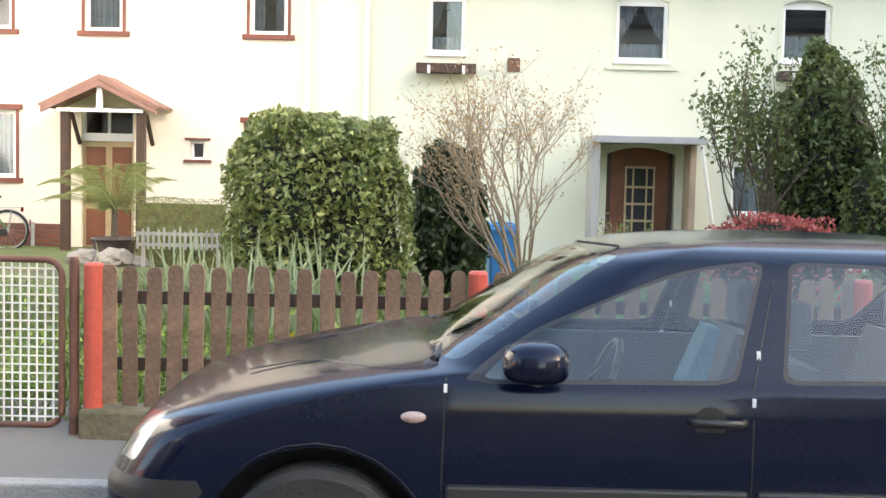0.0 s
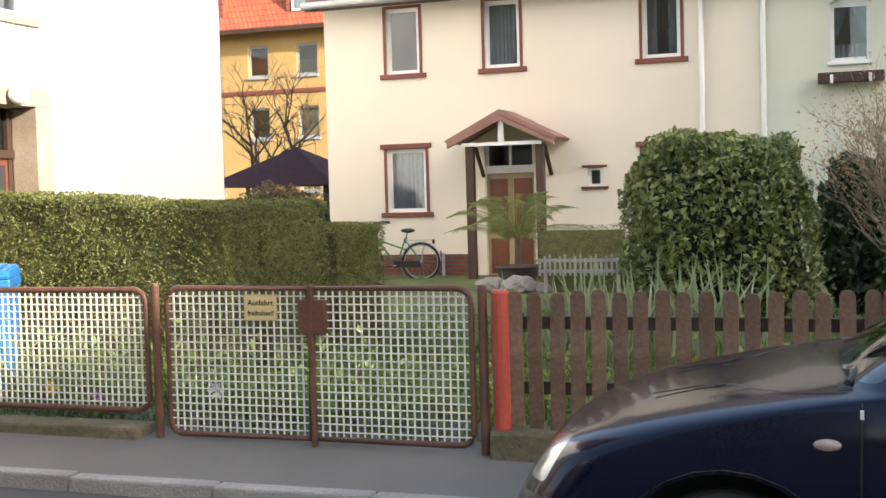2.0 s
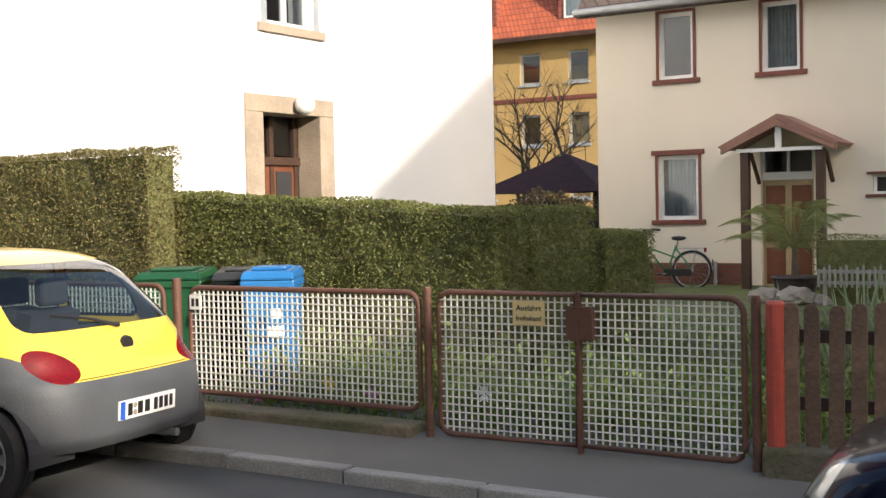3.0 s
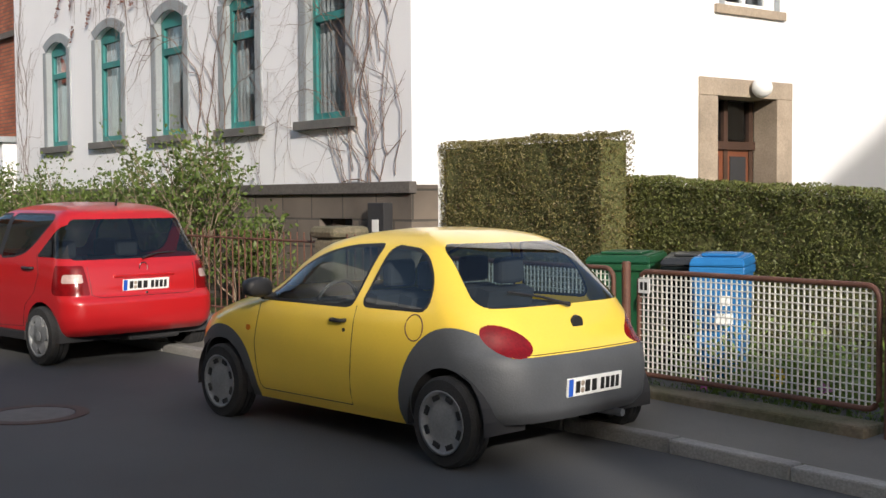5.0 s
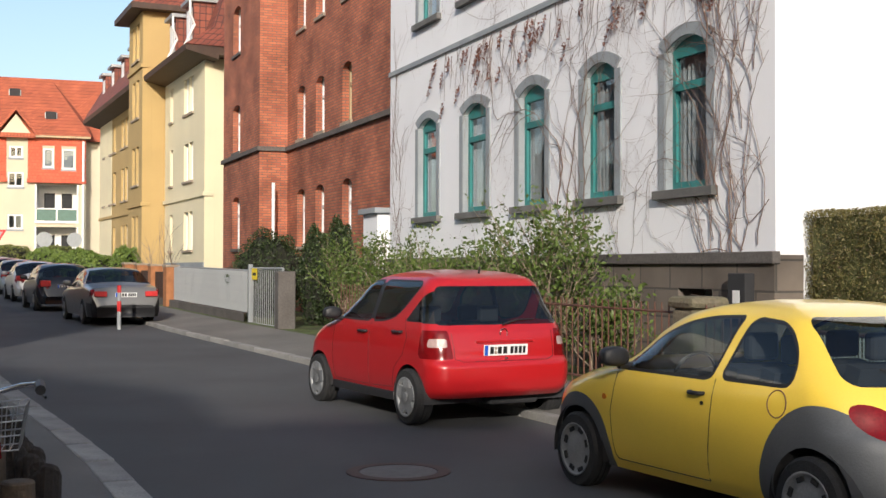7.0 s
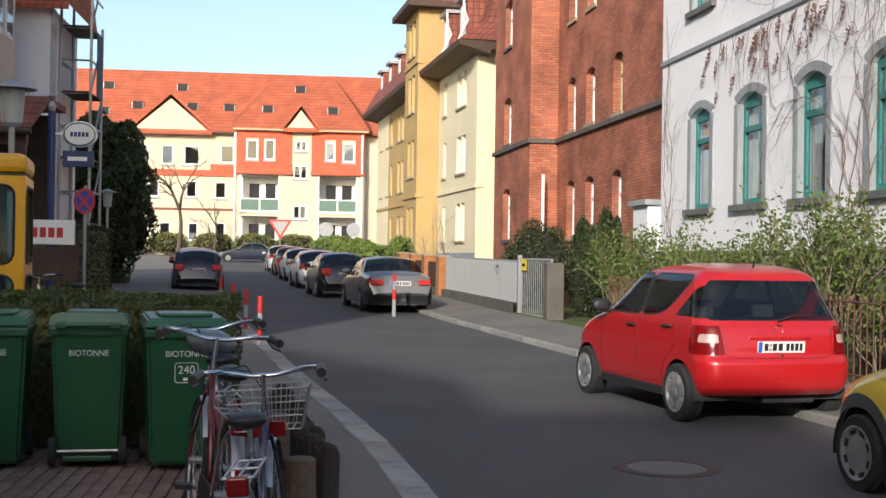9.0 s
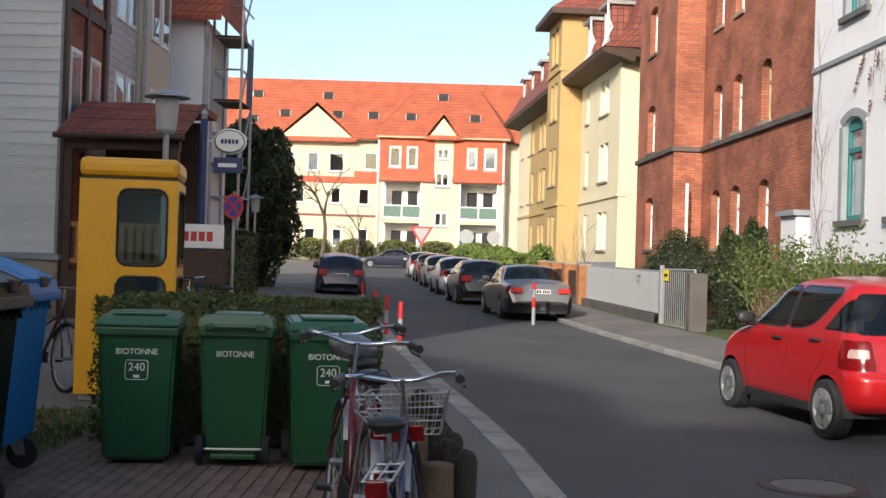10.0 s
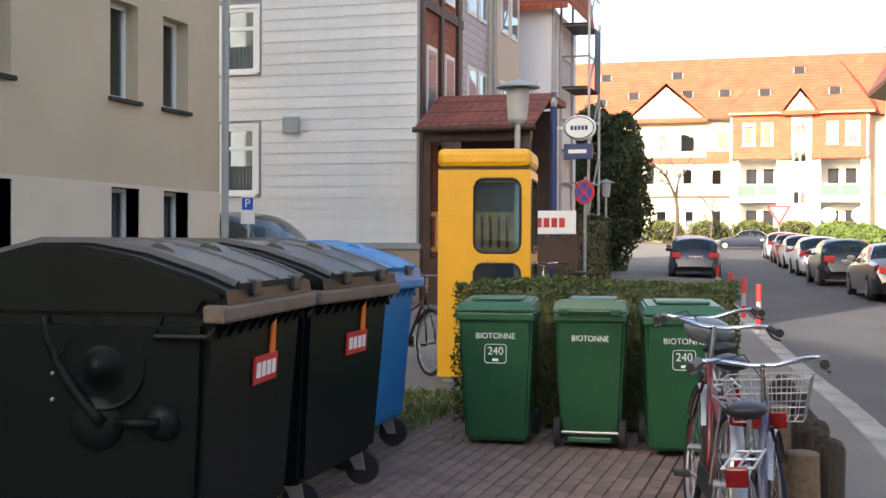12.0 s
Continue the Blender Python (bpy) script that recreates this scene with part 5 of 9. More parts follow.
        bmesh.ops.create_uvsphere(bm, u_segments=20, v_segments=12, radius=1)
        for v in bm.verts:
            c = v.co.copy()
            v.co = (x + math.copysign(abs(c.x) ** 0.7, c.x) * (0.12 if c.x < 0 else back), side * (y + 0.13 + c.y * 0.11), z + math.copysign(abs(c.z) ** 0.65, c.z) * (0.08 if c.z > 0 else 0.06))
        mi = part("wing_mirror", bm, material or self.paint, self.ob, smooth=True)
        part("mirror_foot", tube(bmesh.new(), [(x, side * (y - 0.03), z - 0.06), (x, side * (y + 0.1), z - 0.05)], 0.028, 8), "blackplastic", mi)

    def number_plate(self, x, z, tilt=0, half=0.26):
        m = pose(x, 0, z, 0, 0, 90) @ pose(0, 0, 0, tilt)
        p = part("number_plate", box(-half, half, -0.006, 0.012, -0.056, 0.056, 0.003), "plate", self.ob, "white number plate with dark bars")
        p.matrix_basis = m
        part("blue_band", box(-half + 0.004, -half + 0.045, -0.008, -0.006, -0.052, 0.052), "plateblue", p)
        for u0, u1 in ((-0.19, -0.15), (-0.1, -0.055), (-0.035, 0.01), (0.05, 0.085), (0.1, 0.135), (0.15, 0.185), (0.2, 0.23)):
            part("bar", box(u0, u1, -0.0085, -0.006, -0.036, 0.036), "textblack", p)
        bm = lathe(bmesh.new(), [(0.017, -0.0085), (0.017, -0.006)], 12, "y", (-0.125, 0, 0.02))
        lathe(bm, [(0.017, -0.0085), (0.017, -0.006)], 12, "y", (-0.125, 0, -0.022))
        part("seal", bm, "sandstone", p)
        return p

    def wiper(self, pts):
        part("wiper", tube(bmesh.new(), pts, 0.012, 6, 0.007), "blackplastic", self.ob)



def corner(pts, r=0.04):
    """Signed distance to a convex outline in a plane, with softened corners; negative inside."""
    area = sum(a[0] * b[1] - b[0] * a[1] for a, b in zip(pts, pts[1:] + pts[:1]))
    ed = []
    for a, b in zip(pts, pts[1:] + pts[:1]):
        dx, dy = b[0] - a[0], b[1] - a[1]
        k = math.hypot(dx, dy) * (1 if area > 0 else -1)
        ed.append((dy / k, -dx / k, -(a[0] * dy - a[1] * dx) / k))

    def f(u, v):
        d = [p * u + q * v + c + r for p, q, c in ed]
        return math.sqrt(sum(max(0, e) ** 2 for e in d)) + min(0, max(d)) - r
    return f


class Hatch(Car):
    """A hatchback lofted from plan outlines stacked in height; glass, lamps and bumpers are cut along smooth lines."""

    def ring(self, z):
        s = self.s
        xf, xr, w = self.xf(z), self.xr(z), self.w(z)
        k = min(1.0, (xr - xf) / 2.2)
        fx, fy = s["front"][0] * k, min(s["front"][1], w * 0.8)
        rx, ry = s["rear"][0] * k, min(s["rear"][1], w * 0.8)
        bf, br = s["bow"]
        bf, br = bf * k, br * k
        out = []
        arc = [math.pi / 2 * i / 14 for i in range(15)]

        def front(y):
            e = max(0.0, y - (w - fy)) / fy
            return xf + bf * (y / w) ** 2 + fx * (1 - math.sqrt(max(0.0, 1 - e * e)))

        def back(y):
            e = max(0.0, y - (w - ry)) / ry
            return xr - br * (y / w) ** 2 - rx * (1 - math.sqrt(max(0.0, 1 - e * e)))
        for i in range(14):
            y = (w - fy) * i / 14
            out.append((front(y), y))
        for a in arc:
            y = w - fy + fy * math.sin(a)
            out.append((front(y), y))
        x0, x1 = front(w), back(w)
        for i in range(1, 40):
            out.append((x0 + (x1 - x0) * i / 40, w))
        for a in reversed(arc):
            y = w - ry + ry * math.sin(a)
            out.append((back(y), y))
        for i in range(18):
            y = (w - ry) * (1 - (i + 1) / 18)
            out.append((back(y), y))
        xm, hl = (xf + xr) / 2, (xr - xf) / 2
        return [(x, y * (1 - s["barrel"] * ((x - xm) / hl) ** 2), z) for x, y in out]

    def skin(self, x, z):
        p = self.ring(min(z, self.s["zs"][1] - 0.01))
        m = max(range(len(p)), key=lambda i: p[i][1])
        best = min(range(len(p) - 1), key=lambda i: abs((p[i][0] + p[i + 1][0]) / 2 - x) + (0 if p[i][1] > 0.3 else 9))
        a, b = p[best], p[best + 1]
        t = 0 if abs(b[0] - a[0]) < 1e-6 else min(1, max(0, (x - a[0]) / (b[0] - a[0])))
        return a[1] + (b[1] - a[1]) * t

    def rear(self, y, z):
        """Where the tail lies at a place across and a height."""
        p = self.ring(z)
        h = [q for q in p if q[0] > 2.5]
        return min(h, key=lambda q: abs(q[1] - abs(y)) - q[0] * 0.02)[0]

    def build(self):
        s = self.s
        self.xf, self.xr, self.w = curve(s["xf"]), curve(s["xr"]), curve(s["w"])
        z0, z1 = s["zs"]
        n = s.get("n", 120)
        zs = [z0 + (z1 - z0) * (1 - (1 - i / n) ** 1.7) for i in range(n + 1)]
        rings = [self.ring(z) for z in zs]
        groups = {}

        def put(key, poly):
            vs, ix, fs = groups.setdefault(key, ([], {}, []))
            f = []
            for p in poly:
                q = (round(p[0], 4), round(p[1], 4), round(p[2], 4))
                if q not in ix:
                    ix[q] = len(vs)
                    vs.append(q)
                if ix[q] not in f:
                    f.append(ix[q])
            if len(f) > 2:
                fs.append(f)

        def split(poly, fn):
            d = [fn(p[0], abs(p[1]), p[2]) for p in poly]
            if max(d) <= 0:
                return poly, None
            if min(d) > 0:
                return None, poly
            a, b = [], []
            for i, p in enumerate(poly):
                j = (i + 1) % len(poly)
                (a if d[i] <= 0 else b).append(p)
                if (d[i] <= 0) != (d[j] <= 0):
                    t = d[i] / (d[i] - d[j])
                    q = tuple(p[k] + (poly[j][k] - p[k]) * t for k in range(3))
                    a.append(q)
                    b.append(q)
            return a, b
        zones = s["zones"]
        for i in range(n):
            for j in range(len(rings[0]) - 1):
                quad = [rings[i][j], rings[i][j + 1], rings[i + 1][j + 1], rings[i + 1][j]]
                left = quad
                for nm, fn in zones:
                    got, left = split(left, fn)
                    if got and nm != "none":
                        for sd in (1, -1):
                            k = nm if nm in ("rear_bumper", "bumper", "windscreen", "backlight") else (nm, sd)
                            put(k, [(x, sd * y, z) for x, y, z in (got if sd < 0 else got[::-1])])
                    if not left:
                        break
                if left:
                    for sd in (1, -1):
                        put("body", [(x, sd * y, z) for x, y, z in (left if sd < 0 else left[::-1])])
        top = rings[-1]
        put("body", [(x, -y, z) for x, y, z in top] + [(x, y, z) for x, y, z in top[::-1]])
        mats = {"body": self.paint, "bumper": s.get("bumper_mat", self.paint), "rear_bumper": s.get("bumper_mat", self.paint), "tail_light": "tail", "reversing_lens": "tailclear", "black_panel": "blackplastic", "window_seal": "blackplastic", "headlight": "headlamp", "rub_strip": "blackplastic"}
        for key, (vs, ix, fs) in groups.items():
            nm = key if isinstance(key, str) else key[0]
            base = "window" if nm.startswith("side") else nm
            o = raw(base, vs, fs, mats.get(nm, s.get("glass", "carglass")), self.ob, smooth=True)
            if base in ("window", "windscreen", "backlight"):
                o.visible_shadow = False
        self.furnish(s, s["xr"][-1][1] if False else max(v for _, v in s["xr"]))


# yellow hatchback
YW = [(0.2, 0.74), (0.3, 0.79), (0.45, 0.818), (0.62, 0.822), (0.8, 0.812), (0.92, 0.785), (1.05, 0.73), (1.2, 0.665), (1.3, 0.6), (1.36, 0.5), (1.395, 0.36), (1.41, 0.2)]
yw = curve(YW)
y_light = lambda x, y, z: max(((x - 0.9 * y - 2.88) / 0.22) ** 2 + ((z - 0.765 + (x - 0.9 * y - 2.88) * 0.25) / 0.08) ** 2 - 1, (3.0 - x))
y_back, y_quarter = corner([(-0.67, 0.95), (0.67, 0.95), (0.56, 1.325), (-0.56, 1.325)], 0.07), corner([(2.3, 0.935), (2.9, 0.935), (2.9, 1.1), (2.74, 1.27), (2.42, 1.295)], 0.05)
y_door = corner([(1.22, 0.925), (2.18, 0.925), (2.3, 1.3), (1.9, 1.28), (1.5, 1.14)], 0.03)
arch_cut = lambda a, b, wr, r: (lambda x, y, z: max(min(math.hypot(x - a, z - wr), math.hypot(x - b, z - wr)) - r, 0.5 - y))
yk = dict(
    xf=[(0.2, 0.15), (0.3, 0.03), (0.45, 0.0), (0.6, 0.03), (0.72, 0.12), (0.85, 0.45), (0.95, 0.85), (1.17, 1.18), (1.3, 1.45), (1.37, 1.75), (1.41, 2.1)],
    xr=[(0.2, 3.4), (0.27, 3.55), (0.36, 3.61), (0.48, 3.61), (0.6, 3.6), (0.67, 3.575), (0.72, 3.53), (0.83, 3.47), (0.98, 3.37), (1.15, 3.21), (1.29, 3.03), (1.36, 2.82), (1.395, 2.6), (1.41, 2.35)],
    w=YW, zs=(0.2, 1.41), front=(0.45, 0.4), rear=(0.34, 0.34), bow=(0.12, 0.07), barrel=0.02, belt=[(0, 0.9), (3.6, 0.92)], top=[(0, 1), (3.6, 1)], hw=[(0, 0.8), (1.8, 0.82), (3.6, 0.8)], wintop=[(0, 1), (3.6, 1)],
    axles=(0.66, 3.1), arch=0.33, wr=0.275, ww=0.165, track=1.5, rim="cover", rr=0.19, cabin=(1.05, 2.9), glass="carglassmid",
    zones=[("none", arch_cut(0.66, 3.1, 0.275, 0.325)),
           ("none", lambda x, y, z: max(z - 0.275, 3.2 - x)),
           ("tail_light", y_light),
           ("backlight", lambda x, y, z: max(y_back(y, z), 2.6 - x)),
           ("side_front", lambda x, y, z: max(y_door(x, z), yw(z) - 0.12 - y)),
           ("side_rear", lambda x, y, z: max(y_quarter(x, z), yw(z) - 0.12 - y)),
           ("window_seal", lambda x, y, z: max(min(y_door(x, z), y_quarter(x, z)) - 0.022, yw(z) - 0.12 - y)),
           ("windscreen", lambda x, y, z: max(0.965 - z, z - 1.29, y - yw(z) + 0.11, x - 1.7)),
           ("rear_bumper", lambda x, y, z: max(min(max(((x - 3.14) / 0.48) ** 2 + ((z - 0.28) / 0.56) ** 2 - 1, 0.4 - y), max(z - 0.672 - min(0.16, max(0, 3.42 - x) * 0.7), 3.14 - x)), 2.0 - x)),
           ("bumper", lambda x, y, z: max(min(max(math.hypot(x - 0.66, z - 0.275) - 0.425, 0.3 - y), max(z - 0.57, x - 0.66)), x - 2.0))],
    bumper_mat=mat("grey_bumper_plastic", (0.085, 0.09, 0.098), 0.55, vary=0.2, scale=3, fine=90, bump=0.1),
)
ky = Hatch("hatchback", pose(-8.985, 4.729, gz(-7) - 0.005, 0, 0, 7.5) @ Matrix.Diagonal((0.995, 1.02, 1.03, 1)), "small yellow hatchback with dark grey bumpers parked at the kerb", yk, car_paint("yellow_car_paint", (0.83, 0.58, 0.07)))
for sd in (-1, 1):
    ky.seam([(1.16, 0.88), (1.1, 0.6), (1.13, 0.3), (1.16, 0.27), (2.18, 0.27), (2.24, 0.92)], sd, 0.003)
    ky.mirror(1.26, 0.99, sd, "blackplastic")
    ky.handle(2.08, 0.82, sd, w=0.13)
    part("lock", lathe(bmesh.new(), [(0.014, 0), (0.012, 0.008), (0, 0.01)], 10, "y", (2.14, sd * (ky.skin(2.14, 0.76) + (0 if sd > 0 else 0.01)), 0.76)), "blackplastic", ky.ob)
    part("side_repeater", lathe(bmesh.new(), [(0.022, 0), (0.018, 0.012), (0, 0.014)], 12, "y", (1.03, sd * ky.skin(1.03, 0.7) - (0.0 if sd > 0 else 0.012), 0.7)), "amber", ky.ob)
bm = bmesh.new()
tube(bm, [(2.82 + 0.08 * math.cos(t), -(ky.skin(2.82 + 0.08 * math.cos(t), 0.82 + 0.08 * math.sin(t)) + 0.001), 0.82 + 0.08 * math.sin(t)) for t in np.linspace(0, math.tau, 25)[:-1]], 0.0045, 5, closed=True)
part("fuel_flap", bm, "rustpaint", ky.ob)
ky.number_plate(3.615, 0.47, 4)
ky.wiper([(3.43, -0.02, 0.945), (3.36, -0.2, 1.0), (3.3, -0.46, 1.045)])
part("badge", lathe(bmesh.new(), [(0.055, -0.015), (0.05, 0.008), (0, 0.01)], 16, "x", (ky.rear(0, 0.83), 0, 0.83)), "blackplastic", ky.ob)
part("tailgate_seam", tube(bmesh.new(), [(ky.rear(0.5 * math.cos(t), 0.682) + 0.001, 0.5 * math.cos(t), 0.682) for t in np.linspace(0, math.pi, 21)], 0.003, 5), "textblack", ky.ob)
part("exhaust", tube(bmesh.new(), [(3.2, 0.35, 0.24), (3.56, 0.35, 0.24)], 0.025, 10), "steel", ky.ob)
part("parcel_shelf", box(2.75, 3.15, -0.55, 0.55, 0.86, 0.89), "seat", ky.ob)

# red compact
RW = [(0.22, 0.78), (0.34, 0.83), (0.5, 0.855), (0.75, 0.86), (0.95, 0.84), (1.05, 0.81), (1.25, 0.745), (1.42, 0.685), (1.5, 0.62), (1.55, 0.52), (1.585, 0.36), (1.6, 0.2)]
rw = curve(RW)
r_back = corner([(-0.73, 1.035), (0.73, 1.035), (0.62, 1.43), (-0.62, 1.43)], 0.05)
r_front = corner([(1.2, 1.05), (2.02, 1.05), (2.06, 1.47), (1.75, 1.46), (1.5, 1.33)], 0.03)
r_door = corner([(2.12, 1.05), (2.5, 1.07), (2.68, 1.14), (2.99, 1.43), (2.96, 1.465), (2.15, 1.47)], 0.03)
r_tri = corner([(2.86, 1.06), (3.3, 1.06), (3.25, 1.4), (3.14, 1.36)], 0.02)
r_lamp = lambda x, y, z: max(0.7 - z, z - 0.985, 0.6 + (z - 0.69) * 0.12 - y, 3.24 + (z - 0.69) * 0.1 - x)
rk = dict(
    xf=[(0.22, 0.2), (0.34, 0.05), (0.5, 0.0), (0.68, 0.03), (0.8, 0.12), (0.92, 0.35), (1.04, 0.75), (1.22, 1.05), (1.42, 1.38), (1.53, 1.7), (1.6, 2.2)],
    xr=[(0.22, 3.35), (0.32, 3.55), (0.38, 3.61), (0.5, 3.63), (0.62, 3.625), (0.66, 3.6), (0.69, 3.57), (0.8, 3.55), (0.95, 3.51), (1.04, 3.46), (1.22, 3.36), (1.42, 3.26), (1.5, 3.2), (1.54, 3.1), (1.58, 2.85), (1.6, 2.55)],
    w=RW, zs=(0.22, 1.6), front=(0.4, 0.4), rear=(0.22, 0.2), bow=(0.12, 0.05), barrel=0.015, belt=[(0, 1.0), (3.6, 1.02)], top=[(0, 1), (3.6, 1)], hw=[(0, 0.8), (1.8, 0.86), (3.6, 0.8)], wintop=[(0, 1), (3.6, 1)],
    axles=(0.65, 3.03), arch=0.34, wr=0.29, ww=0.185, track=1.58, rim="five", rr=0.2, cabin=(1.0, 2.95), glass="carglassdark",
    zones=[("none", arch_cut(0.65, 3.03, 0.29, 0.335)),
           ("none", lambda x, y, z: max(z - 0.3, 3.3 - x)),
           ("reversing_lens", lambda x, y, z: max(r_lamp(x, y, z), abs(z - 0.86) - 0.042, 3.38 - x, 0.66 - y)),
           ("tail_light", r_lamp),
           ("backlight", lambda x, y, z: max(r_back(y, z), 2.9 - x)),
           ("side_front", lambda x, y, z: max(r_front(x, z), rw(z) - 0.12 - y)),
           ("side_rear", lambda x, y, z: max(r_door(x, z), rw(z) - 0.12 - y)),
           ("side_quarter", lambda x, y, z: max(r_tri(x, z), rw(z) - 0.12 - y)),
           ("black_panel", lambda x, y, z: max(2.0 - x, x - 2.14, 1.06 - z, z - 1.455, rw(z) - 0.12 - y)),
           ("black_panel", lambda x, y, z: max(r_back(y, z) - 0.2, 1.05 - z, z - 1.41, 3.22 - x)),
           ("window_seal", lambda x, y, z: max(min(r_front(x, z), r_door(x, z)) - 0.022, rw(z) - 0.12 - y)),
           ("windscreen", lambda x, y, z: max(1.06 - z, z - 1.46, y - rw(z) + 0.1, x - 1.7))],
)
kr = Hatch("hatchback", pose(-14.81, 4.17, gz(-12.5) - 0.005, 0, 0, 7.0) @ pose(1.8, 0, 0, 0, 0, 2.0) @ pose(-1.8, 0, 0), "bright red compact car with tall glazed tailgate", rk, car_paint("red_car_paint", (0.44, 0.011, 0.014)))
for sd in (-1, 1):
    kr.seam([(1.1, 0.98), (1.05, 0.6), (1.1, 0.34), (2.05, 0.34), (2.07, 1.02)], sd, 0.003)
    kr.seam([(2.09, 0.34), (2.62, 0.36), (2.7, 0.58), (2.9, 0.72), (2.97, 0.9), (2.85, 1.1)], sd, 0.003)
    kr.mirror(1.25, 1.09, sd, "blackplastic")
    kr.handle(1.9, 0.92, sd)
    kr.handle(2.76, 0.95, sd)
    part("side_trim", box(1.05, 2.66, sd * 0.825 - 0.02, sd * 0.825 + 0.02, 0.22, 0.31, 0.01), "blackplastic", kr.ob)
kr.number_plate(kr.rear(0, 0.78) + 0.008, 0.78, 6)
for pts in ([(0.6, 0.97), (0.585, 0.7), (0.5, 0.672), (-0.5, 0.672), (-0.585, 0.7), (-0.6, 0.97)],):
    line = [(y0 + (y1 - y0) * k / 8, z0 + (z1 - z0) * k / 8) for (y0, z0), (y1, z1) in zip(pts, pts[1:]) for k in range(9)]
    part("tailgate_seam", tube(bmesh.new(), [(kr.rear(y, z) + 0.001, y, z) for y, z in line], 0.003, 5), "textblack", kr.ob)
part("plate_recess", box(kr.rear(0, 0.87) - 0.02, kr.rear(0, 0.87) + 0.016, -0.34, 0.34, 0.855, 0.885, 0.008), kr.paint, kr.ob)
kr.wiper([(3.5, 0.0, 1.04), (3.45, 0.2, 1.08), (3.43, 0.42, 1.085)])
part("emblem", tube(bmesh.new(), [(kr.rear(0, 0.95) + 0.004, 0.045 * math.cos(t), 0.95 + 0.045 * math.sin(t)) for t in np.linspace(0, math.tau, 17)[:-1]], 0.006, 5, closed=True), "chrome", kr.ob)
part("lock", lathe(bmesh.new(), [(0.018, 0), (0.016, 0.01), (0, 0.012)], 12, "x", (kr.rear(0, 0.7) - 0.003, 0, 0.695)), "chrome", kr.ob)
part("aerial", tube(bmesh.new(), [(3.0, 0, 1.55), (3.02, 0, 1.63)], 0.012, 6), "blackplastic", kr.ob)
part("exhaust_box", box(3.0, 3.4, -0.1, 0.5, 0.2, 0.3, 0.04), "interior", kr.ob)

# dark blue hatchback across the street
GW = [(0.18, 0.78), (0.3, 0.835), (0.5, 0.863), (0.7, 0.867), (0.85, 0.86), (0.92, 0.848), (0.965, 0.825), (1.1, 0.765), (1.25, 0.7), (1.345, 0.655), (1.385, 0.59), (1.41, 0.47), (1.425, 0.3)]
gw = curve(GW)
g_front = corner([(1.36, 0.955), (2.21, 0.968), (2.325, 1.345), (2.1, 1.325), (1.83, 1.235), (1.49, 1.075)], 0.02)
g_rear = corner([(2.39, 0.972), (3.15, 0.985), (3.32, 1.18), (3.15, 1.31), (2.9, 1.34), (2.44, 1.345)], 0.02)
g_mirror = corner([(1.3, 0.95), (1.42, 0.95), (1.5, 1.07), (1.46, 1.07)], 0.01)
g_back = corner([(-0.66, 1.0), (0.66, 1.0), (0.55, 1.33), (-0.55, 1.33)], 0.06)
gk = dict(
    xf=[(0.18, 0.1), (0.28, 0.03), (0.4, 0.0), (0.54, 0.0), (0.6, 0.03), (0.68, 0.08), (0.75, 0.14), (0.805, 0.26), (0.86, 0.44), (0.915, 0.69), (0.96, 0.95), (0.985, 1.13), (1.05, 1.24), (1.2, 1.475), (1.34, 1.71), (1.385, 1.87), (1.41, 2.1), (1.425, 2.4)],
    xr=[(0.18, 3.95), (0.3, 4.1), (0.5, 4.15), (0.7, 4.13), (0.85, 4.08), (0.95, 4.02), (1.1, 3.92), (1.3, 3.74), (1.37, 3.55), (1.41, 3.2), (1.425, 2.8)],
    w=GW, zs=(0.18, 1.425), front=(0.2, 0.24), rear=(0.25, 0.25), bow=(0.1, 0.06), barrel=0.012, n=150, belt=[(0, 0.93), (4.15, 0.96)], top=[(0, 1), (4.15, 1)], hw=[(0, 0.86), (2, 0.867), (4.15, 0.86)], wintop=[(0, 1), (4.15, 1)],
    axles=(0.815, 3.33), arch=0.4, wr=0.325, ww=0.195, track=1.63, rim="ten", rr=0.2, cabin=(1.4, 3.6),
    zones=[("none", arch_cut(0.815, 3.33, 0.325, 0.395)),
           ("headlight", lambda x, y, z: max(0.64 - z, z - 0.785, 0.5 - y, x - 0.19 - (z - 0.64) * 0.55)),
           ("rub_strip", lambda x, y, z: max(abs(z - 0.555) - 0.04, 0.3 - y, x - 0.44)),
           ("backlight", lambda x, y, z: max(g_back(y, z), 3.2 - x)),
           ("side_front", lambda x, y, z: max(g_front(x, z), gw(z) - 0.12 - y)),
           ("side_rear", lambda x, y, z: max(g_rear(x, z), gw(z) - 0.12 - y)),
           ("black_panel", lambda x, y, z: max(g_mirror(x, z), gw(z) - 0.12 - y)),
           ("window_seal", lambda x, y, z: max(min(g_front(x, z), g_rear(x, z)) - 0.014, gw(z) - 0.12 - y)),
           ("windscreen", lambda x, y, z: max(1.0 - z, z - 1.36, y - gw(z) + 0.1, x - 2.0))],
)
kg = Hatch("hatchback", pose(-1.13 - 0.15, 4.99, gz(1) - 0.02, 0, 0, 0) @ Matrix.Scale(1.045, 4), "dark blue hatchback with dusty bonnet parked beside the fence", gk, car_paint("dark_blue_paint", (0.0025, 0.0055, 0.019), 0.2, 0.0, 0.32, 0.15))
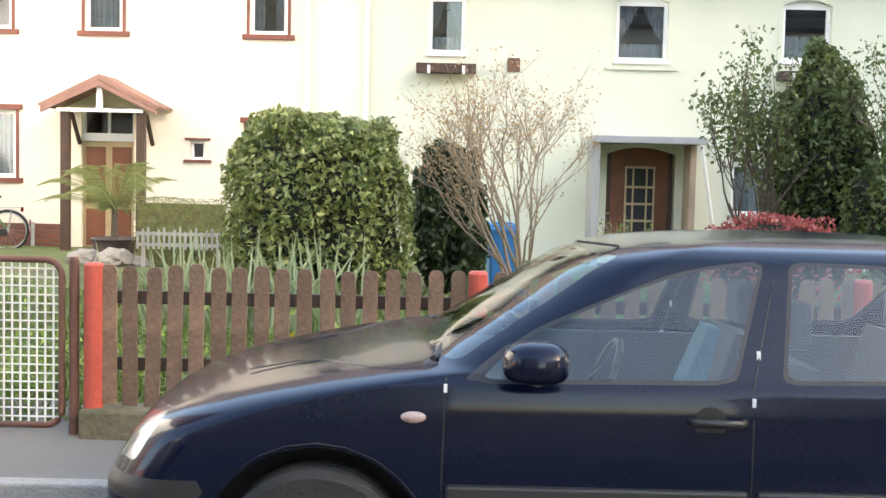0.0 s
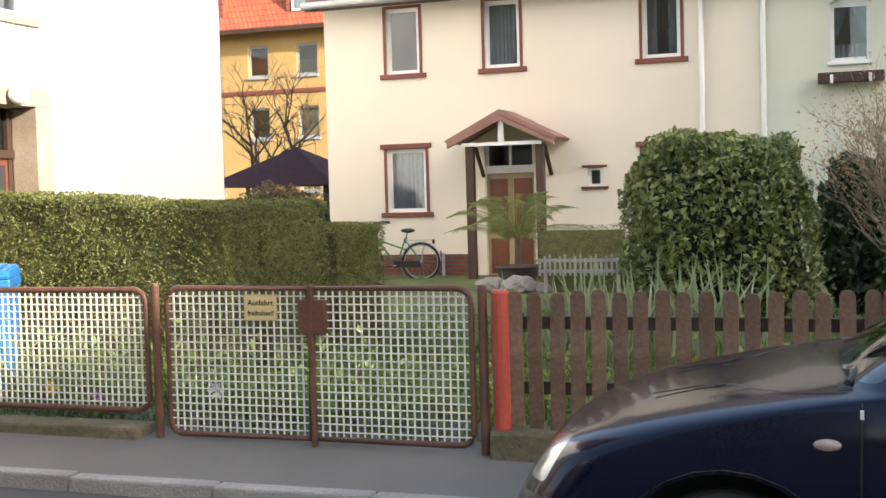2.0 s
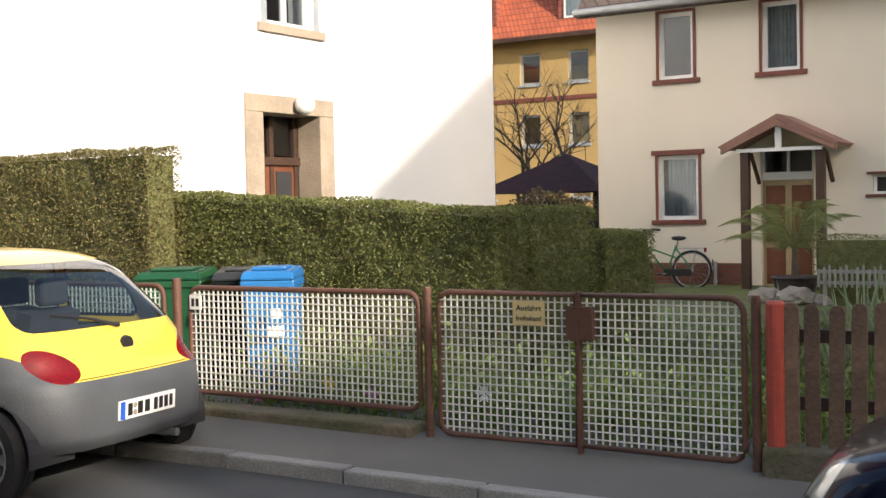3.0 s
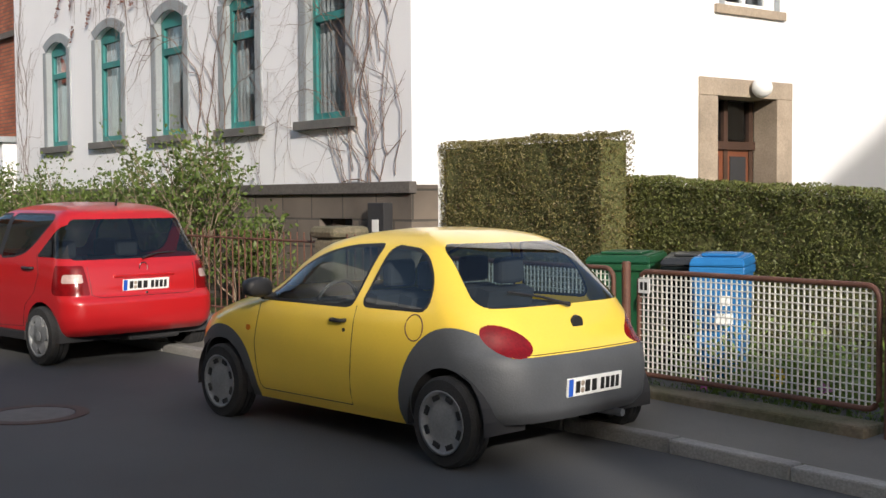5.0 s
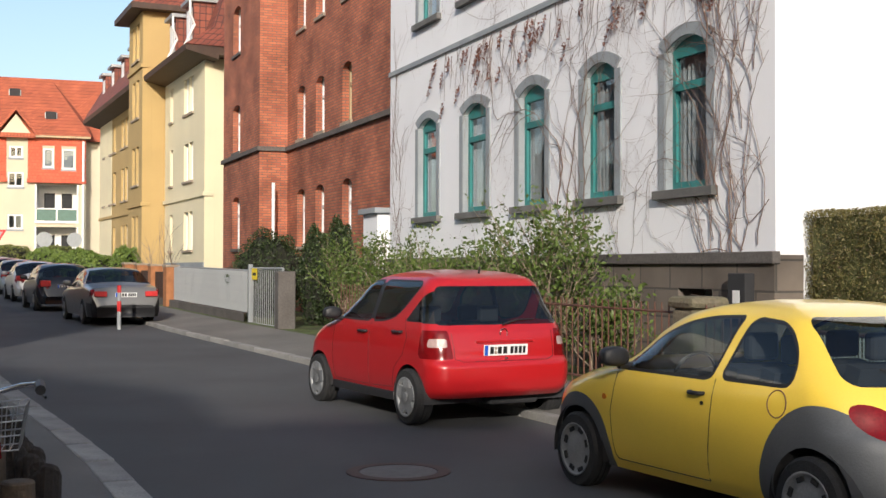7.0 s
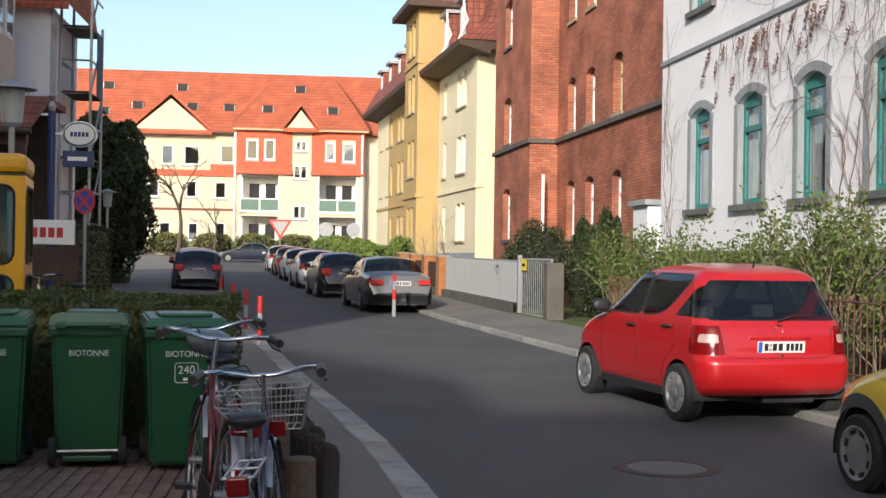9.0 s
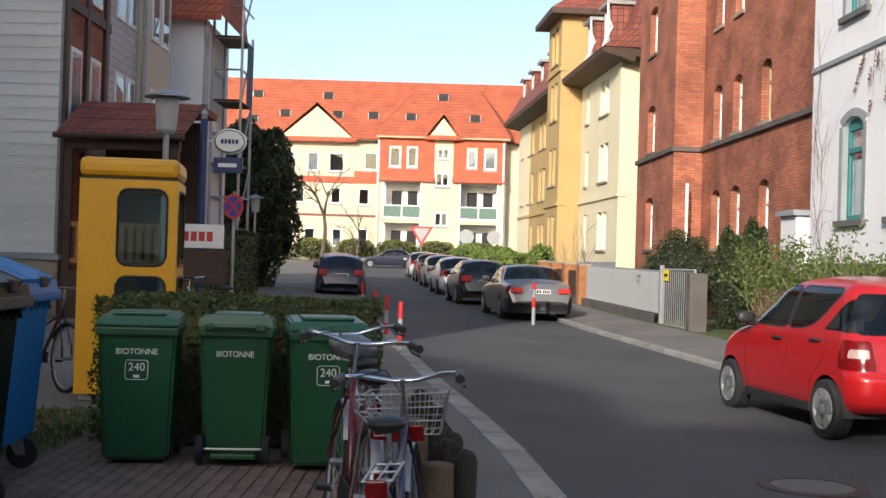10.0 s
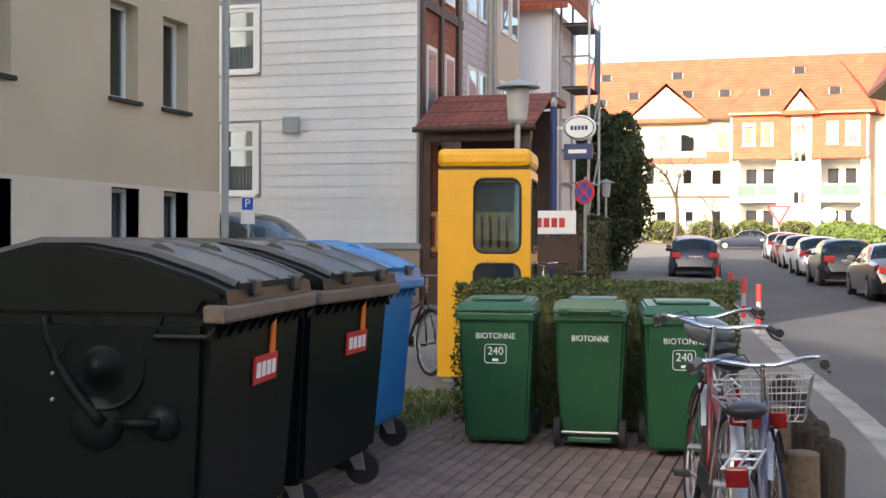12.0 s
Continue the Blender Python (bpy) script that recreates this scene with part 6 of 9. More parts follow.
for sd in (-1, 1):
    kg.seam([(1.244, 0.96), (1.235, 0.6), (1.26, 0.28), (1.3, 0.22), (2.27, 0.22), (2.274, 0.94)], sd, 0.003)
    kg.seam([(2.274, 0.94), (2.385, 1.36)], sd, 0.003)
    kg.seam([(2.3, 0.22), (2.85, 0.22), (3.0, 0.5), (3.2, 0.78), (3.26, 0.96)], sd, 0.003)
    kg.seam([(0.5, 0.882), (0.69, 0.918), (0.95, 0.952), (1.2, 0.975)], sd, 0.003)
    for a, z in ((2.274, 0.9), (2.3, 1.05), (1.243, 0.925)):
        part("hinge", box(a - 0.006, a + 0.006, sd * kg.skin(a, z) - 0.006, sd * kg.skin(a, z) + 0.006, z - 0.014, z + 0.014), "whitepaint", kg.ob)
    kg.mirror(1.545, 1.025, sd, None, 0.1)
    y = kg.skin(2.14, 0.83)
    bowl = lathe(bmesh.new(), [(0.055, -0.002), (0.05, 0.003), (0.0, 0.004)], 20, "y", (2.13, sd * y, 0.83))
    part("handle_bowl", bowl, "blackplastic", kg.ob)
    kg.handle(2.15, 0.835, sd, "blackplastic", 0.19)
    kg.handle(3.05, 0.85, sd, "blackplastic", 0.19)
    for a, b in ((1.25, 2.26), (2.29, 2.9)):
        y = kg.skin((a + b) / 2, 0.56)
        part("rub_strip", box(a, b, sd * y - 0.02, sd * y + 0.016, 0.52, 0.605, 0.012), "blackplastic", kg.ob)
    y = kg.skin(1.138, 0.828)
    rep_ = lathe(bmesh.new(), [(0.046, -0.004), (0.04, 0.008), (0.0, 0.01)] if sd > 0 else [(0.046, 0.004), (0.04, -0.008), (0.0, -0.01)], 20, "y", (1.138, sd * y, 0.0))
    for v in rep_.verts:
        v.co.z = 0.828 + v.co.z * 0.45
    part("side_repeater", rep_, "tailclear", kg.ob, smooth=True)
part("scuttle", box(1.16, 1.26, -0.7, 0.7, 0.93, 0.985, 0.02), "blackplastic", kg.ob)
for a, b in ((0.05, 0.6), (-0.35, 0.2)):
    kg.wiper([(1.2, a - 0.3, 0.995), (1.27, b - 0.35, 1.035)])
part("roof_aerial", tube(bmesh.new(), [(1.88, -0.36, 1.385), (1.72, -0.36, 1.4)], 0.005, 6), "blackplastic", kg.ob)
part("towel", prism(bmesh.new(), [(2.02, 0.8), (2.12, 0.8), (2.2, 1.12), (2.16, 1.13)], "y", -0.66, -0.5), mat("turquoise_cloth", (0.03, 0.13, 0.18), 0.9), kg.ob)


def far_car(kind, x, y, color, label, rot=7.0, plate=True):
    z = gz(x + 2) - 0.005
    sp = {
        "saloon": dict(top=[(0, 0.5), (0.05, 0.65), (0.5, 0.78), (1.3, 0.9), (1.6, 1.05), (2.1, 1.36), (2.7, 1.42), (3.2, 1.38), (3.7, 1.08), (3.85, 1.0), (4.6, 0.93), (4.7, 0.85), (4.74, 0.5)],
                       belt=[(0, 0.45), (0.4, 0.7), (1.4, 0.86), (3.5, 0.92), (4.6, 0.86), (4.74, 0.45)], wintop=[(0, 0.4), (1.5, 0.9), (2.15, 1.28), (2.8, 1.32), (3.2, 1.27), (3.6, 0.98), (4.74, 0.4)],
                       hw=[(0, 0.6), (0.15, 0.8), (0.6, 0.86), (4.2, 0.86), (4.65, 0.82), (4.74, 0.7)], axles=(0.85, 3.65), cabin=(1.6, 3.6), panes=[("side_front", 1.6, 2.5, "side"), ("side_rear", 2.6, 3.5, "side"), ("windscreen", 1.5, 2.05, "top"), ("backlight", 3.25, 3.75, "top")],
                       tests=[("tail_light", lambda x, y, z: x > 4.5 and y > 0.5 and 0.68 < z < 0.84), ("bumper", lambda x, y, z: z < 0.56 and (x > 4.2 or x < 0.5))]),
        "hatch": dict(top=[(0, 0.5), (0.05, 0.65), (0.4, 0.82), (1.0, 0.95), (1.6, 1.3), (2.0, 1.42), (2.6, 1.45), (3.2, 1.4), (3.55, 1.15), (3.75, 0.95), (3.85, 0.7), (3.9, 0.45)],
                      belt=[(0, 0.45), (0.4, 0.74), (1.2, 0.9), (3.3, 0.95), (3.9, 0.4)], wintop=[(0, 0.4), (1.1, 0.92), (1.7, 1.28), (2.5, 1.34), (3.0, 1.28), (3.3, 1.0), (3.9, 0.4)],
                      hw=[(0, 0.6), (0.15, 0.78), (0.5, 0.84), (3.3, 0.84), (3.8, 0.76), (3.9, 0.62)], axles=(0.75, 3.2), cabin=(1.2, 3.2), panes=[("side_front", 1.2, 2.0, "side"), ("side_rear", 2.1, 3.0, "side"), ("windscreen", 1.02, 1.6, "top"), ("backlight", 3.25, 3.68, "top")],
                      tests=[("tail_light", lambda x, y, z: x > 3.55 and y > 0.52 and 0.72 < z < 0.96), ("bumper", lambda x, y, z: z < 0.5 and (x > 3.5 or x < 0.3))]),
    }[kind]
    sp.update(arch=0.34, wr=0.3, ww=0.19, track=1.55, rim="five", rr=0.19, n=60, rows=12, glass="carglassdark", bumper_mat=M["blackplastic"] if kind == "saloon" else None)
    pt = car_paint(label.split(" ")[0] + "_car_paint", color, 0.3, 0.3)
    if sp["bumper_mat"] is None:
        sp["bumper_mat"] = pt
    c = Car("parked_car", pose(x, y, z, 0, 0, rot), label, sp, pt)
    for sd in (-1, 1):
        a, b, lo, hi = (4.64, 4.75, 0.7, 0.83) if kind == "saloon" else (3.7, 3.84, 0.74, 0.92)
        part("tail_lamp", box(a, b, min(sd * 0.46, sd * 0.76), max(sd * 0.46, sd * 0.76), lo, hi, 0.015), "signred", c.ob)
    c.mirror(1.75 if kind == "saloon" else 1.3, 1.0, -1)
    c.number_plate(sp["top"][-1][0] - (0.02 if kind == "saloon" else 0.06), 0.74, 6)
    return c


far_car("saloon", -34.6, 1.78, (0.2, 0.2, 0.195), "grey saloon car parked at the kerb")
far_car("hatch", -41.6, 0.75, (0.012, 0.012, 0.016), "black hatchback parked at the kerb")
far_car("hatch", -48.6, 0.1, (0.72, 0.72, 0.7), "white hatchback parked at the kerb", 6)
far_car("hatch", -55.5, -0.5, (0.3, 0.32, 0.33), "silver hatchback parked at the kerb", 6)
far_car("hatch", -62, -1.0, (0.25, 0.03, 0.03), "maroon hatchback parked at the kerb", 5)
far_car("hatch", -68.5, -1.6, (0.4, 0.41, 0.42), "silver estate parked at the kerb", 5)
far_car("hatch", -44.6, -4.0, (0.012, 0.015, 0.03), "black hatchback parked on the other side", 5)
far_car("hatch", -51.0, -4.7, (0.3, 0.02, 0.02), "red hatchback parked behind another car", 5)
far_car("saloon", -86, -6.5, (0.02, 0.025, 0.05), "blue saloon crossing the end of the street", 95)
far_car("hatch", -84, -14.6, (0.7, 0.7, 0.7), "white hatchback by the hedge", 12)



# ---- garden fences ----
def bent(x0, x1, z0, z1, r, corners, n=5):
    """A closed outline with rounded corners; corners name which are round."""
    pts = []
    for key, cx, cz, a0 in (("bl", x0, z0, 180), ("br", x1, z0, 270), ("tr", x1, z1, 0), ("tl", x0, z1, 90)):
        if key in corners:
            ccx, ccz = cx + (r if cx == x0 else -r), cz + (r if cz == z0 else -r)
            pts += [(ccx + r * math.cos(radians(a0 + 90 * k / n)), ccz + r * math.sin(radians(a0 + 90 * k / n))) for k in range(n + 1)]
        else:
            pts.append((cx, cz))
    return pts


def mesh_panel(name, x0, x1, z0, z1, y, corners, label, group):
    t = thing(name, pose(x0, y, z0), label, "fence panel", group)
    w, h = x1 - x0, z1 - z0
    part("frame", tube(bmesh.new(), [(p[0], 0, p[1]) for p in bent(0, w, 0, h, 0.09, corners)], 0.02, 8, closed=True), "rustpaint", t, smooth=True)
    nx, nz = round(w / 0.0475), round(h / 0.05)
    bm = bmesh.new()
    for k in range(1, nx):
        x = w * k / nx
        pts = [(x, 0.004 * (-1) ** (j + k), 0.02 + (h - 0.04) * j / nz) for j in range(nz + 1)]
        for a, b in zip(pts, pts[1:]):
            bx(bm, x - 0.0042, x + 0.0042, min(a[1], b[1]) - 0.002, max(a[1], b[1]) + 0.002, a[2], b[2])
    for k in range(1, nz):
        z = h * k / nz
        bx(bm, 0.015, w - 0.015, -0.0085, -0.003, z - 0.0042, z + 0.0042)
    wm = part("wire_mesh", bm, "meshpaint", t, "pale woven flat-wire mesh")
    wm["kind"] = "stuff"
    return t


FY = 6.65
mesh_panel("mesh_fence_panel", -6.44, -4.36, 0.34, 1.13, FY, ("br", "tr", "bl", "tl"), "rusty brown tube frame filled with pale wire mesh", "mesh panels")
mesh_panel("mesh_fence_panel", -8.9, -6.72, 0.36, 1.14, FY, ("br", "tr", "bl", "tl"), "rusty brown tube frame filled with pale wire mesh", "mesh panels")
gl = mesh_panel("mesh_gate", -4.2, -3.2, 0.2, 1.14, FY, ("tl", "bl"), "closed mesh gate leaf in a rusty brown tube frame", "gate leaves")
gr = mesh_panel("mesh_gate", -3.17, -2.14, 0.2, 1.14, FY, ("tr", "br"), "closed mesh gate leaf in a rusty brown tube frame", "gate leaves")
part("lock_box", box(-0.08, 0.1, -0.045, 0.03, 0.66, 0.87, 0.006), "rustpaint", gr, "rust-red sheet steel lock box")
part("latch", box(-0.01, 0.015, -0.05, 0.0, -0.05, 0.96, 0.004), "rustpaint", gr)
sg = part("sign", box(0.57, 0.8, -0.026, -0.018, 0.74, 0.9, 0.004), "signyellow", gl, "small cream enamel sign")
words("Ausfahrt", 0.052, "textblack", sg, pose(0.685, -0.027, 0.85))
words("freihalten!", 0.045, "textblack", sg, pose(0.685, -0.027, 0.785))
part("sign_rim", tube(bmesh.new(), [(0.57, -0.025, 0.74), (0.8, -0.025, 0.74), (0.8, -0.025, 0.9), (0.57, -0.025, 0.9)], 0.004, 5, closed=True), "tanwood", sg)
for x, ma, r, z0, z1, l in ((-4.29, "rustpaint", 0.028, 0.0, 1.17, "rusty brown steel gate post"), (-2.07, "rustpaint", 0.028, 0.0, 1.16, "rusty brown steel gate post"), (-6.58, "rustpaint", 0.035, 0.0, 1.2, "rusty brown steel fence post"),
                        (-1.96, "redpaint", 0.055, 0.1, 1.13, "faded red round steel post"), (0.2, "redpaint", 0.055, 0.1, 1.13, "faded red round steel post"), (2.36, "redpaint", 0.055, 0.1, 1.13, "faded red round steel post"), (4.5, "redpaint", 0.055, 0.1, 1.13, "faded red round steel post")):
    p = tagged(part("fence_post", lathe(bmesh.new(), [(r, z0), (r, z1 - 0.015), (r * 0.8, z1), (0, z1)], 16), ma, m=pose(x, FY, 0)), l, "post", "fence posts")
np_ = thing("number_sign", pose(-6.36, FY - 0.03, 1.02), "small white enamel house number sign", "sign")
part("sign_plate", box(-0.06, 0.06, -0.004, 0.004, -0.055, 0.055, 0.003), "plate", np_)
for x in (-0.025, 0.02):
    part("bar", box(x - 0.014, x + 0.014, -0.006, -0.004, -0.03, 0.03), "textblack", np_)
for x0, x1, h, ma in ((-9.0, -4.4, 0.24, "wallstone"), (-2.02, 6, 0.31, "wallstone")):
    tagged(part("garden_wall", box(x0, x1, FY - 0.1, FY + 0.16, -0.1, h, 0.02), ma), "low mossy concrete garden wall", "wall", kind="structure")
pf = thing("picket_fence", pose(0, FY, 0), "weathered brown wooden picket fence", "fence")
for z in (0.52, 0.9):
    part("rail", box(-1.9, 6, 0.012, 0.05, z, z + 0.075, 0.006), "darkwood", pf)
bm = bmesh.new()
prism(bm, [(-0.042, 0), (0.042, 0), (0.042, 0.755), (0.034, 0.78), (0.018, 0.792), (-0.018, 0.792), (-0.034, 0.78), (-0.042, 0.755)], "y", -0.012, 0.011)
bmesh.ops.bevel(bm, geom=[e for e in bm.edges if abs(e.verts[0].co.y - e.verts[1].co.y) < 1e-5], offset=0.003, segments=1, affect="EDGES")
first = part("picket", bm, "wood", pf)
first.matrix_basis = pose(-1.87, 0, 0.33)
for k in range(1, 60):
    ob = new("picket", first.data)
    ob.parent = pf
    ob.matrix_basis = pose(-1.87 + 0.1223 * k + random.uniform(-0.006, 0.006), random.uniform(-0.003, 0.003), 0.33 + random.uniform(-0.012, 0.012), random.uniform(-0.6, 0.6), random.uniform(-0.9, 0.9), 0)
# iron railing by the white house, then a grey rail fence and brick piers
ir = thing("iron_railing", pose(0, 0, 0), "old thin iron garden railing", "fence")
x = -10.2
me = None
while x > -21:
    y = far_kerb(x) + 1.45
    if me is None:
        o = part("bar", tube(bmesh.new(), [(0, 0, 0.1), (0, 0, 1.25)], 0.009, 6), "rustpaint", ir)
        me = o.data
    else:
        o = new("bar", me)
        o.parent = ir
    o.matrix_basis = pose(x, y, gz(x))
    x -= 0.13
for z in (0.3, 1.15):
    part("rail", tube(bmesh.new(), [(q, far_kerb(q) + 1.45, gz(q) + z) for q in np.arange(-10.2, -21, -1.0)], 0.014, 6), "rustpaint", ir)
pl = thing("gate_pillar", pose(-11.0, far_kerb(-11) + 1.55, gz(-11)), "weathered sandstone gate pillar", "pillar")
part("shaft", box(-0.22, 0.22, -0.2, 0.2, 0, 1.2, 0.05), "wallstone", pl)
part("cap", box(-0.26, 0.26, -0.24, 0.24, 1.2, 1.33, 0.06), "wallstone", pl)
gf_ = thing("rail_fence", pose(0, 0, 0), "grey painted metal rail fence on a low wall", "fence")


def off(x):
    return far_kerb(x) + 2.15


xs_ = np.arange(-29.0, -37.4, -0.115)
me = None
for x in xs_:
    if me is None:
        o = part("slat", box(-0.032, 0.032, -0.012, 0.012, 0.36, 1.36, 0.004), "greypaint", gf_)
        me = o.data
    else:
        o = new("slat", me)
        o.parent = gf_
    o.matrix_basis = pose(x, off(x), gz(x))
for z in (0.5, 1.25, 1.38):
    part("rail", tube(bmesh.new(), [(x, off(x) + 0.03, gz(x) + z) for x in np.arange(-28.9, -37.6, -1.0)], 0.025, 6), "greypaint", gf_)
v = []
for x in np.arange(-28.9, -47, -1.0):
    v += [(x, off(x) - 0.1, gz(x) - 0.1), (x, off(x) - 0.1, gz(x) + 0.34), (x, off(x) + 0.15, gz(x) + 0.34)]
tagged(raw("garden_wall", v, [f for i in range(len(v) // 3 - 1) for f in ((3 * i, 3 * i + 1, 3 * i + 4, 3 * i + 3), (3 * i + 1, 3 * i + 2, 3 * i + 5, 3 * i + 4))], "darkplinth"), "low stained garden wall", "wall", kind="structure")
gt = thing("steel_gate", pose(-27.3, off(-27.3) + 0.05, gz(-27.3), 0, 0, 8), "grey barred steel garden gate with a yellow sign", "gate")
part("frame", tube(bmesh.new(), [(-1.35, 0, 0.12), (0.9, 0, 0.12), (0.9, 0, 1.45), (-1.35, 0, 1.45)], 0.03, 8, closed=True), "greypaint", gt)
for k in range(15):
    part("bar", tube(bmesh.new(), [(-1.2 + 0.14 * k, 0, 0.12), (-1.2 + 0.14 * k, 0, 1.45)], 0.01, 6), "greypaint", gt)
part("post", box(-1.47, -1.37, -0.05, 0.05, 0, 1.55, 0.01), "greypaint", gt)
part("sign", box(-1.2, -0.8, -0.045, -0.035, 1.18, 1.45, 0.005), "signbright", gt, "bright yellow notice")
part("bar", box(-1.12, -0.88, -0.048, -0.045, 1.28, 1.35), "textblack", gt)
gp = thing("gate_pier", pose(-26.1, off(-26.1), gz(-26.1)), "weathered sandstone gate pier", "pillar")
part("shaft", box(-0.2, 0.2, -0.2, 0.2, 0, 1.4, 0.03), "darkplinth", gp)
for k, x in enumerate((-37.9, -40.4, -42.9, -45.4)):
    bp = thing("brick_pier", pose(x, off(x), gz(x), 0, 0, 8), "orange brick fence pier", "pillar", "brick piers")
    part("shaft", box(-0.2, 0.2, -0.2, 0.2, 0, 1.35, 0.01), mat("orange_brick_%d" % k, (0.45, 0.19, 0.08), 0.9, vary=0.3, scale=6, fine=30), bp)
    part("cap", box(-0.23, 0.23, -0.23, 0.23, 1.35, 1.42, 0.01), "sandstone", bp)
    if k < 3:
        wp = thing("fence_infill", pose(x - 1.25, off(x - 1.25), gz(x), 0, 0, 8), "dark board infill between brick piers", "fence panel", "fence infills")
        for q in range(8):
            part("board", box(-0.95 + 0.24 * q, -0.74 + 0.24 * q, -0.02, 0.02, 0.34, 1.2), "darkwood", wp)


# ---- planting ----
RNG = np.random.default_rng(7)


def leaves(name, pts, size, material, parent=None, aspect=0.55, up=0.3, spread=0.35):
    """One leaf, folded along its middle, at each point, turned at random."""
    pts = np.asarray(pts, float)
    n = len(pts)
    d = RNG.normal(size=(n, 3))
    d[:, 2] += up
    d /= np.linalg.norm(d, axis=1, keepdims=True)
    e = np.cross(d, RNG.normal(size=(n, 3)))
    e /= np.linalg.norm(e, axis=1, keepdims=True)
    f = np.cross(d, e)
    s = (size * (1 + spread * RNG.uniform(-1, 1, n)))[:, None]
    v = np.stack([pts - d * s * 0.5, pts + e * s * aspect * 0.5 + f * s * 0.12, pts + d * s * 0.5, pts - e * s * aspect * 0.5 + f * s * 0.12], 1).reshape(-1, 3)
    me = bpy.data.meshes.new(name)
    me.vertices.add(4 * n)
    me.vertices.foreach_set("co", v.ravel())
    idx = np.arange(4 * n).reshape(n, 4)
    tri = np.stack([idx[:, [0, 1, 2]], idx[:, [0, 2, 3]]], 1).reshape(-1)
    me.loops.add(len(tri))
    me.loops.foreach_set("vertex_index", tri)
    me.polygons.add(2 * n)
    me.polygons.foreach_set("loop_start", np.arange(0, 6 * n, 3))
    me.update(calc_edges=True)
    me.materials.append(material)
    ob = new(name, me)
    if parent is not None:
        ob.parent = parent
    ob["kind"] = "stuff"
    return ob


def rough(p, s=1.0):
    return noise.noise(Vector(p) * s)


L_hedge = leafmat("hedge_leaves", (0.135, 0.155, 0.038), (0.165, 0.18, 0.05))
L_hedge_brown = leafmat("hedge_brown_leaves", (0.11, 0.1, 0.03), (0.1, 0.06, 0.035))
L_dark = leafmat("dark_leaves", (0.02, 0.042, 0.014), (0.045, 0.075, 0.026), 0.4)
L_var = leafmat("variegated_leaves", (0.08, 0.125, 0.025), (0.32, 0.34, 0.13), 0.4)
L_light = leafmat("spring_leaves", (0.12, 0.19, 0.035), (0.2, 0.27, 0.06))
L_spring = leafmat("shrub_spring_leaves", (0.07, 0.115, 0.022), (0.14, 0.19, 0.042))
L_red = leafmat("red_leaves", (0.3, 0.05, 0.05), (0.42, 0.12, 0.1))
L_conifer = leafmat("conifer_needles", (0.028, 0.05, 0.016), (0.06, 0.085, 0.028))
L_olive = leafmat("olive_leaves", (0.05, 0.085, 0.022), (0.13, 0.16, 0.05))
L_grass = leafmat("grass_blades", (0.09, 0.16, 0.03), (0.17, 0.22, 0.06))
L_blade = leafmat("sword_leaves", (0.18, 0.24, 0.11), (0.36, 0.42, 0.26))
L_palm = leafmat("palm_leaves", (0.12, 0.16, 0.045), (0.24, 0.26, 0.1))


def hedge(name, x0, x1, y0, y1, z0, z1, label, material, per=3400, size=0.03, brown=0.25, rot=0.0, z1b=None, core="soil"):
    """A clipped hedge: a dark twiggy core with a shell of leaves, its faces a little uneven."""
    t = thing(name, pose((x0 + x1) / 2, (y0 + y1) / 2, z0, 0, 0, rot), label, "hedge")
    w, d, h = (x1 - x0) / 2, (y1 - y0) / 2, z1 - z0
    h2 = (z1b if z1b is not None else z1) - z0
    bm = box(-w + 0.07, w - 0.07, -d + 0.07, d - 0.07, 0, 1, 0.0)
    for v in bm.verts:
        if v.co.z > 0.5:
            v.co.z = (h if v.co.x < 0 else h2) - 0.08
    part("core", bm, mat("hedge_twigs", (0.16, 0.165, 0.06), 0.95, vary=0.4, fine=40, bump=0.8), t)
    pts = []
    for ax, area in (("y-", 2 * w * h), ("y+", 2 * w * h * 0.4), ("x-", 2 * d * h), ("x+", 2 * d * h), ("z", 4 * w * d)):
        n = int(area * per)
        u, q = RNG.uniform(-1, 1, n), RNG.uniform(0, 1, n)
        dep = np.abs(RNG.normal(0, 0.045, n))
        for a, b, c in zip(u, q, dep):
            ht = h + (h2 - h) * (a + 1) / 2
            if ax[0] == "y":
                p = [a * w, (-d + c) if ax == "y-" else d - c, b * ht]
            elif ax[0] == "x":
                ht = h if ax == "x-" else h2
                p = [(-w + c) if ax == "x-" else w - c, a * d, b * ht]
            else:
                p = [a * w, (b * 2 - 1) * d, ht - c]
            k = 0.07 * rough((p[0], p[1] * 1.3, p[2]), 2.2)
            p[2] += k * 0.7
            p[1] += k if ax == "y-" else 0
            pts.append(p)
    pts = np.array(pts)
    sel = RNG.uniform(0, 1, len(pts)) < brown * (1.6 - pts[:, 2] / max(h, 0.1))
    leaves("leaf", pts[~sel], size, material, t)
    leaves("leaf", pts[sel], size * 0.9, L_hedge_brown, t)
    return t


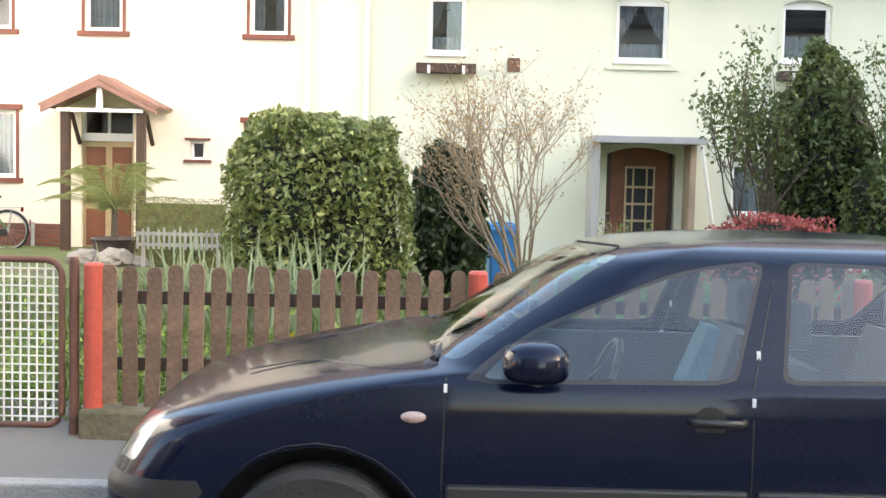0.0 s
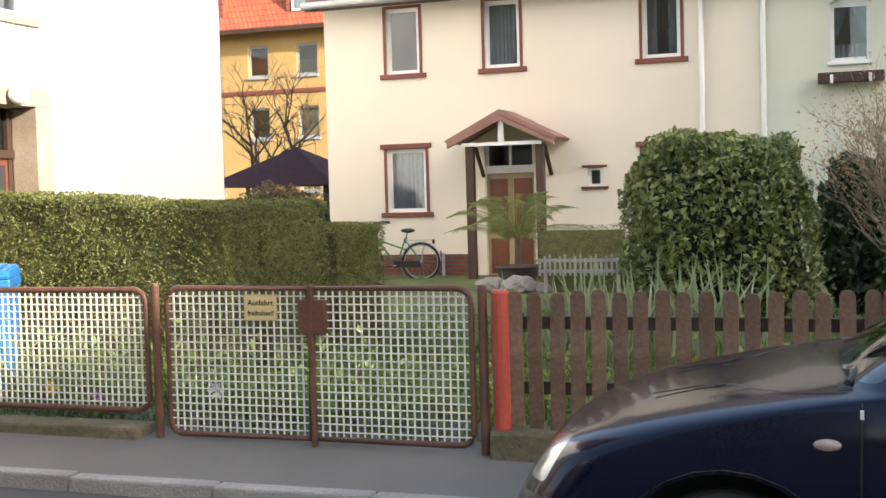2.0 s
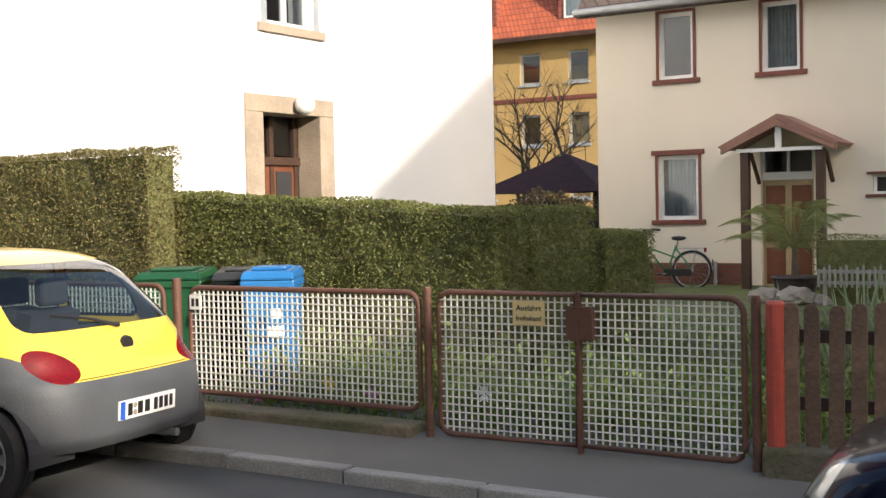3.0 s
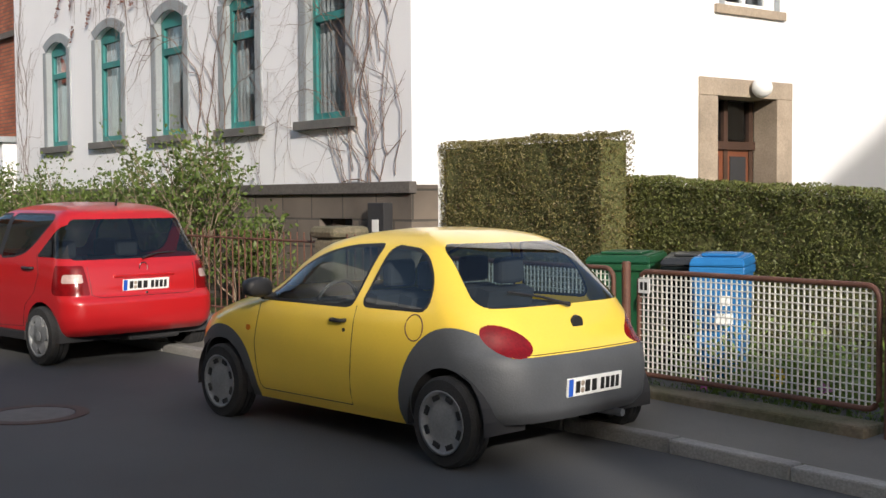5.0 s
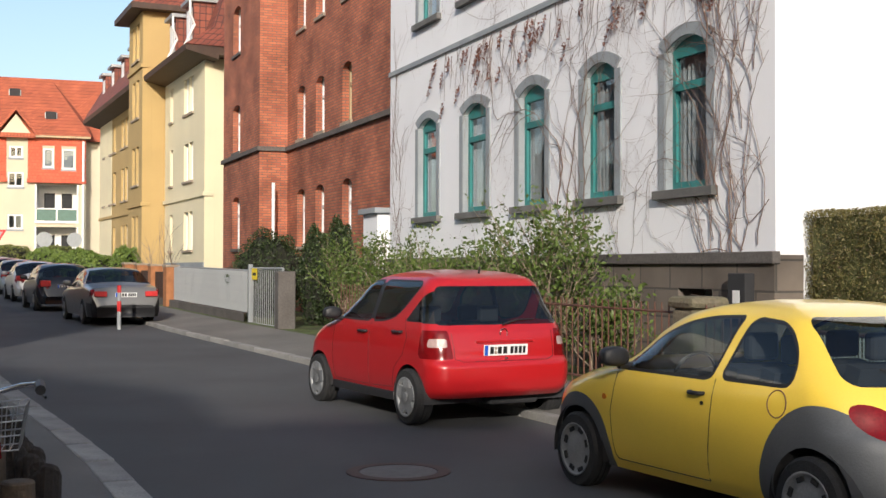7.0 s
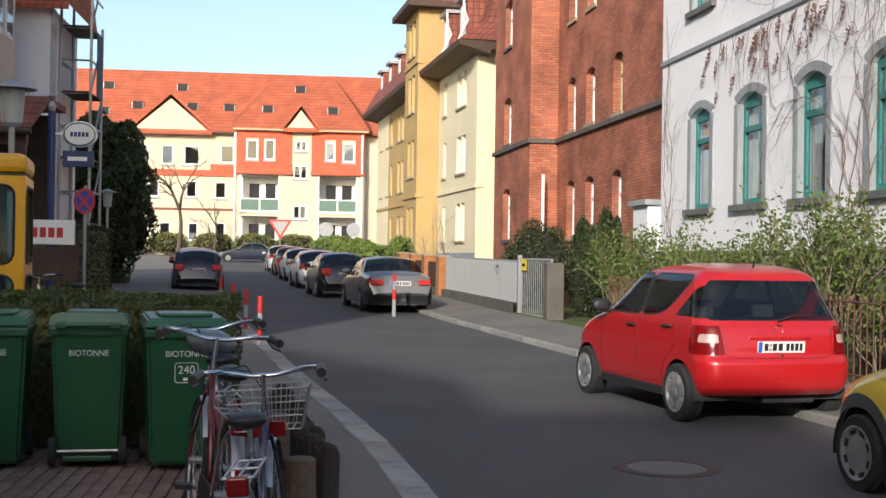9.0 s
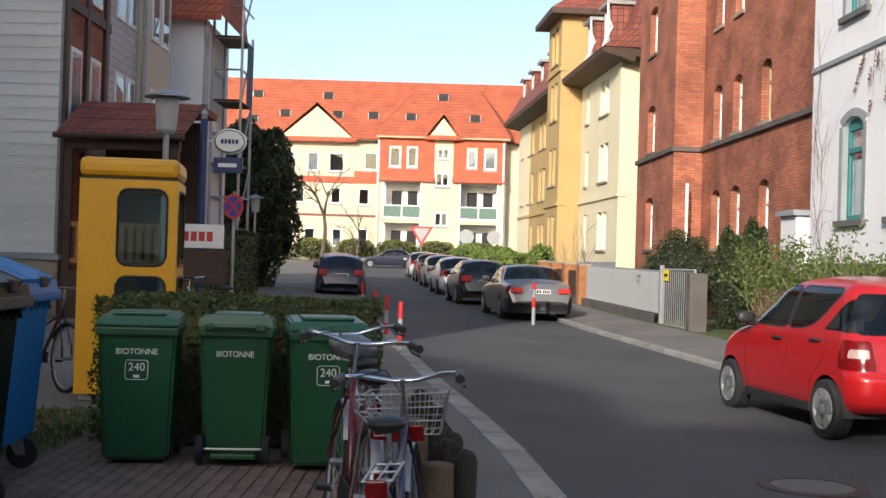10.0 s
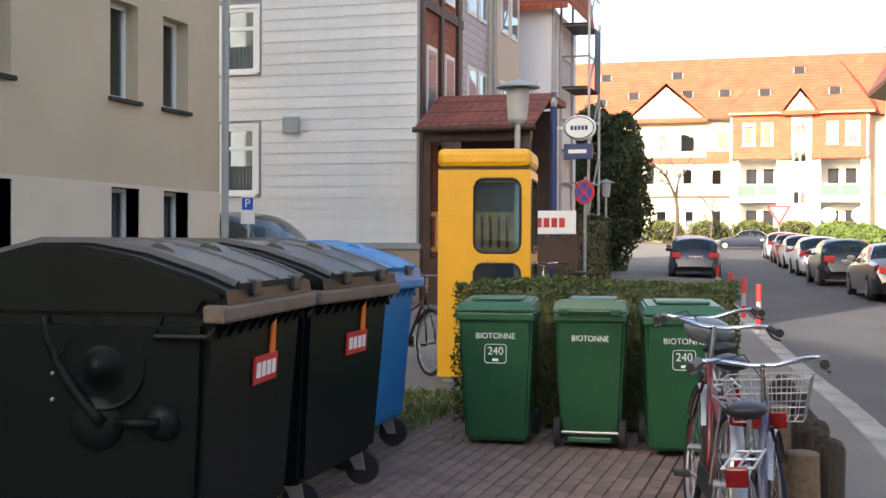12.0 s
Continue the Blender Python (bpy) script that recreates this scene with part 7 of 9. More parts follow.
def bush(name, x, y, z, rx, ry, h, label, material, n, size, sq=0.6, core=True, lump=0.16, cat="bush", stems=True):
    """A dense shrub with an uneven leafy outline."""
    t = thing(name, pose(x, y, z), label, cat)
    if core:
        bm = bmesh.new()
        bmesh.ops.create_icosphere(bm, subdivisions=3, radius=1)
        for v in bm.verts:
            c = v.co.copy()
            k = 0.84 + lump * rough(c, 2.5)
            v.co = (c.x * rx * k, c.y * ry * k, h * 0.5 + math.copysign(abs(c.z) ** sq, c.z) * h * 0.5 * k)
        # near-black core: the shade deep among the leaves is put into its colour
        part("core", bm, mat("shrub_shade_core", (0.02, 0.022, 0.012), 0.95, vary=0.4, fine=30, bump=0.8), t)
    if stems:
        part("stem", tube(bmesh.new(), [(0, 0, -0.1), (0.02, 0, h * 0.5)], 0.06, 8, 0.03), "bark", t)
    pw = 1.6 / sq
    u = RNG.uniform(-1, 1, n)
    cap = RNG.uniform(0, 1, n) < 0.3
    rho = np.where(cap, np.sqrt(RNG.uniform(0, 1, n)), (1 - np.abs(u) ** pw) ** (1 / pw))
    u = np.where(cap, (1 - rho ** pw) ** (1 / pw), u)
    an = RNG.uniform(0, math.tau, n)
    c = np.stack([rho * np.cos(an), rho * np.sin(an), u], 1)
    r = 1 - np.abs(RNG.normal(0, 0.07, n))
    lumps = np.array([1 + lump * 1.2 * rough(q, 2.5) + 0.06 * rough(q, 9) for q in c])
    p = np.stack([c[:, 0] * rx * r * lumps, c[:, 1] * ry * r * lumps, h * 0.5 + c[:, 2] * h * 0.5 * r * lumps], 1)
    leaves("leaf", p, size, material, t)
    return t


def branches(bm, p, d, length, r, depth, spread, up, tips, seg=5, kids=3):
    n = 4
    pts = [p]
    for k in range(n):
        d = (d + Vector((random.gauss(0, 0.12), random.gauss(0, 0.12), random.gauss(0, 0.08) + up))).normalized()
        pts.append(pts[-1] + d * length / n)
    tube(bm, pts, r, seg, r * 0.55)
    if depth == 0:
        tips += pts[1:]
        return
    for k in range(kids):
        q = pts[random.randint(2, n)]
        e = (d + Vector((random.gauss(0, spread), random.gauss(0, spread), random.gauss(0.1, spread * 0.5)))).normalized()
        branches(bm, q, e, length * random.uniform(0.55, 0.8), r * 0.55, depth - 1, spread, up, tips, max(3, seg - 1), kids)


def bare_tree(name, x, y, z, h, label, r=0.12, stems=1, depth=4, spread=0.55, up=0.05, kids=3, material="bark", buds=None, bud_size=0.03, seed=1, cat="tree", n_leaf=0):
    random.seed(seed)
    t = thing(name, pose(x, y, z), label, cat)
    tips = []
    for k in range(stems):
        bm = bmesh.new()
        d = Vector((random.gauss(0, 0.22), random.gauss(0, 0.18), 1)).normalized() if stems > 1 else Vector((0.03, 0, 1))
        branches(bm, Vector((random.gauss(0, 0.08) if stems > 1 else 0, random.gauss(0, 0.08) if stems > 1 else 0, -0.1)), d, h * 0.42, r, depth, spread, up, tips, 7, kids)
        part("trunk" if k == 0 else "stem", bm, material, t)
    if buds is not None:
        pts = np.array([tuple(q) for q in tips])
        k = n_leaf or min(len(pts), 4000)
        pts = pts[RNG.integers(0, len(pts), k)] + RNG.normal(0, 0.03 if not n_leaf else 0.09, (k, 3))
        leaves("leaf", pts, bud_size, buds, t)
    return t


G0 = 0.13
hedge("clipped_hedge", -9.4, -5.0, 8.87, 9.6, G0, 1.95, "clipped green hedge along the driveway", L_hedge, z1b=1.68)
hedge("clipped_hedge", -5.8, -5.03, 9.62, 11.0, G0, 1.68, "clipped hedge in shade beside the driveway", L_hedge, brown=0.15)
hedge("low_hedge", -5.9, -5.05, 11.3, 12.6, G0, 1.4, "low square clipped hedge", L_hedge, brown=0.15)
hedge("block_hedge", -11.36, -8.62, 8.35, 8.85, G0, 2.36, "tall square block of brownish clipped hedge", leafmat("brownish_hedge_leaves", (0.16, 0.15, 0.045), (0.23, 0.19, 0.075)), brown=0.35, per=3000)
hedge("low_hedge", -4.6, -3.2, 17.5, 17.9, G0, 1.17, "thin sparse privet hedge before the door", L_hedge, brown=0.3, per=800)
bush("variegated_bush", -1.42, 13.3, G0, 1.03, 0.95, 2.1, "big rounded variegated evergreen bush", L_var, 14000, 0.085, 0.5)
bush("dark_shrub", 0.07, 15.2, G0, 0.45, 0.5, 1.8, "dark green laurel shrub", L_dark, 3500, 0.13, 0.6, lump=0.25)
bare_tree("bare_shrub", 0.95, 13.5, G0, 2.95, "spreading shrub with pale stems and tan buds", 0.026, 7, 4, 0.42, 0.05, 3, "twig", leafmat("tan_buds", (0.34, 0.22, 0.12), (0.42, 0.3, 0.16)), 0.04, 5, "shrub", 2600)
bare_tree("bare_shrub", 2.35, 15.5, G0, 1.5, "thin young shrub with few leaves", 0.015, 4, 2, 0.4, 0.08, 3, "twig", L_light, 0.06, 9, "shrub")
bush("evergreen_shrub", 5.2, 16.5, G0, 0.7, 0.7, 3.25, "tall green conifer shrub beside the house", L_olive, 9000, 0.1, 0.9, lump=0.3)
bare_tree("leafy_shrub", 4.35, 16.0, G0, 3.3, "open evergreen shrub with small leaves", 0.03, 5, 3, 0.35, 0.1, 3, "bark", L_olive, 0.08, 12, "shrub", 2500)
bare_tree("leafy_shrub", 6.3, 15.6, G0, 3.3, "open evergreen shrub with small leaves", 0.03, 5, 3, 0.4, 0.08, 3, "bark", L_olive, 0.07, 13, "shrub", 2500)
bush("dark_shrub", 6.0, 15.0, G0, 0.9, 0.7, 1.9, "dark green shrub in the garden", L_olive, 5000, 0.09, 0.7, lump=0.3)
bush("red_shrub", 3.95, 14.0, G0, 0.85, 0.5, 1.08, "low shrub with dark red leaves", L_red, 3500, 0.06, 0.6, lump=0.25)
bare_tree("bare_tree", -15.2, 29.5, 0, 6.6, "leafless tree behind the houses", 0.1, 2, 5, 0.62, 0.02, 3, "bark", None, 0.02, 21)
bush("hedge_clump", -9.3, 18.5, G0, 0.7, 0.7, 1.75, "brown-green hedge clump at the house corner", L_hedge_brown, 3500, 0.06, 0.6, lump=0.25)
bush("hedge_clump", -11.6, 23, G0, 1.4, 0.7, 1.7, "brown-green shrub behind the houses", L_hedge_brown, 3000, 0.07, 0.6, lump=0.25)

# palm in a pot, stones, sword-leaved clump
pm = thing("potted_palm", pose(-5.05, 18.2, G0) @ Matrix.Scale(1.12, 4), "feathery palm in a dark round pot", "palm")
part("pot", lathe(bmesh.new(), [(0.22, 0), (0.3, 0.3), (0.33, 0.34), (0.3, 0.36), (0.27, 0.33)], 20), "pot", pm)
part("trunk", tube(bmesh.new(), [(0, 0, 0.2), (0, 0, 0.75)], 0.06, 8, 0.04), "bark", pm)
random.seed(3)
for k in range(18):
    a, el = k * 2.4 + random.uniform(-0.3, 0.3), random.uniform(0.55, 1.35)
    L = random.uniform(1.1, 1.7)
    pts = []
    for i in range(9):
        s = L * i / 8
        pts.append(Vector((math.cos(a) * s * math.cos(el), math.sin(a) * s * math.cos(el), 0.72 + s * math.sin(el) - 0.36 * s * s)))
    bm = bmesh.new()
    tube(bm, pts, 0.009, 4, 0.003)
    side = Vector((-math.sin(a), math.cos(a), 0))
    for i in range(2, 33):
        f = i / 4
        j = min(int(f), 7)
        p = pts[j].lerp(pts[j + 1], f - j)
        for sg in (-1, 1):
            tip = p + side * sg * 0.17 + (pts[8] - pts[6]).normalized() * 0.16 - Vector((0, 0, 0.05))
            v = [bm.verts.new(p), bm.verts.new(p.lerp(tip, 0.5) + Vector((0, 0, 0.006))), bm.verts.new(tip), bm.verts.new(p.lerp(tip, 0.5) - Vector((0, 0, 0.006)))]
            bm.faces.new(v)
    part("frond", bm, L_palm, pm)
for x, y, s in ((-5.35, 17.65, 0.26), (-4.86, 17.5, 0.29), (-4.5, 17.6, 0.18)):
    bm = bmesh.new()
    bmesh.ops.create_icosphere(bm, subdivisions=3, radius=s)
    for v in bm.verts:
        v.co = v.co * (1 + 0.25 * rough(v.co, 5 + s * 9))
        v.co.z *= 0.6
    tagged(part("garden_stone", bm, "stone", m=pose(x, y, G0 + s * 0.4)), "rough grey-brown garden stone", "stone", "garden stones")


lf = thing("lattice_fence", pose(-4.5, 17.35, G0), "low white slatted garden fence before the hedge", "fence")
for z in (0.34, 0.5):
    part("rail", box(0, 1.3, -0.012, 0.012, z, z + 0.05, 0.004), "palekerb", lf)
for k in range(17):
    part("slat", box(0.01 + 0.078 * k, 0.045 + 0.078 * k, -0.03, -0.014, 0.3, 0.56 + 0.03 * (k % 3), 0.004), "palekerb", lf)
for x in (0.1, 1.2):
    part("post", box(x - 0.025, x + 0.025, 0.014, 0.06, 0, 0.55, 0.004), "palekerb", lf)


def swords(x, y, n, L, label, name="yucca_clump", w=0.035):
    t = thing(name, pose(x, y, G0), label, "plant")
    for k in range(n):
        a, lean = random.uniform(0, math.tau), random.uniform(0.05, 0.75)
        l = L * random.uniform(0.6, 1.1)
        d = Vector((math.cos(a) * math.sin(lean), math.sin(a) * math.sin(lean), math.cos(lean)))
        b = Vector((random.gauss(0, 0.16), random.gauss(0, 0.14), 0))
        s = d.cross(Vector((0.3, 1, 0.2))).normalized() * w / 2
        bm = bmesh.new()
        m1 = b + d * l * 0.5
        v = [bm.verts.new(q) for q in (b - s, b + s, m1 + s, m1 - s, b + d * l - Vector((0, 0, 0.1 * l * lean)), m1 + d.cross(s).normalized() * 0.01)]
        bm.faces.new((v[0], v[1], v[5]))
        bm.faces.new((v[1], v[2], v[5]))
        bm.faces.new((v[3], v[0], v[5]))
        bm.faces.new((v[2], v[4], v[5]))
        bm.faces.new((v[4], v[3], v[5]))
        part("leaf", bm, L_blade, t)


for x, y in ((-2.55, 11.2), (-2.0, 11.0), (-1.5, 11.2), (-1.05, 11.3)):
    swords(x, y, 26, 1.02, "clump of upright grey-green sword leaves")
for x, y in ((-1.2, 7.3), (-0.6, 7.4), (-0.2, 7.25), (0.5, 7.4), (1.0, 7.3)):
    swords(x, y, 16, 0.5, "clump of narrow bulb leaves at the fence", "bulb_clump", 0.02)
# lawn blades and low border plants
n = 26000
gx, gy = RNG.uniform(-6.8, 4.5, n), 6.8 + 9 * RNG.beta(1, 2.2, n)
leaves("grass", np.stack([gx, gy, np.full(n, 0.18)], 1), 0.12, L_grass, None, 0.1, 2.2, 0.5)
bpy.data.objects["grass"]["label"] = "uneven green grass and low weeds"
n = 9000
cl = RNG.uniform(-6.6, 4, 60)
k = RNG.integers(0, 60, n)
leaves("ground_cover", np.stack([cl[k] + RNG.normal(0, 0.22, n), 6.95 + np.abs(RNG.normal(0.3, 0.6, n)), 0.15 + np.abs(RNG.normal(0, 0.22, n))], 1), 0.07, L_light, None, 0.5, 0.8)
for cx, cy, cz, col, nm in ((-5.35, 6.95, 0.42, (0.75, 0.55, 0.03), "yellow"), (-3.98, 6.85, 0.45, (0.75, 0.75, 0.72), "white"), (-0.95, 7.3, 0.62, (0.75, 0.6, 0.03), "yellow"), (-0.1, 7.3, 0.52, (0.75, 0.72, 0.5), "pale"), (-6.0, 6.9, 0.3, (0.5, 0.12, 0.35), "pink"), (-5.0, 7.0, 0.36, (0.5, 0.2, 0.4), "pink")):
    fl = thing("flower", pose(cx, cy, G0), nm + " spring flower on a thin stalk", "flower", "spring flowers")
    part("stalk", tube(bmesh.new(), [(0, 0, 0), (0.01, 0, cz - G0)], 0.005, 5), L_grass, fl)
    bm = bmesh.new()
    for q in range(6):
        a = q * math.tau / 6
        v = [bm.verts.new(p) for p in ((0, 0, 0), (0.04 * math.cos(a - 0.4), -0.02, 0.04 * math.sin(a - 0.4)), (0.07 * math.cos(a), -0.03, 0.07 * math.sin(a)), (0.04 * math.cos(a + 0.4), -0.02, 0.04 * math.sin(a + 0.4)))]
        bm.faces.new(v)
    part("petal", bm, mat("petal_" + nm, col, 0.6, vary=0.1), fl, m=pose(0.01, 0, cz - G0))

# shrubs and climbers before the white house
random.seed(8)
RNG = np.random.default_rng(11)
for k, (s, h) in enumerate(((2.0, 1.6), (3.0, 2.7), (3.6, 3.2), (4.6, 2.3), (5.6, 2.6), (6.8, 2.2), (8.0, 2.5), (9.3, 2.1), (10.6, 2.5), (11.8, 1.9), (13.2, 2.4))):
    p = PC + D * s + Vector((0, -1.0 - 0.25 * (k % 2), 0))
    bare_tree("spring_shrub", p.x, p.y, gz(p.x) + 0.1, h, "loose shrub with fresh light green leaves", 0.018, 8, 2, 0.4, 0.08, 3, "twig", L_spring, 0.075, 30 + k, "shrub", 1500)
bm = bmesh.new()
random.seed(4)


def creep(bm, u, z, a, length, r, depth, drift):
    pts = [(u, -0.02, z)]
    n = max(3, int(length / 0.16))
    for k in range(n):
        a += random.gauss(drift * 0.1, 0.2)
        u += math.cos(a) * 0.16
        z += math.sin(a) * 0.16
        if u > 13.2 or u < 0.05 or z > 10.3 or z < 0.3:
            break
        pts.append((u, -0.025 - 0.02 * random.random(), z))
        if depth and random.random() < 0.24:
            creep(bm, u, z, a + random.choice((-1, 1)) * random.uniform(0.3, 1.1), length * random.uniform(0.3, 0.6), r * 0.6, depth - 1, drift)
    if len(pts) > 2:
        tube(bm, pts, r, 4, r * 0.4)


for u, z, a, l, r, dr in ((12.35, 0.4, 1.57, 6, 0.05, 0), (12.2, 0.5, 1.58, 5, 0.036, 0.0), (12.5, 0.6, 1.5, 6, 0.034, 0.0), (11.9, 2.3, 2.9, 2.2, 0.012, -0.3), (12.4, 6.3, 3.0, 8, 0.014, 0.02), (10.8, 6.0, 3.1, 9, 0.012, 0.0), (6.0, 6.1, 3.4, 6, 0.01, 0.02), (12.3, 5.6, 2.8, 4, 0.012, 0.05), (0.4, 1.9, 1.5, 4, 0.012, 0), (0.9, 2.0, 1.7, 3, 0.01, 0)):
    creep(bm, u, z, a, l, r * 0.38, 3, dr)
for k in range(24):
    creep(bm, random.uniform(11.9, 12.95), random.uniform(1.9, 5.0), random.uniform(1.3, 1.8), random.uniform(1.5, 4), 0.0065, 3, 0)
for k in range(14):
    creep(bm, random.uniform(0.1, 0.9), random.uniform(1.9, 5.0), random.uniform(1.2, 1.9), random.uniform(1.0, 2.5), 0.005, 2, 0)
for k in range(48):
    u = random.uniform(3, 12.5)
    creep(bm, u, 5.9 - random.random() * 0.3, -1.2 - random.random() * 0.9, random.uniform(0.6, 1.2), 0.0055, 2, 0)
vn = tagged(part("climbing_vine", bm, "vine", m=FW), "leafless brown climbing vine spreading over the wall", "climber")
clumps = [(random.uniform(2.5, 12.4), 5.75 - 0.9 * random.random() ** 2) for _ in range(46)]
cl = np.array([tuple(FW @ Vector((cu - 0.15 * q + random.gauss(0, 0.04), -0.06, cz - 0.3 * q))) for cu, cz in clumps for q in (random.random() for _ in range(34))])
leaves("leaf", cl, 0.05, leafmat("dry_vine_leaves", (0.16, 0.06, 0.045), (0.25, 0.12, 0.08)), None).name = "dry_leaves"
bpy.data.objects["dry_leaves"]["label"] = "dry reddish leaves on the vine"
bm = bmesh.new()
for k in range(3):
    creep(bm, 3.0 + 0.6 * k, 6.6, -1.3 - 0.2 * k, 1.6, 0.008, 2, 0)
tagged(part("climbing_vine", bm, "vine", m=FS), "thin bare vine hanging on the gable wall", "climber")
for x, y, h, r in ((-27.0, 6.4, 2.3, 0.4), (-30.6, 6.0, 2.3, 0.95), (-25.3, 6.5, 2.45, 0.4)):
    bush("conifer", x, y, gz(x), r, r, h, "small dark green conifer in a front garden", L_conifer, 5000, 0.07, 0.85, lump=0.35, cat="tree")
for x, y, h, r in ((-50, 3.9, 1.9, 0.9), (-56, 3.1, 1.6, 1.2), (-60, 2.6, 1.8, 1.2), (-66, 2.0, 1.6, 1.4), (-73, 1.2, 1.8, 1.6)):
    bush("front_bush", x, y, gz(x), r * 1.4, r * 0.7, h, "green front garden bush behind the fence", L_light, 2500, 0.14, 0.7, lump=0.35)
bare_tree("bare_shrub", -44.5, 4.9, gz(-44), 3.6, "leafless shrub against the wall", 0.03, 5, 2, 0.35, 0.05, 3, "twig", None, 0.02, 44, "shrub")
for y in (-14.5, -11, -7.5, -4.2, -1, 2.3):
    bush("far_hedge_bush", -95.5, y, gz(-95) + 0.3, 1.2, 1.6, 1.6, "green hedge before the apartment building", L_hedge, 1500, 0.18, 0.7, lump=0.3)
bare_tree("bare_tree", -88, -9.4, gz(-88) + 0.2, 8.5, "leafless street tree before the long building", 0.2, 1, 4, 0.6, 0.03, 3, "bark", None, 0.02, 51)
bare_tree("bare_tree", -91, -7.0, gz(-88) + 0.2, 5.5, "small leafless street tree", 0.1, 1, 3, 0.55, 0.05, 3, "bark", None, 0.02, 52)


# ---- bins ----
def wheelie_bin(m, body, lid, label, text=(), back=False):
    """A two-wheeled bin, front to local -y: body > text, lid, rim, wheels."""
    t = thing("wheelie_bin", m, label, "bin", "wheelie bins")
    bm = bmesh.new()
    lo = [bm.verts.new(p) for p in ((-0.235, -0.25, 0.02), (0.235, -0.25, 0.02), (0.235, 0.22, 0.02), (-0.235, 0.22, 0.02))]
    hi = [bm.verts.new(p) for p in ((-0.28, -0.34, 0.96), (0.28, -0.34, 0.96), (0.28, 0.33, 0.96), (-0.28, 0.33, 0.96))]
    bm.faces.new(lo[::-1])
    bm.faces.new(hi)
    for i in range(4):
        bm.faces.new((lo[i], lo[(i + 1) % 4], hi[(i + 1) % 4], hi[i]))
    bmesh.ops.bevel(bm, geom=bm.edges[:], offset=0.025, segments=3, affect="EDGES")
    b = part("body", bm, body, t)
    part("rim", box(-0.295, 0.295, -0.365, 0.35, 0.9, 0.965, 0.015), body, t)
    bm = bmesh.new()
    v = [(-0.3, -0.39, 0.97), (0.3, -0.39, 0.97), (0.3, 0.37, 0.97), (-0.3, 0.37, 0.97), (-0.27, -0.33, 1.035), (0.27, -0.33, 1.035), (0.27, 0.34, 1.055), (-0.27, 0.34, 1.055)]
    vs = [bm.verts.new(p) for p in v]
    for f in ((3, 2, 1, 0), (4, 5, 6, 7), (0, 1, 5, 4), (1, 2, 6, 5), (2, 3, 7, 6), (3, 0, 4, 7)):
        bm.faces.new([vs[i] for i in f])
    bmesh.ops.bevel(bm, geom=bm.edges[:], offset=0.015, segments=2, affect="EDGES")
    ld = part("lid", bm, lid, t)
    part("lid_panel", box(-0.19, 0.19, -0.24, 0.2, 1.04, 1.066, 0.012), lid, ld)
    part("hinge_bar", tube(bmesh.new(), [(-0.24, 0.4, 0.98), (0.24, 0.4, 0.98)], 0.018, 8), body, t)
    for x in (-0.2, 0.2):
        part("grip", box(x - 0.04, x + 0.04, 0.33, 0.42, 0.95, 1.0, 0.01), body, t)
    for x in (-0.26, 0.26):
        part("wheel", lathe(bmesh.new(), [(0.0, -0.03), (0.07, -0.03), (0.1, -0.025), (0.1, 0.025), (0.07, 0.03), (0, 0.03)], 24, "x", (x, 0.27, 0.1)), "rubber", t)
    part("axle", tube(bmesh.new(), [(-0.25, 0.27, 0.1), (0.25, 0.27, 0.1)], 0.012, 8), "steel", t)
    part("foot_plate", box(-0.18, 0.18, 0.2, 0.3, 0.03, 0.07, 0.01), body, t)
    s = -1 if not back else 1
    for txt, z, size in text:
        y = (-0.25 - (z / 0.94) * 0.09 - 0.006) if not back else (0.22 + (z / 0.94) * 0.11 + 0.006)
        words(txt, size, "textwhite", b, pose(0.0 if not back else 0.0, y, z, -5.5 if not back else 6.5) if not back else pose(0, y, z, 0, 0, 180) @ pose(0, 0, 0, -6.5))
        if txt == "240":
            fr = tube(bmesh.new(), [(p[0], 0, p[1]) for p in bent(-0.08, 0.08, -0.085, 0.05, 0.02, ("tl", "tr", "bl", "br"), 3)], 0.003, 5, closed=True)
            part("emblem_frame", fr, "textwhite", b, m=pose(0, y, z, -5.5))
            part("emblem", box(-0.022, 0.022, -0.002, 0.002, -0.072, -0.052), "textwhite", b, m=pose(0, y, z, -5.5))
    return t


YZ = 0.22
wheelie_bin(pose(-8.62, -2.2, YZ, 0, 0, 98) @ Matrix.Diagonal((0.97, 0.95, 1, 1)), "bingreen", "binlidgreen", "green plastic organic waste bin with white lettering", (("BIOTONNE", 0.79, 0.058), ("240", 0.68, 0.08)))
wheelie_bin(pose(-8.72, -1.52, YZ, 0, 0, 276) @ Matrix.Diagonal((0.9, 0.9, 1, 1)), "bingreen", "binlidgreen", "green plastic organic waste bin turned back to front", (("BIOTONNE", 0.78, 0.058),), True)
wheelie_bin(pose(-8.6, -0.87, YZ, 0, 0, 101) @ Matrix.Diagonal((0.97, 0.95, 1, 1)), "bingreen", "binlidgreen", "green plastic organic waste bin behind the bicycles", (("BIOTONNE", 0.79, 0.058), ("240", 0.68, 0.08)))
wheelie_bin(pose(-6.38, 7.55, 0.15, 0, 0, 30) @ Matrix.Diagonal((0.74, 0.78, 1.03, 1)), "binblue", "binblue", "blue plastic paper bin behind the mesh fence")
wheelie_bin(pose(-6.95, 7.9, 0.15, 0, 0, 38), "binblack", "binlid", "dark green bin with grey lid behind the fence")
wheelie_bin(pose(-7.65, 7.75, 0.15, 0, 0, 30), "bingreen", "bingreen", "green bin behind the mesh fence")
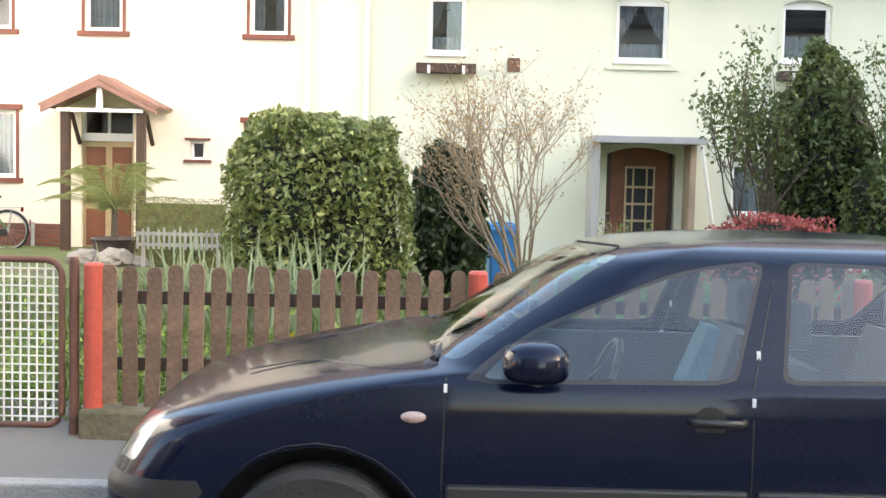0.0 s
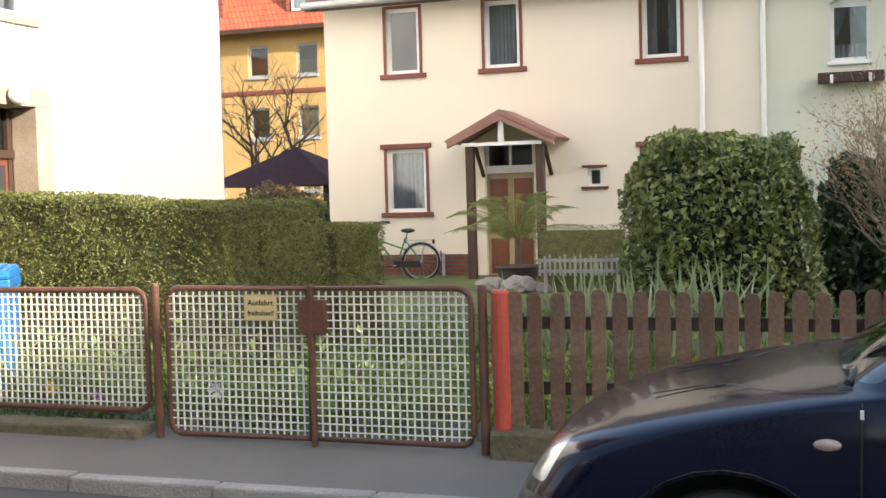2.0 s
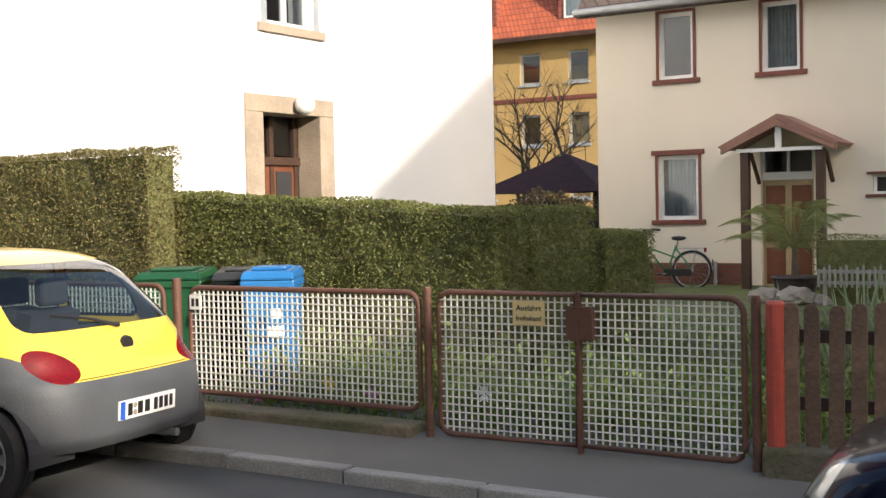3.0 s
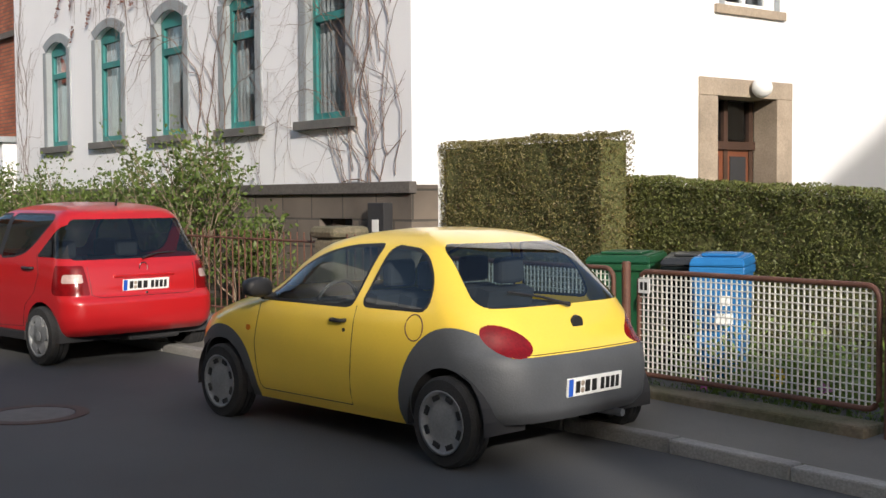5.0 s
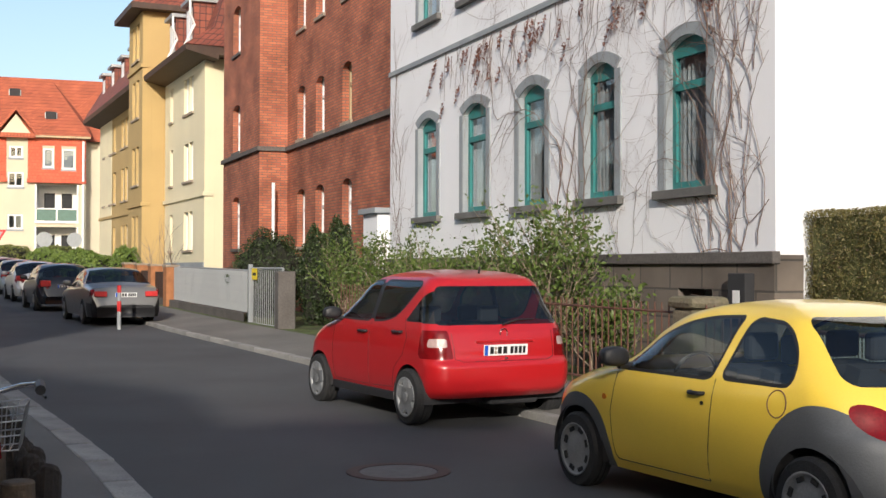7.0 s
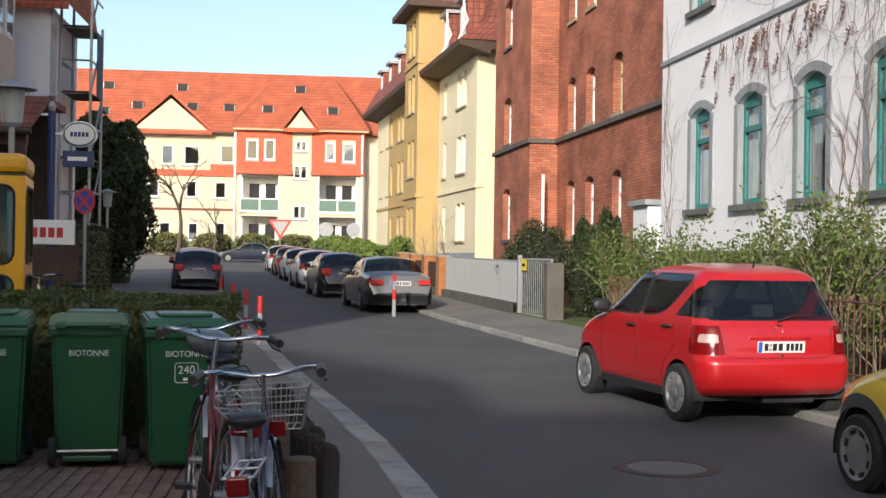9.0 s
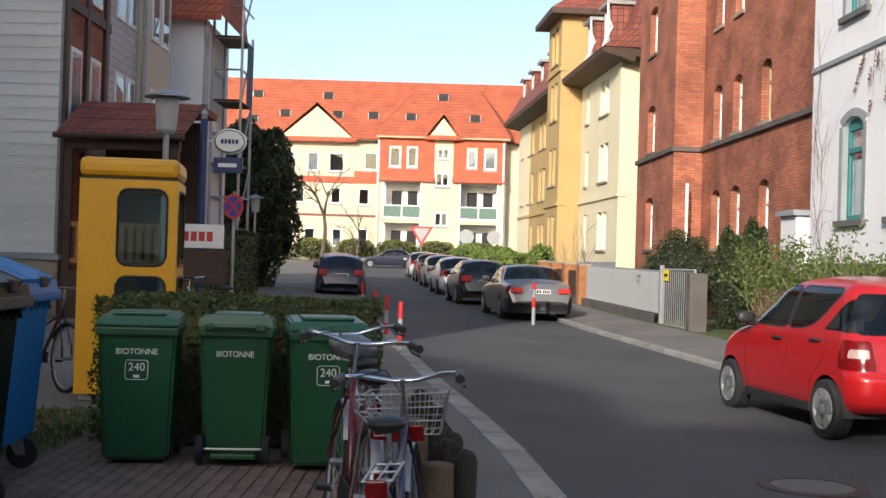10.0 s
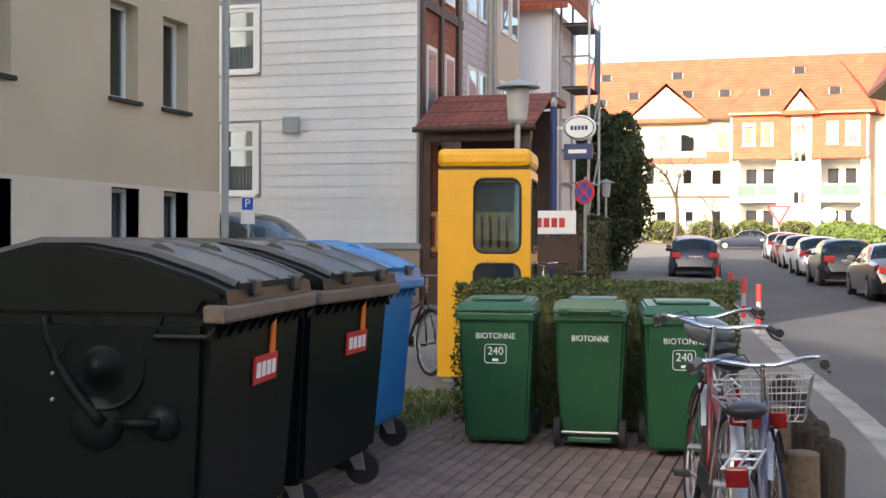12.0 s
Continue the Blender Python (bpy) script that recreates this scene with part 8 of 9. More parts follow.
wheelie_bin(pose(0.78, 16.0, 0.13, 0, 0, 5) @ Matrix.Diagonal((0.68, 0.75, 0.82, 1)), "binblue", "binblue", "blue plastic bin beside the dark shrub")
for z, w in ((0.74, 0.08), (0.6, 0.13)):
    lb = tagged(part("bin_label", box(-w / 2, w / 2, -0.003, 0.003, -0.04, 0.04), "plate", m=pose(-6.3 + 0.64 * (0.262 + z * 0.096), 7.48 - 0.766 * (0.262 + z * 0.096), 0.15 + z, -5, 0, 40)), "white paper label on the blue bin", "label", "bin labels")


def container(m, body, lid, label, logo=True):
    """A four-wheeled waste container with a domed lid, front to local -y, width along x."""
    t = thing("waste_container", m, label, "waste container", "waste containers")
    W = 0.62
    bm = bmesh.new()
    prism(bm, [(0.06, 0.2), (0.0, 1.12), (1.13, 1.12), (1.13, 0.85), (1.0, 0.22), (0.9, 0.18), (0.16, 0.18)], "x", -W, W)
    bmesh.ops.bevel(bm, geom=[e for e in bm.edges], offset=0.03, segments=2, affect="EDGES")
    for v in bm.verts:
        k = 0.9 + 0.1 * min(1, max(0, (v.co.z - 0.18) / 0.9))
        v.co.x *= k
    bd = part("body", bm, body, t)
    for x in np.linspace(-0.5, 0.5, 9):
        part("gusset", prism(bmesh.new(), [(0.03, 1.0), (-0.05, 1.1), (0.03, 1.1)], "x", x - 0.008, x + 0.008), body, bd)
    part("rim", box(-W - 0.02, W + 0.02, -0.07, 0.02, 1.1, 1.17, 0.015), "dustrim" if body == "binblack" else body, t)
    dome = [(-0.06, 1.17), (-0.05, 1.24), (0.06, 1.3), (0.3, 1.4), (0.52, 1.45), (0.74, 1.45), (0.92, 1.39), (1.07, 1.27), (1.16, 1.1), (1.17, 0.85), (1.1, 0.85), (1.1, 1.12), (0.05, 1.12), (0.02, 1.17)]
    dome = [(y, 1.17 + (z - 1.17) * 0.79 if z > 1.17 else z) for y, z in dome]
    bm = prism(bmesh.new(), dome, "x", -W + 0.02, W - 0.02)
    bmesh.ops.bevel(bm, geom=[e for e in bm.edges if abs(e.verts[0].co.x - e.verts[1].co.x) < 1e-4], offset=0.02, segments=2, affect="EDGES")
    ld = part("lid", bm, body, t)
    crest = dome[1:7]
    part("lid_panel", prism(bmesh.new(), [(p[0] - 0.008, p[1] + 0.022) for p in crest] + [(p[0], p[1] - 0.01) for p in crest[::-1]], "x", -0.44, 0.44), lid, ld)
    for x in (-0.45, 0.05, 0.45):
        pts = [(p[0], p[1] + 0.012) for p in dome[1:8]]
        part("lid_rib", tube(bmesh.new(), [(x, p[0], p[1]) for p in pts], 0.025, 6), lid, ld)
    for x in (-0.25, 0.3):
        bm = bmesh.new()
        prism(bm, [(0.2, 1.27), (0.38, 1.34), (0.37, 1.385), (0.33, 1.405), (0.27, 1.38), (0.22, 1.33)], "x", x - 0.06, x + 0.06)
        part("grip", bm, lid, ld)
        part("catch", box(x - 0.05, x + 0.05, -0.075, -0.03, 1.19, 1.26, 0.01), "blackplastic", ld)
    # lifting gear on both ends
    for sd in (-1, 1):
        x = sd * (W - 0.035)
        bm = lathe(bmesh.new(), [(0.17, 0.0), (0.17, 0.03 * sd), (0.16, 0.034 * sd), (0.15, 0.012 * sd), (0.1, 0.018 * sd), (0.05, 0.05 * sd), (0.03, 0.085 * sd), (0, 0.088 * sd)], 32, "x", (x, 0.42, 0.93))
        bmesh.ops.recalc_face_normals(bm, faces=bm.faces[:])
        part("pivot", bm, body, t, smooth=True)
        arm = [(x + sd * 0.02, 0.655 - 0.0013 * k * k - 0.004 * k, 1.12 - 0.034 * k) for k in range(13)]
        part("arm", tube(bmesh.new(), arm, 0.018, 8, 0.028), body, t, smooth=True)
        bm = lathe(bmesh.new(), [(0.11, 0), (0.1, 0.022 * sd), (0.04, 0.026 * sd), (0, 0.026 * sd)], 24, "x", (x, 0.45, 0.71))
        part("hub", bm, body, t, smooth=True)
        part("trunnion", tube(bmesh.new(), [(x + sd * 0.045, 0.36, 0.72), (x + sd * 0.045, 0.19, 0.72)], 0.02, 10), body, t, smooth=True)
        part("trunnion_boss", lathe(bmesh.new(), [(0.075, 0), (0.068, 0.035 * sd), (0.03, 0.05 * sd), (0, 0.052 * sd)], 24, "x", (x - sd * 0.01, 0.19, 0.72)), body, t, smooth=True)
        part("side_handle", tube(bmesh.new(), [(x, 0.0, 1.08), (x + sd * 0.05, 0.0, 1.05), (x + sd * 0.05, 0.2, 1.05), (x, 0.2, 1.12)], 0.014, 8), body, t)
        for z in (0.72, 0.62):
            part("bolt", lathe(bmesh.new(), [(0.008, 0), (0.007, 0.012 * sd), (0, 0.014 * sd)], 8, "x", (x + sd * 0.02, 0.62, z + 0.18)), "steel", t)
        for y in (0.14, 0.95):
            c = part("castor", lathe(bmesh.new(), [(0.0, -0.022), (0.06, -0.022), (0.098, -0.018), (0.098, 0.018), (0.06, 0.022), (0, 0.022)], 24, "x", (sd * 0.46, y - 0.04, 0.1)), "rubber", t)
            part("fork", prism(bmesh.new(), [(y - 0.07, 0.09), (y - 0.01, 0.09), (y + 0.05, 0.2), (y - 0.05, 0.2)], "x", sd * 0.46 - 0.04, sd * 0.46 - 0.028), "steel", c)
            part("fork", prism(bmesh.new(), [(y - 0.07, 0.09), (y - 0.01, 0.09), (y + 0.05, 0.2), (y - 0.05, 0.2)], "x", sd * 0.46 + 0.028, sd * 0.46 + 0.04), "steel", c)
    if logo:
        st = part("sticker", box(-0.27, 0.05, -0.004, 0.004, -0.06, 0.06), "signred", bd, "red rectangular sticker with white shapes", m=pose(0.2, 0.0085, 0.86, 3.5))
        for q in range(4):
            part("bar", box(-0.24 + 0.07 * q, -0.19 + 0.07 * q, -0.007, -0.004, -0.032, 0.032), "textwhite", st)
        part("arrow", prism(bmesh.new(), [(-0.06, 0.06), (0.01, 0.06), (0.0, 0.22), (-0.025, 0.26), (-0.05, 0.2)], "y", -0.004, 0.004), "orange", st)
    return t


container(pose(-4.86, -2.35, YZ - 0.01, 0, 0, 188) @ Matrix.Diagonal((1.07, 1.07, 1.05, 1)), "binblack", "binlid", "black four-wheeled waste container with a dusty domed lid")
container(pose(-6.29, -2.47, YZ - 0.01, 0, 0, 182) @ Matrix.Diagonal((1.07, 1.07, 1.05, 1)), "binblack", "binlid", "black four-wheeled waste container beside another")
container(pose(-7.68, -2.78, YZ - 0.02, 0, 0, 180) @ Matrix.Scale(1.05, 4), "binblue", "binblue", "blue four-wheeled paper container", False)


# ---- bicycles ----
def bicycle(m, color, label, basket=False, bag=False, rack=True, fender="steel"):
    """A city bicycle, front to local -x, standing on z = 0."""
    t = thing("bicycle", m, label, "bicycle", "bicycles")
    pt = car_paint("bicycle_" + "_".join(str(int(c * 99)) for c in color), color, 0.35)
    R = 0.335
    rear, front, bb, seat, head = Vector((0.5, 0, R)), Vector((-0.55, 0, R)), Vector((0.05, 0, 0.28)), Vector((0.22, 0, 0.78)), Vector((-0.38, 0, 0.84))
    for name, c in (("rear_wheel", rear), ("front_wheel", front)):
        w = part(name, tube(bmesh.new(), [c + Vector((R * math.cos(a), 0, R * math.sin(a))) for a in np.linspace(0, math.tau, 41)[:-1]], 0.019, 8, closed=True), "rubber", t, smooth=True)
        part("rim", tube(bmesh.new(), [c + Vector(((R - 0.028) * math.cos(a), 0, (R - 0.028) * math.sin(a))) for a in np.linspace(0, math.tau, 41)[:-1]], 0.012, 6, closed=True), "steel", w, smooth=True)
        bm = bmesh.new()
        for k in range(18):
            a = k * math.tau / 18
            tube(bm, [c + Vector((0, 0.025 * (-1) ** k, 0)), c + Vector(((R - 0.03) * math.cos(a), 0, (R - 0.03) * math.sin(a)))], 0.0016, 3)
        part("spoke", bm, "steel", w)["kind"] = "stuff"
        part("hub", tube(bmesh.new(), [c - Vector((0, 0.05, 0)), c + Vector((0, 0.05, 0))], 0.022, 8), "steel", w)
        a0, a1 = (0.0, 2.9) if name == "rear_wheel" else (0.5, 2.75)
        bm = bmesh.new()
        prev = None
        for a in np.linspace(a0, a1, 18):
            ring = [bm.verts.new(c + Vector(((R + 0.035 - abs(y) * 0.4) * math.cos(a), y, (R + 0.035 - abs(y) * 0.4) * math.sin(a)))) for y in (-0.032, -0.018, 0, 0.018, 0.032)]
            if prev:
                for i in range(4):
                    bm.faces.new((prev[i], prev[i + 1], ring[i + 1], ring[i]))
            prev = ring
        part("mudguard", bm, fender, t, smooth=True)
    bm = bmesh.new()
    tube(bm, [bb, seat], 0.016, 8)
    tube(bm, [head, bb], 0.018, 8)
    tube(bm, [head + Vector((0, 0, -0.06)), seat + Vector((0, 0, -0.22))], 0.015, 8)
    for y in (-0.05, 0.05):
        tube(bm, [bb + Vector((0, y * 0.5, 0)), rear + Vector((0, y, 0))], 0.01, 6)
        tube(bm, [seat + Vector((0, y * 0.3, -0.05)), rear + Vector((0, y, 0))], 0.009, 6)
    part("frame", bm, pt, t, smooth=True)
    bm = bmesh.new()
    tube(bm, [head + Vector((0.03, 0, -0.12)), head + Vector((-0.02, 0, 0.08))], 0.02, 8)
    for y in (-0.05, 0.05):
        tube(bm, [head + Vector((0.02, y * 0.5, -0.1)), front + Vector((0.03, y, 0.12)), front + Vector((0, y, 0))], 0.012, 6)
    part("fork", bm, pt, t, smooth=True)
    part("stem", tube(bmesh.new(), [head, head + Vector((0.0, 0, 0.2))], 0.014, 8), "chrome", t)
    hb = head + Vector((0.0, 0, 0.19))
    bar = part("handlebar", tube(bmesh.new(), [hb + Vector(p) for p in ((0.2, -0.3, 0.03), (0.08, -0.29, 0.04), (-0.02, -0.2, 0.03), (-0.04, -0.06, 0), (-0.04, 0.06, 0), (-0.02, 0.2, 0.03), (0.08, 0.29, 0.04), (0.2, 0.3, 0.03))], 0.0125, 8), "chrome", t, smooth=True)
    for s in (-1, 1):
        part("grip", tube(bmesh.new(), [hb + Vector((0.09, s * 0.292, 0.04)), hb + Vector((0.26, s * 0.304, 0.026))], 0.024, 8), "blackplastic", bar)
        part("brake_lever", tube(bmesh.new(), [hb + Vector((0.06, s * 0.27, 0.03)), hb + Vector((0.1, s * 0.3, -0.01)), hb + Vector((0.2, s * 0.32, -0.015))], 0.007, 6), "blackplastic", bar)
    part("cable", tube(bmesh.new(), [hb + Vector((0.05, -0.25, 0.03)), hb + Vector((-0.12, -0.1, 0.05)), hb + Vector((-0.1, 0, -0.1)), head], 0.004, 5), "blackplastic", bar)
    part("seat_post", tube(bmesh.new(), [seat - Vector((0, 0, 0.1)), seat + Vector((0.04, 0, 0.1))], 0.013, 8), "chrome", t)
    bm = bmesh.new()
    bmesh.ops.create_uvsphere(bm, u_segments=20, v_segments=10, radius=1)
    for v in bm.verts:
        c = v.co.copy()
        wd = 0.045 + 0.075 * max(0, c.x + 0.3) if c.x > -0.3 else 0.045
        v.co = seat + Vector((0.05 + c.x * 0.135, c.y * wd, 0.135 + c.z * (0.035 if c.z > 0 else 0.05)))
    part("saddle", bm, "blackplastic", t, smooth=True)
    if rack:
        bm = bmesh.new()
        for y in (-0.06, 0.0, 0.06):
            tube(bm, [(0.25, y, 0.73), (0.72, y, 0.73)], 0.006, 6)
        for x in (0.3, 0.5, 0.72):
            tube(bm, [(x, -0.065, 0.73), (x, 0.065, 0.73)], 0.006, 6)
        for y in (-0.065, 0.065):
            tube(bm, [(0.58, y, 0.73), (0.5, y, R)], 0.006, 6)
        rk_ = part("rack", bm, "steel", t)
        part("rear_light", box(0.72, 0.76, -0.045, 0.045, 0.66, 0.74, 0.01), "tail", rk_)
        part("plate", box(0.86, 0.88, -0.025, 0.025, 0.45, 0.53, 0.008), "tail", rk_)
    for s in (-1, 1):
        part("pedal", box(0.05 + s * 0.15, 0.05 + s * 0.15 + 0.09, s * 0.09, s * 0.09 + s * 0.08, 0.26, 0.285), "blackplastic", t)
        part("crank", tube(bmesh.new(), [bb + Vector((0, s * 0.07, 0)), (0.05 + s * 0.17, s * 0.08, 0.27)], 0.009, 6), "steel", t)
    part("chain_guard", box(0.0, 0.5, -0.06, -0.045, 0.24, 0.36, 0.01), "blackplastic", t)
    if basket:
        b0 = hb + Vector((-0.2, 0, -0.28))
        bm = bmesh.new()
        for z in (0.0, 0.07, 0.14, 0.21):
            e = 0.11 + z * 0.15
            tube(bm, [b0 + Vector(p) for p in ((-e, -e * 1.5, z), (e, -e * 1.5, z), (e, e * 1.5, z), (-e, e * 1.5, z))], 0.004, 5, closed=True)
        for k in range(9):
            q = -1 + k / 4
            for a in (-1, 1):
                tube(bm, [b0 + Vector((a * 0.11, q * 0.165, 0)), b0 + Vector((a * 0.142, q * 0.213, 0.21))], 0.003, 4)
                if k % 2 == 0:
                    tube(bm, [b0 + Vector((q * 0.11, a * 0.165, 0)), b0 + Vector((q * 0.142, a * 0.213, 0.21))], 0.003, 4)
            tube(bm, [b0 + Vector((-0.11, q * 0.165, 0)), b0 + Vector((0.11, q * 0.165, 0))], 0.003, 4)
        bk = part("basket", bm, "steel", t, "silver wire basket")
        bk["kind"] = "stuff"
        part("reflector", box(b0.x + 0.13, b0.x + 0.145, -0.09, 0.09, b0.z - 0.03, b0.z + 0.05, 0.005), "tail", bk)
    if bag:
        bm = bmesh.new()
        bmesh.ops.create_icosphere(bm, subdivisions=3, radius=1)
        for v in bm.verts:
            k = 1 + 0.15 * rough(v.co, 3)
            v.co = hb + Vector((-0.2, 0, -0.03)) + Vector((v.co.x * 0.11 * k, v.co.y * 0.14 * k, v.co.z * 0.075 * k))
        part("rain_cover", bm, mat("grey_plastic_bag", (0.2, 0.22, 0.24), 0.25, vary=0.2, bump=0.3), t, smooth=True)
    part("stand", tube(bmesh.new(), [(0.1, 0.05, 0.28), (0.16, 0.2, 0.01)], 0.009, 6), "steel", t)
    return t


bicycle(pose(-5.12, -0.15, 0.2, 0, 0, -4) @ pose(0, 0, 0, 4) @ Matrix.Scale(0.92, 4), (0.02, 0.025, 0.07), "dark blue city bicycle leaning by the log edging", True)
bicycle(pose(-6.3, -0.52, 0.2, 0, 0, 12) @ pose(0, 0, 0, -6), (0.16, 0.02, 0.03), "maroon city bicycle with a covered basket", False, True)
bicycle(pose(-7.1, -0.45, 0.2, 0, 0, 10) @ pose(0, 0, 0, 5), (0.35, 0.36, 0.37), "silver bicycle parked behind two others", False)
bicycle(pose(-12.89, -4.38, 0.22, 0, 0, 223) @ pose(0, 0, 0, 3) @ Matrix.Scale(1.05, 4), (0.05, 0.02, 0.02), "dark bicycle parked beside the hedge", fender="blackplastic")
bicycle(pose(-18.8, -3.75, gz(-18.8) + 0.13, 0, 0, 70), (0.6, 0.6, 0.6), "white bicycle parked by the telephone booth")
bicycle(pose(-7.95, 20.2, 0.14, 0, 0, 10), (0.02, 0.2, 0.06), "green bicycle leaning by the house wall")

# log edging along the pavement
le = thing("log_palisade", pose(0, 0, 0.1), "dark weathered palisade of short split logs", "edging")
random.seed(6)
for k in range(27):
    x = -6.1 - 0.118 * k
    r = random.uniform(0.055, 0.072)
    h = random.uniform(0.5, 0.62)
    bm = lathe(bmesh.new(), [(r, 0), (r * 1.02, h * 0.5), (r, h), (r * 0.75, h + 0.025), (0, h + 0.03)], 9)
    for v in bm.verts:
        v.co.z += 0.5 * v.co.x if v.co.z > 0.45 else 0
        v.co.y *= 0.7
        v.co.x += 0.008 * rough(v.co * 9)
    part("log", bm, "oldwood", le, m=pose(x, 0.12 + 0.11 * (x + 6.1), 0, random.uniform(-4, 4), random.uniform(-5, 5), random.uniform(-25, 25)))
for x, y, h in ((-5.8, -0.02, 0.58), (-6.5, -0.16, 0.7)):
    tagged(part("log_post", lathe(bmesh.new(), [(0.082, 0), (0.085, h * 0.6), (0.078, h - 0.01), (0.066, h), (0, h)], 14), "stump", m=pose(x, y, 0.14)), "thick grey-brown log post", "post", "log posts")

# hedge behind the green bins
hedge("clipped_hedge", -10.35, -9.3, -2.78, -0.55, YZ, 1.36, "low clipped hedge behind the green bins", leafmat("yard_hedge_leaves", (0.05, 0.08, 0.018), (0.09, 0.12, 0.03)), per=1300, size=0.045, brown=0.15)
n = 2500
leaves("grass", np.stack([RNG.uniform(-11, -8.4, n), RNG.uniform(-4.8, -2.9, n), np.full(n, 0.24)], 1), 0.1, L_grass, None, 0.1, 2.2, 0.5)["label"] = "short grass beside the hedge"

# telephone booth
tb = thing("telephone_booth", pose(-12.35, -3.28, gz(-12.3) + 0.13, 0, 0, 98) @ Matrix.Diagonal((1, 1, 1.045, 1)), "yellow telephone booth with rounded windows", "phone booth")
W = 0.48


def rounded(x0, x1, z0, z1, r, n=5):
    return bent(x0, x1, z0, z1, r, ("bl", "br", "tr", "tl"), n)


def pierced(bm, y0, y1, x0, x1, z0, z1, holes):
    """A panel with round-cornered windows cut through it."""
    zs = [z0] + [z for h in holes for z in (h[2], h[3])] + [z1]
    for a, b in zip(zs[::2], zs[1::2]):
        bx(bm, x0, x1, y0, y1, a, b)
    for hx0, hx1, hz0, hz1, r in holes:
        bx(bm, x0, hx0, y0, y1, hz0, hz1)
        bx(bm, hx1, x1, y0, y1, hz0, hz1)
        for cx, cz, sx, sz in ((hx0, hz0, 1, 1), (hx1, hz0, -1, 1), (hx1, hz1, -1, -1), (hx0, hz1, 1, -1)):
            arcp = [(cx + sx * r * (1 - math.cos(t)), cz + sz * r * (1 - math.sin(t))) for t in np.linspace(0, math.pi / 2, 7)]
            prism(bm, [(cx, cz)] + arcp, "y", y0 + 0.0005, y1 - 0.0005)
    return bm


holes = [(-0.1, 0.38, 0.25, 1.19, 0.1), (-0.1, 0.38, 1.3, 2.03, 0.1)]
holes_b = [(-0.33, 0.33, 0.25, 1.19, 0.1), (-0.33, 0.33, 1.3, 2.03, 0.1)]
for nm, ang, hl in (("front_panel", 0, holes), ("side_panel", 90, holes_b), ("side_panel", 270, holes_b), ("door", 180, holes_b)):
    bm = pierced(bmesh.new(), -W, -W + 0.035, -W + (0.036 if ang % 180 else 0), W - (0.036 if ang % 180 else 0), 0.06, 2.12, hl)
    pn = part(nm, bm, "boothyellow", tb, m=pose(0, 0, 0, 0, 0, ang))
    for h in hl:
        g = part("pane", box(h[0] - 0.01, h[1] + 0.01, -W + 0.014, -W + 0.02, h[2] - 0.01, h[3] + 0.01), "carglass", pn)
        g.visible_shadow = False
        part("gasket", tube(bmesh.new(), [(p[0], -W - 0.001, p[1]) for p in rounded(h[0], h[1], h[2], h[3], h[4])], 0.014, 6, closed=True), "blackplastic", pn)
part("seal", box(-W + 0.01, W - 0.01, -W + 0.01, W - 0.01, 2.12, 2.14), "blackplastic", tb)
part("roof", box(-W - 0.01, W + 0.01, -W - 0.01, W + 0.01, 2.14, 2.33, 0.06), "boothyellow", tb)
part("floor", box(-W + 0.04, W - 0.04, -W + 0.04, W - 0.04, 0.0, 0.06), "greypaint", tb)
part("telephone", box(-0.42, -0.2, -0.1, 0.25, 1.1, 1.7, 0.02), "greypaint", tb)

# porch of the clad house
po = thing("porch", pose(-24.6, -8.2, gz(-25) + 0.1), "wooden house porch with a red tiled roof", "porch")
part("roof", prism(bmesh.new(), [(0.6, 3.75), (0.62, 3.83), (-1.1, 4.65), (-2.9, 4.65), (-2.9, 4.5), (-1.1, 4.5)], "y", 0.2, 2.75), "rooftile2", po)
for v in np.arange(0.3, 2.7, 0.21):
    part("cover_tile", tube(bmesh.new(), [(0.6, v, 3.83), (-1.05, v, 4.62)], 0.03, 6), "rooftile2", po)
part("gutter", tube(bmesh.new(), [(0.66, 0.15, 3.74), (0.66, 2.8, 3.74)], 0.06, 8), "darkwood", po)
part("beam", box(0.2, 0.4, 0.3, 2.65, 3.5, 3.7), "darkwood", po)
for y in (0.38, 2.55):
    part("post", box(0.22, 0.38, y - 0.08, y + 0.08, 0, 3.5), "darkwood", po)
part("back_panel", box(-2.6, -2.5, 0.3, 2.6, 0, 4.4), "darkwood", po)
for z in (1.15, 1.9):
    part("rail", box(0.24, 0.32, 0.46, 2.47, z, z + 0.1), "orangewood", po)
for k in range(11):
    part("baluster", box(0.25, 0.31, 0.55 + 0.18 * k, 0.65 + 0.18 * k, 1.25, 1.9), "orangewood", po)
part("deck", box(-2.5, 0.4, 0.3, 2.6, 0.0, 1.0), "darkwood", po)
tagged(part("raised_yard", box(-24.8, -17.3, -16, -8.6, 0, 0.72), "paving"), "raised paved side yard between the houses", "terrace", kind="structure")

cs = far_car("hatch", -19.0, -12.0, (0.05, 0.07, 0.075), "dark green hatchback parked in the side yard", 80)
cs.ob.location.z = 0.72


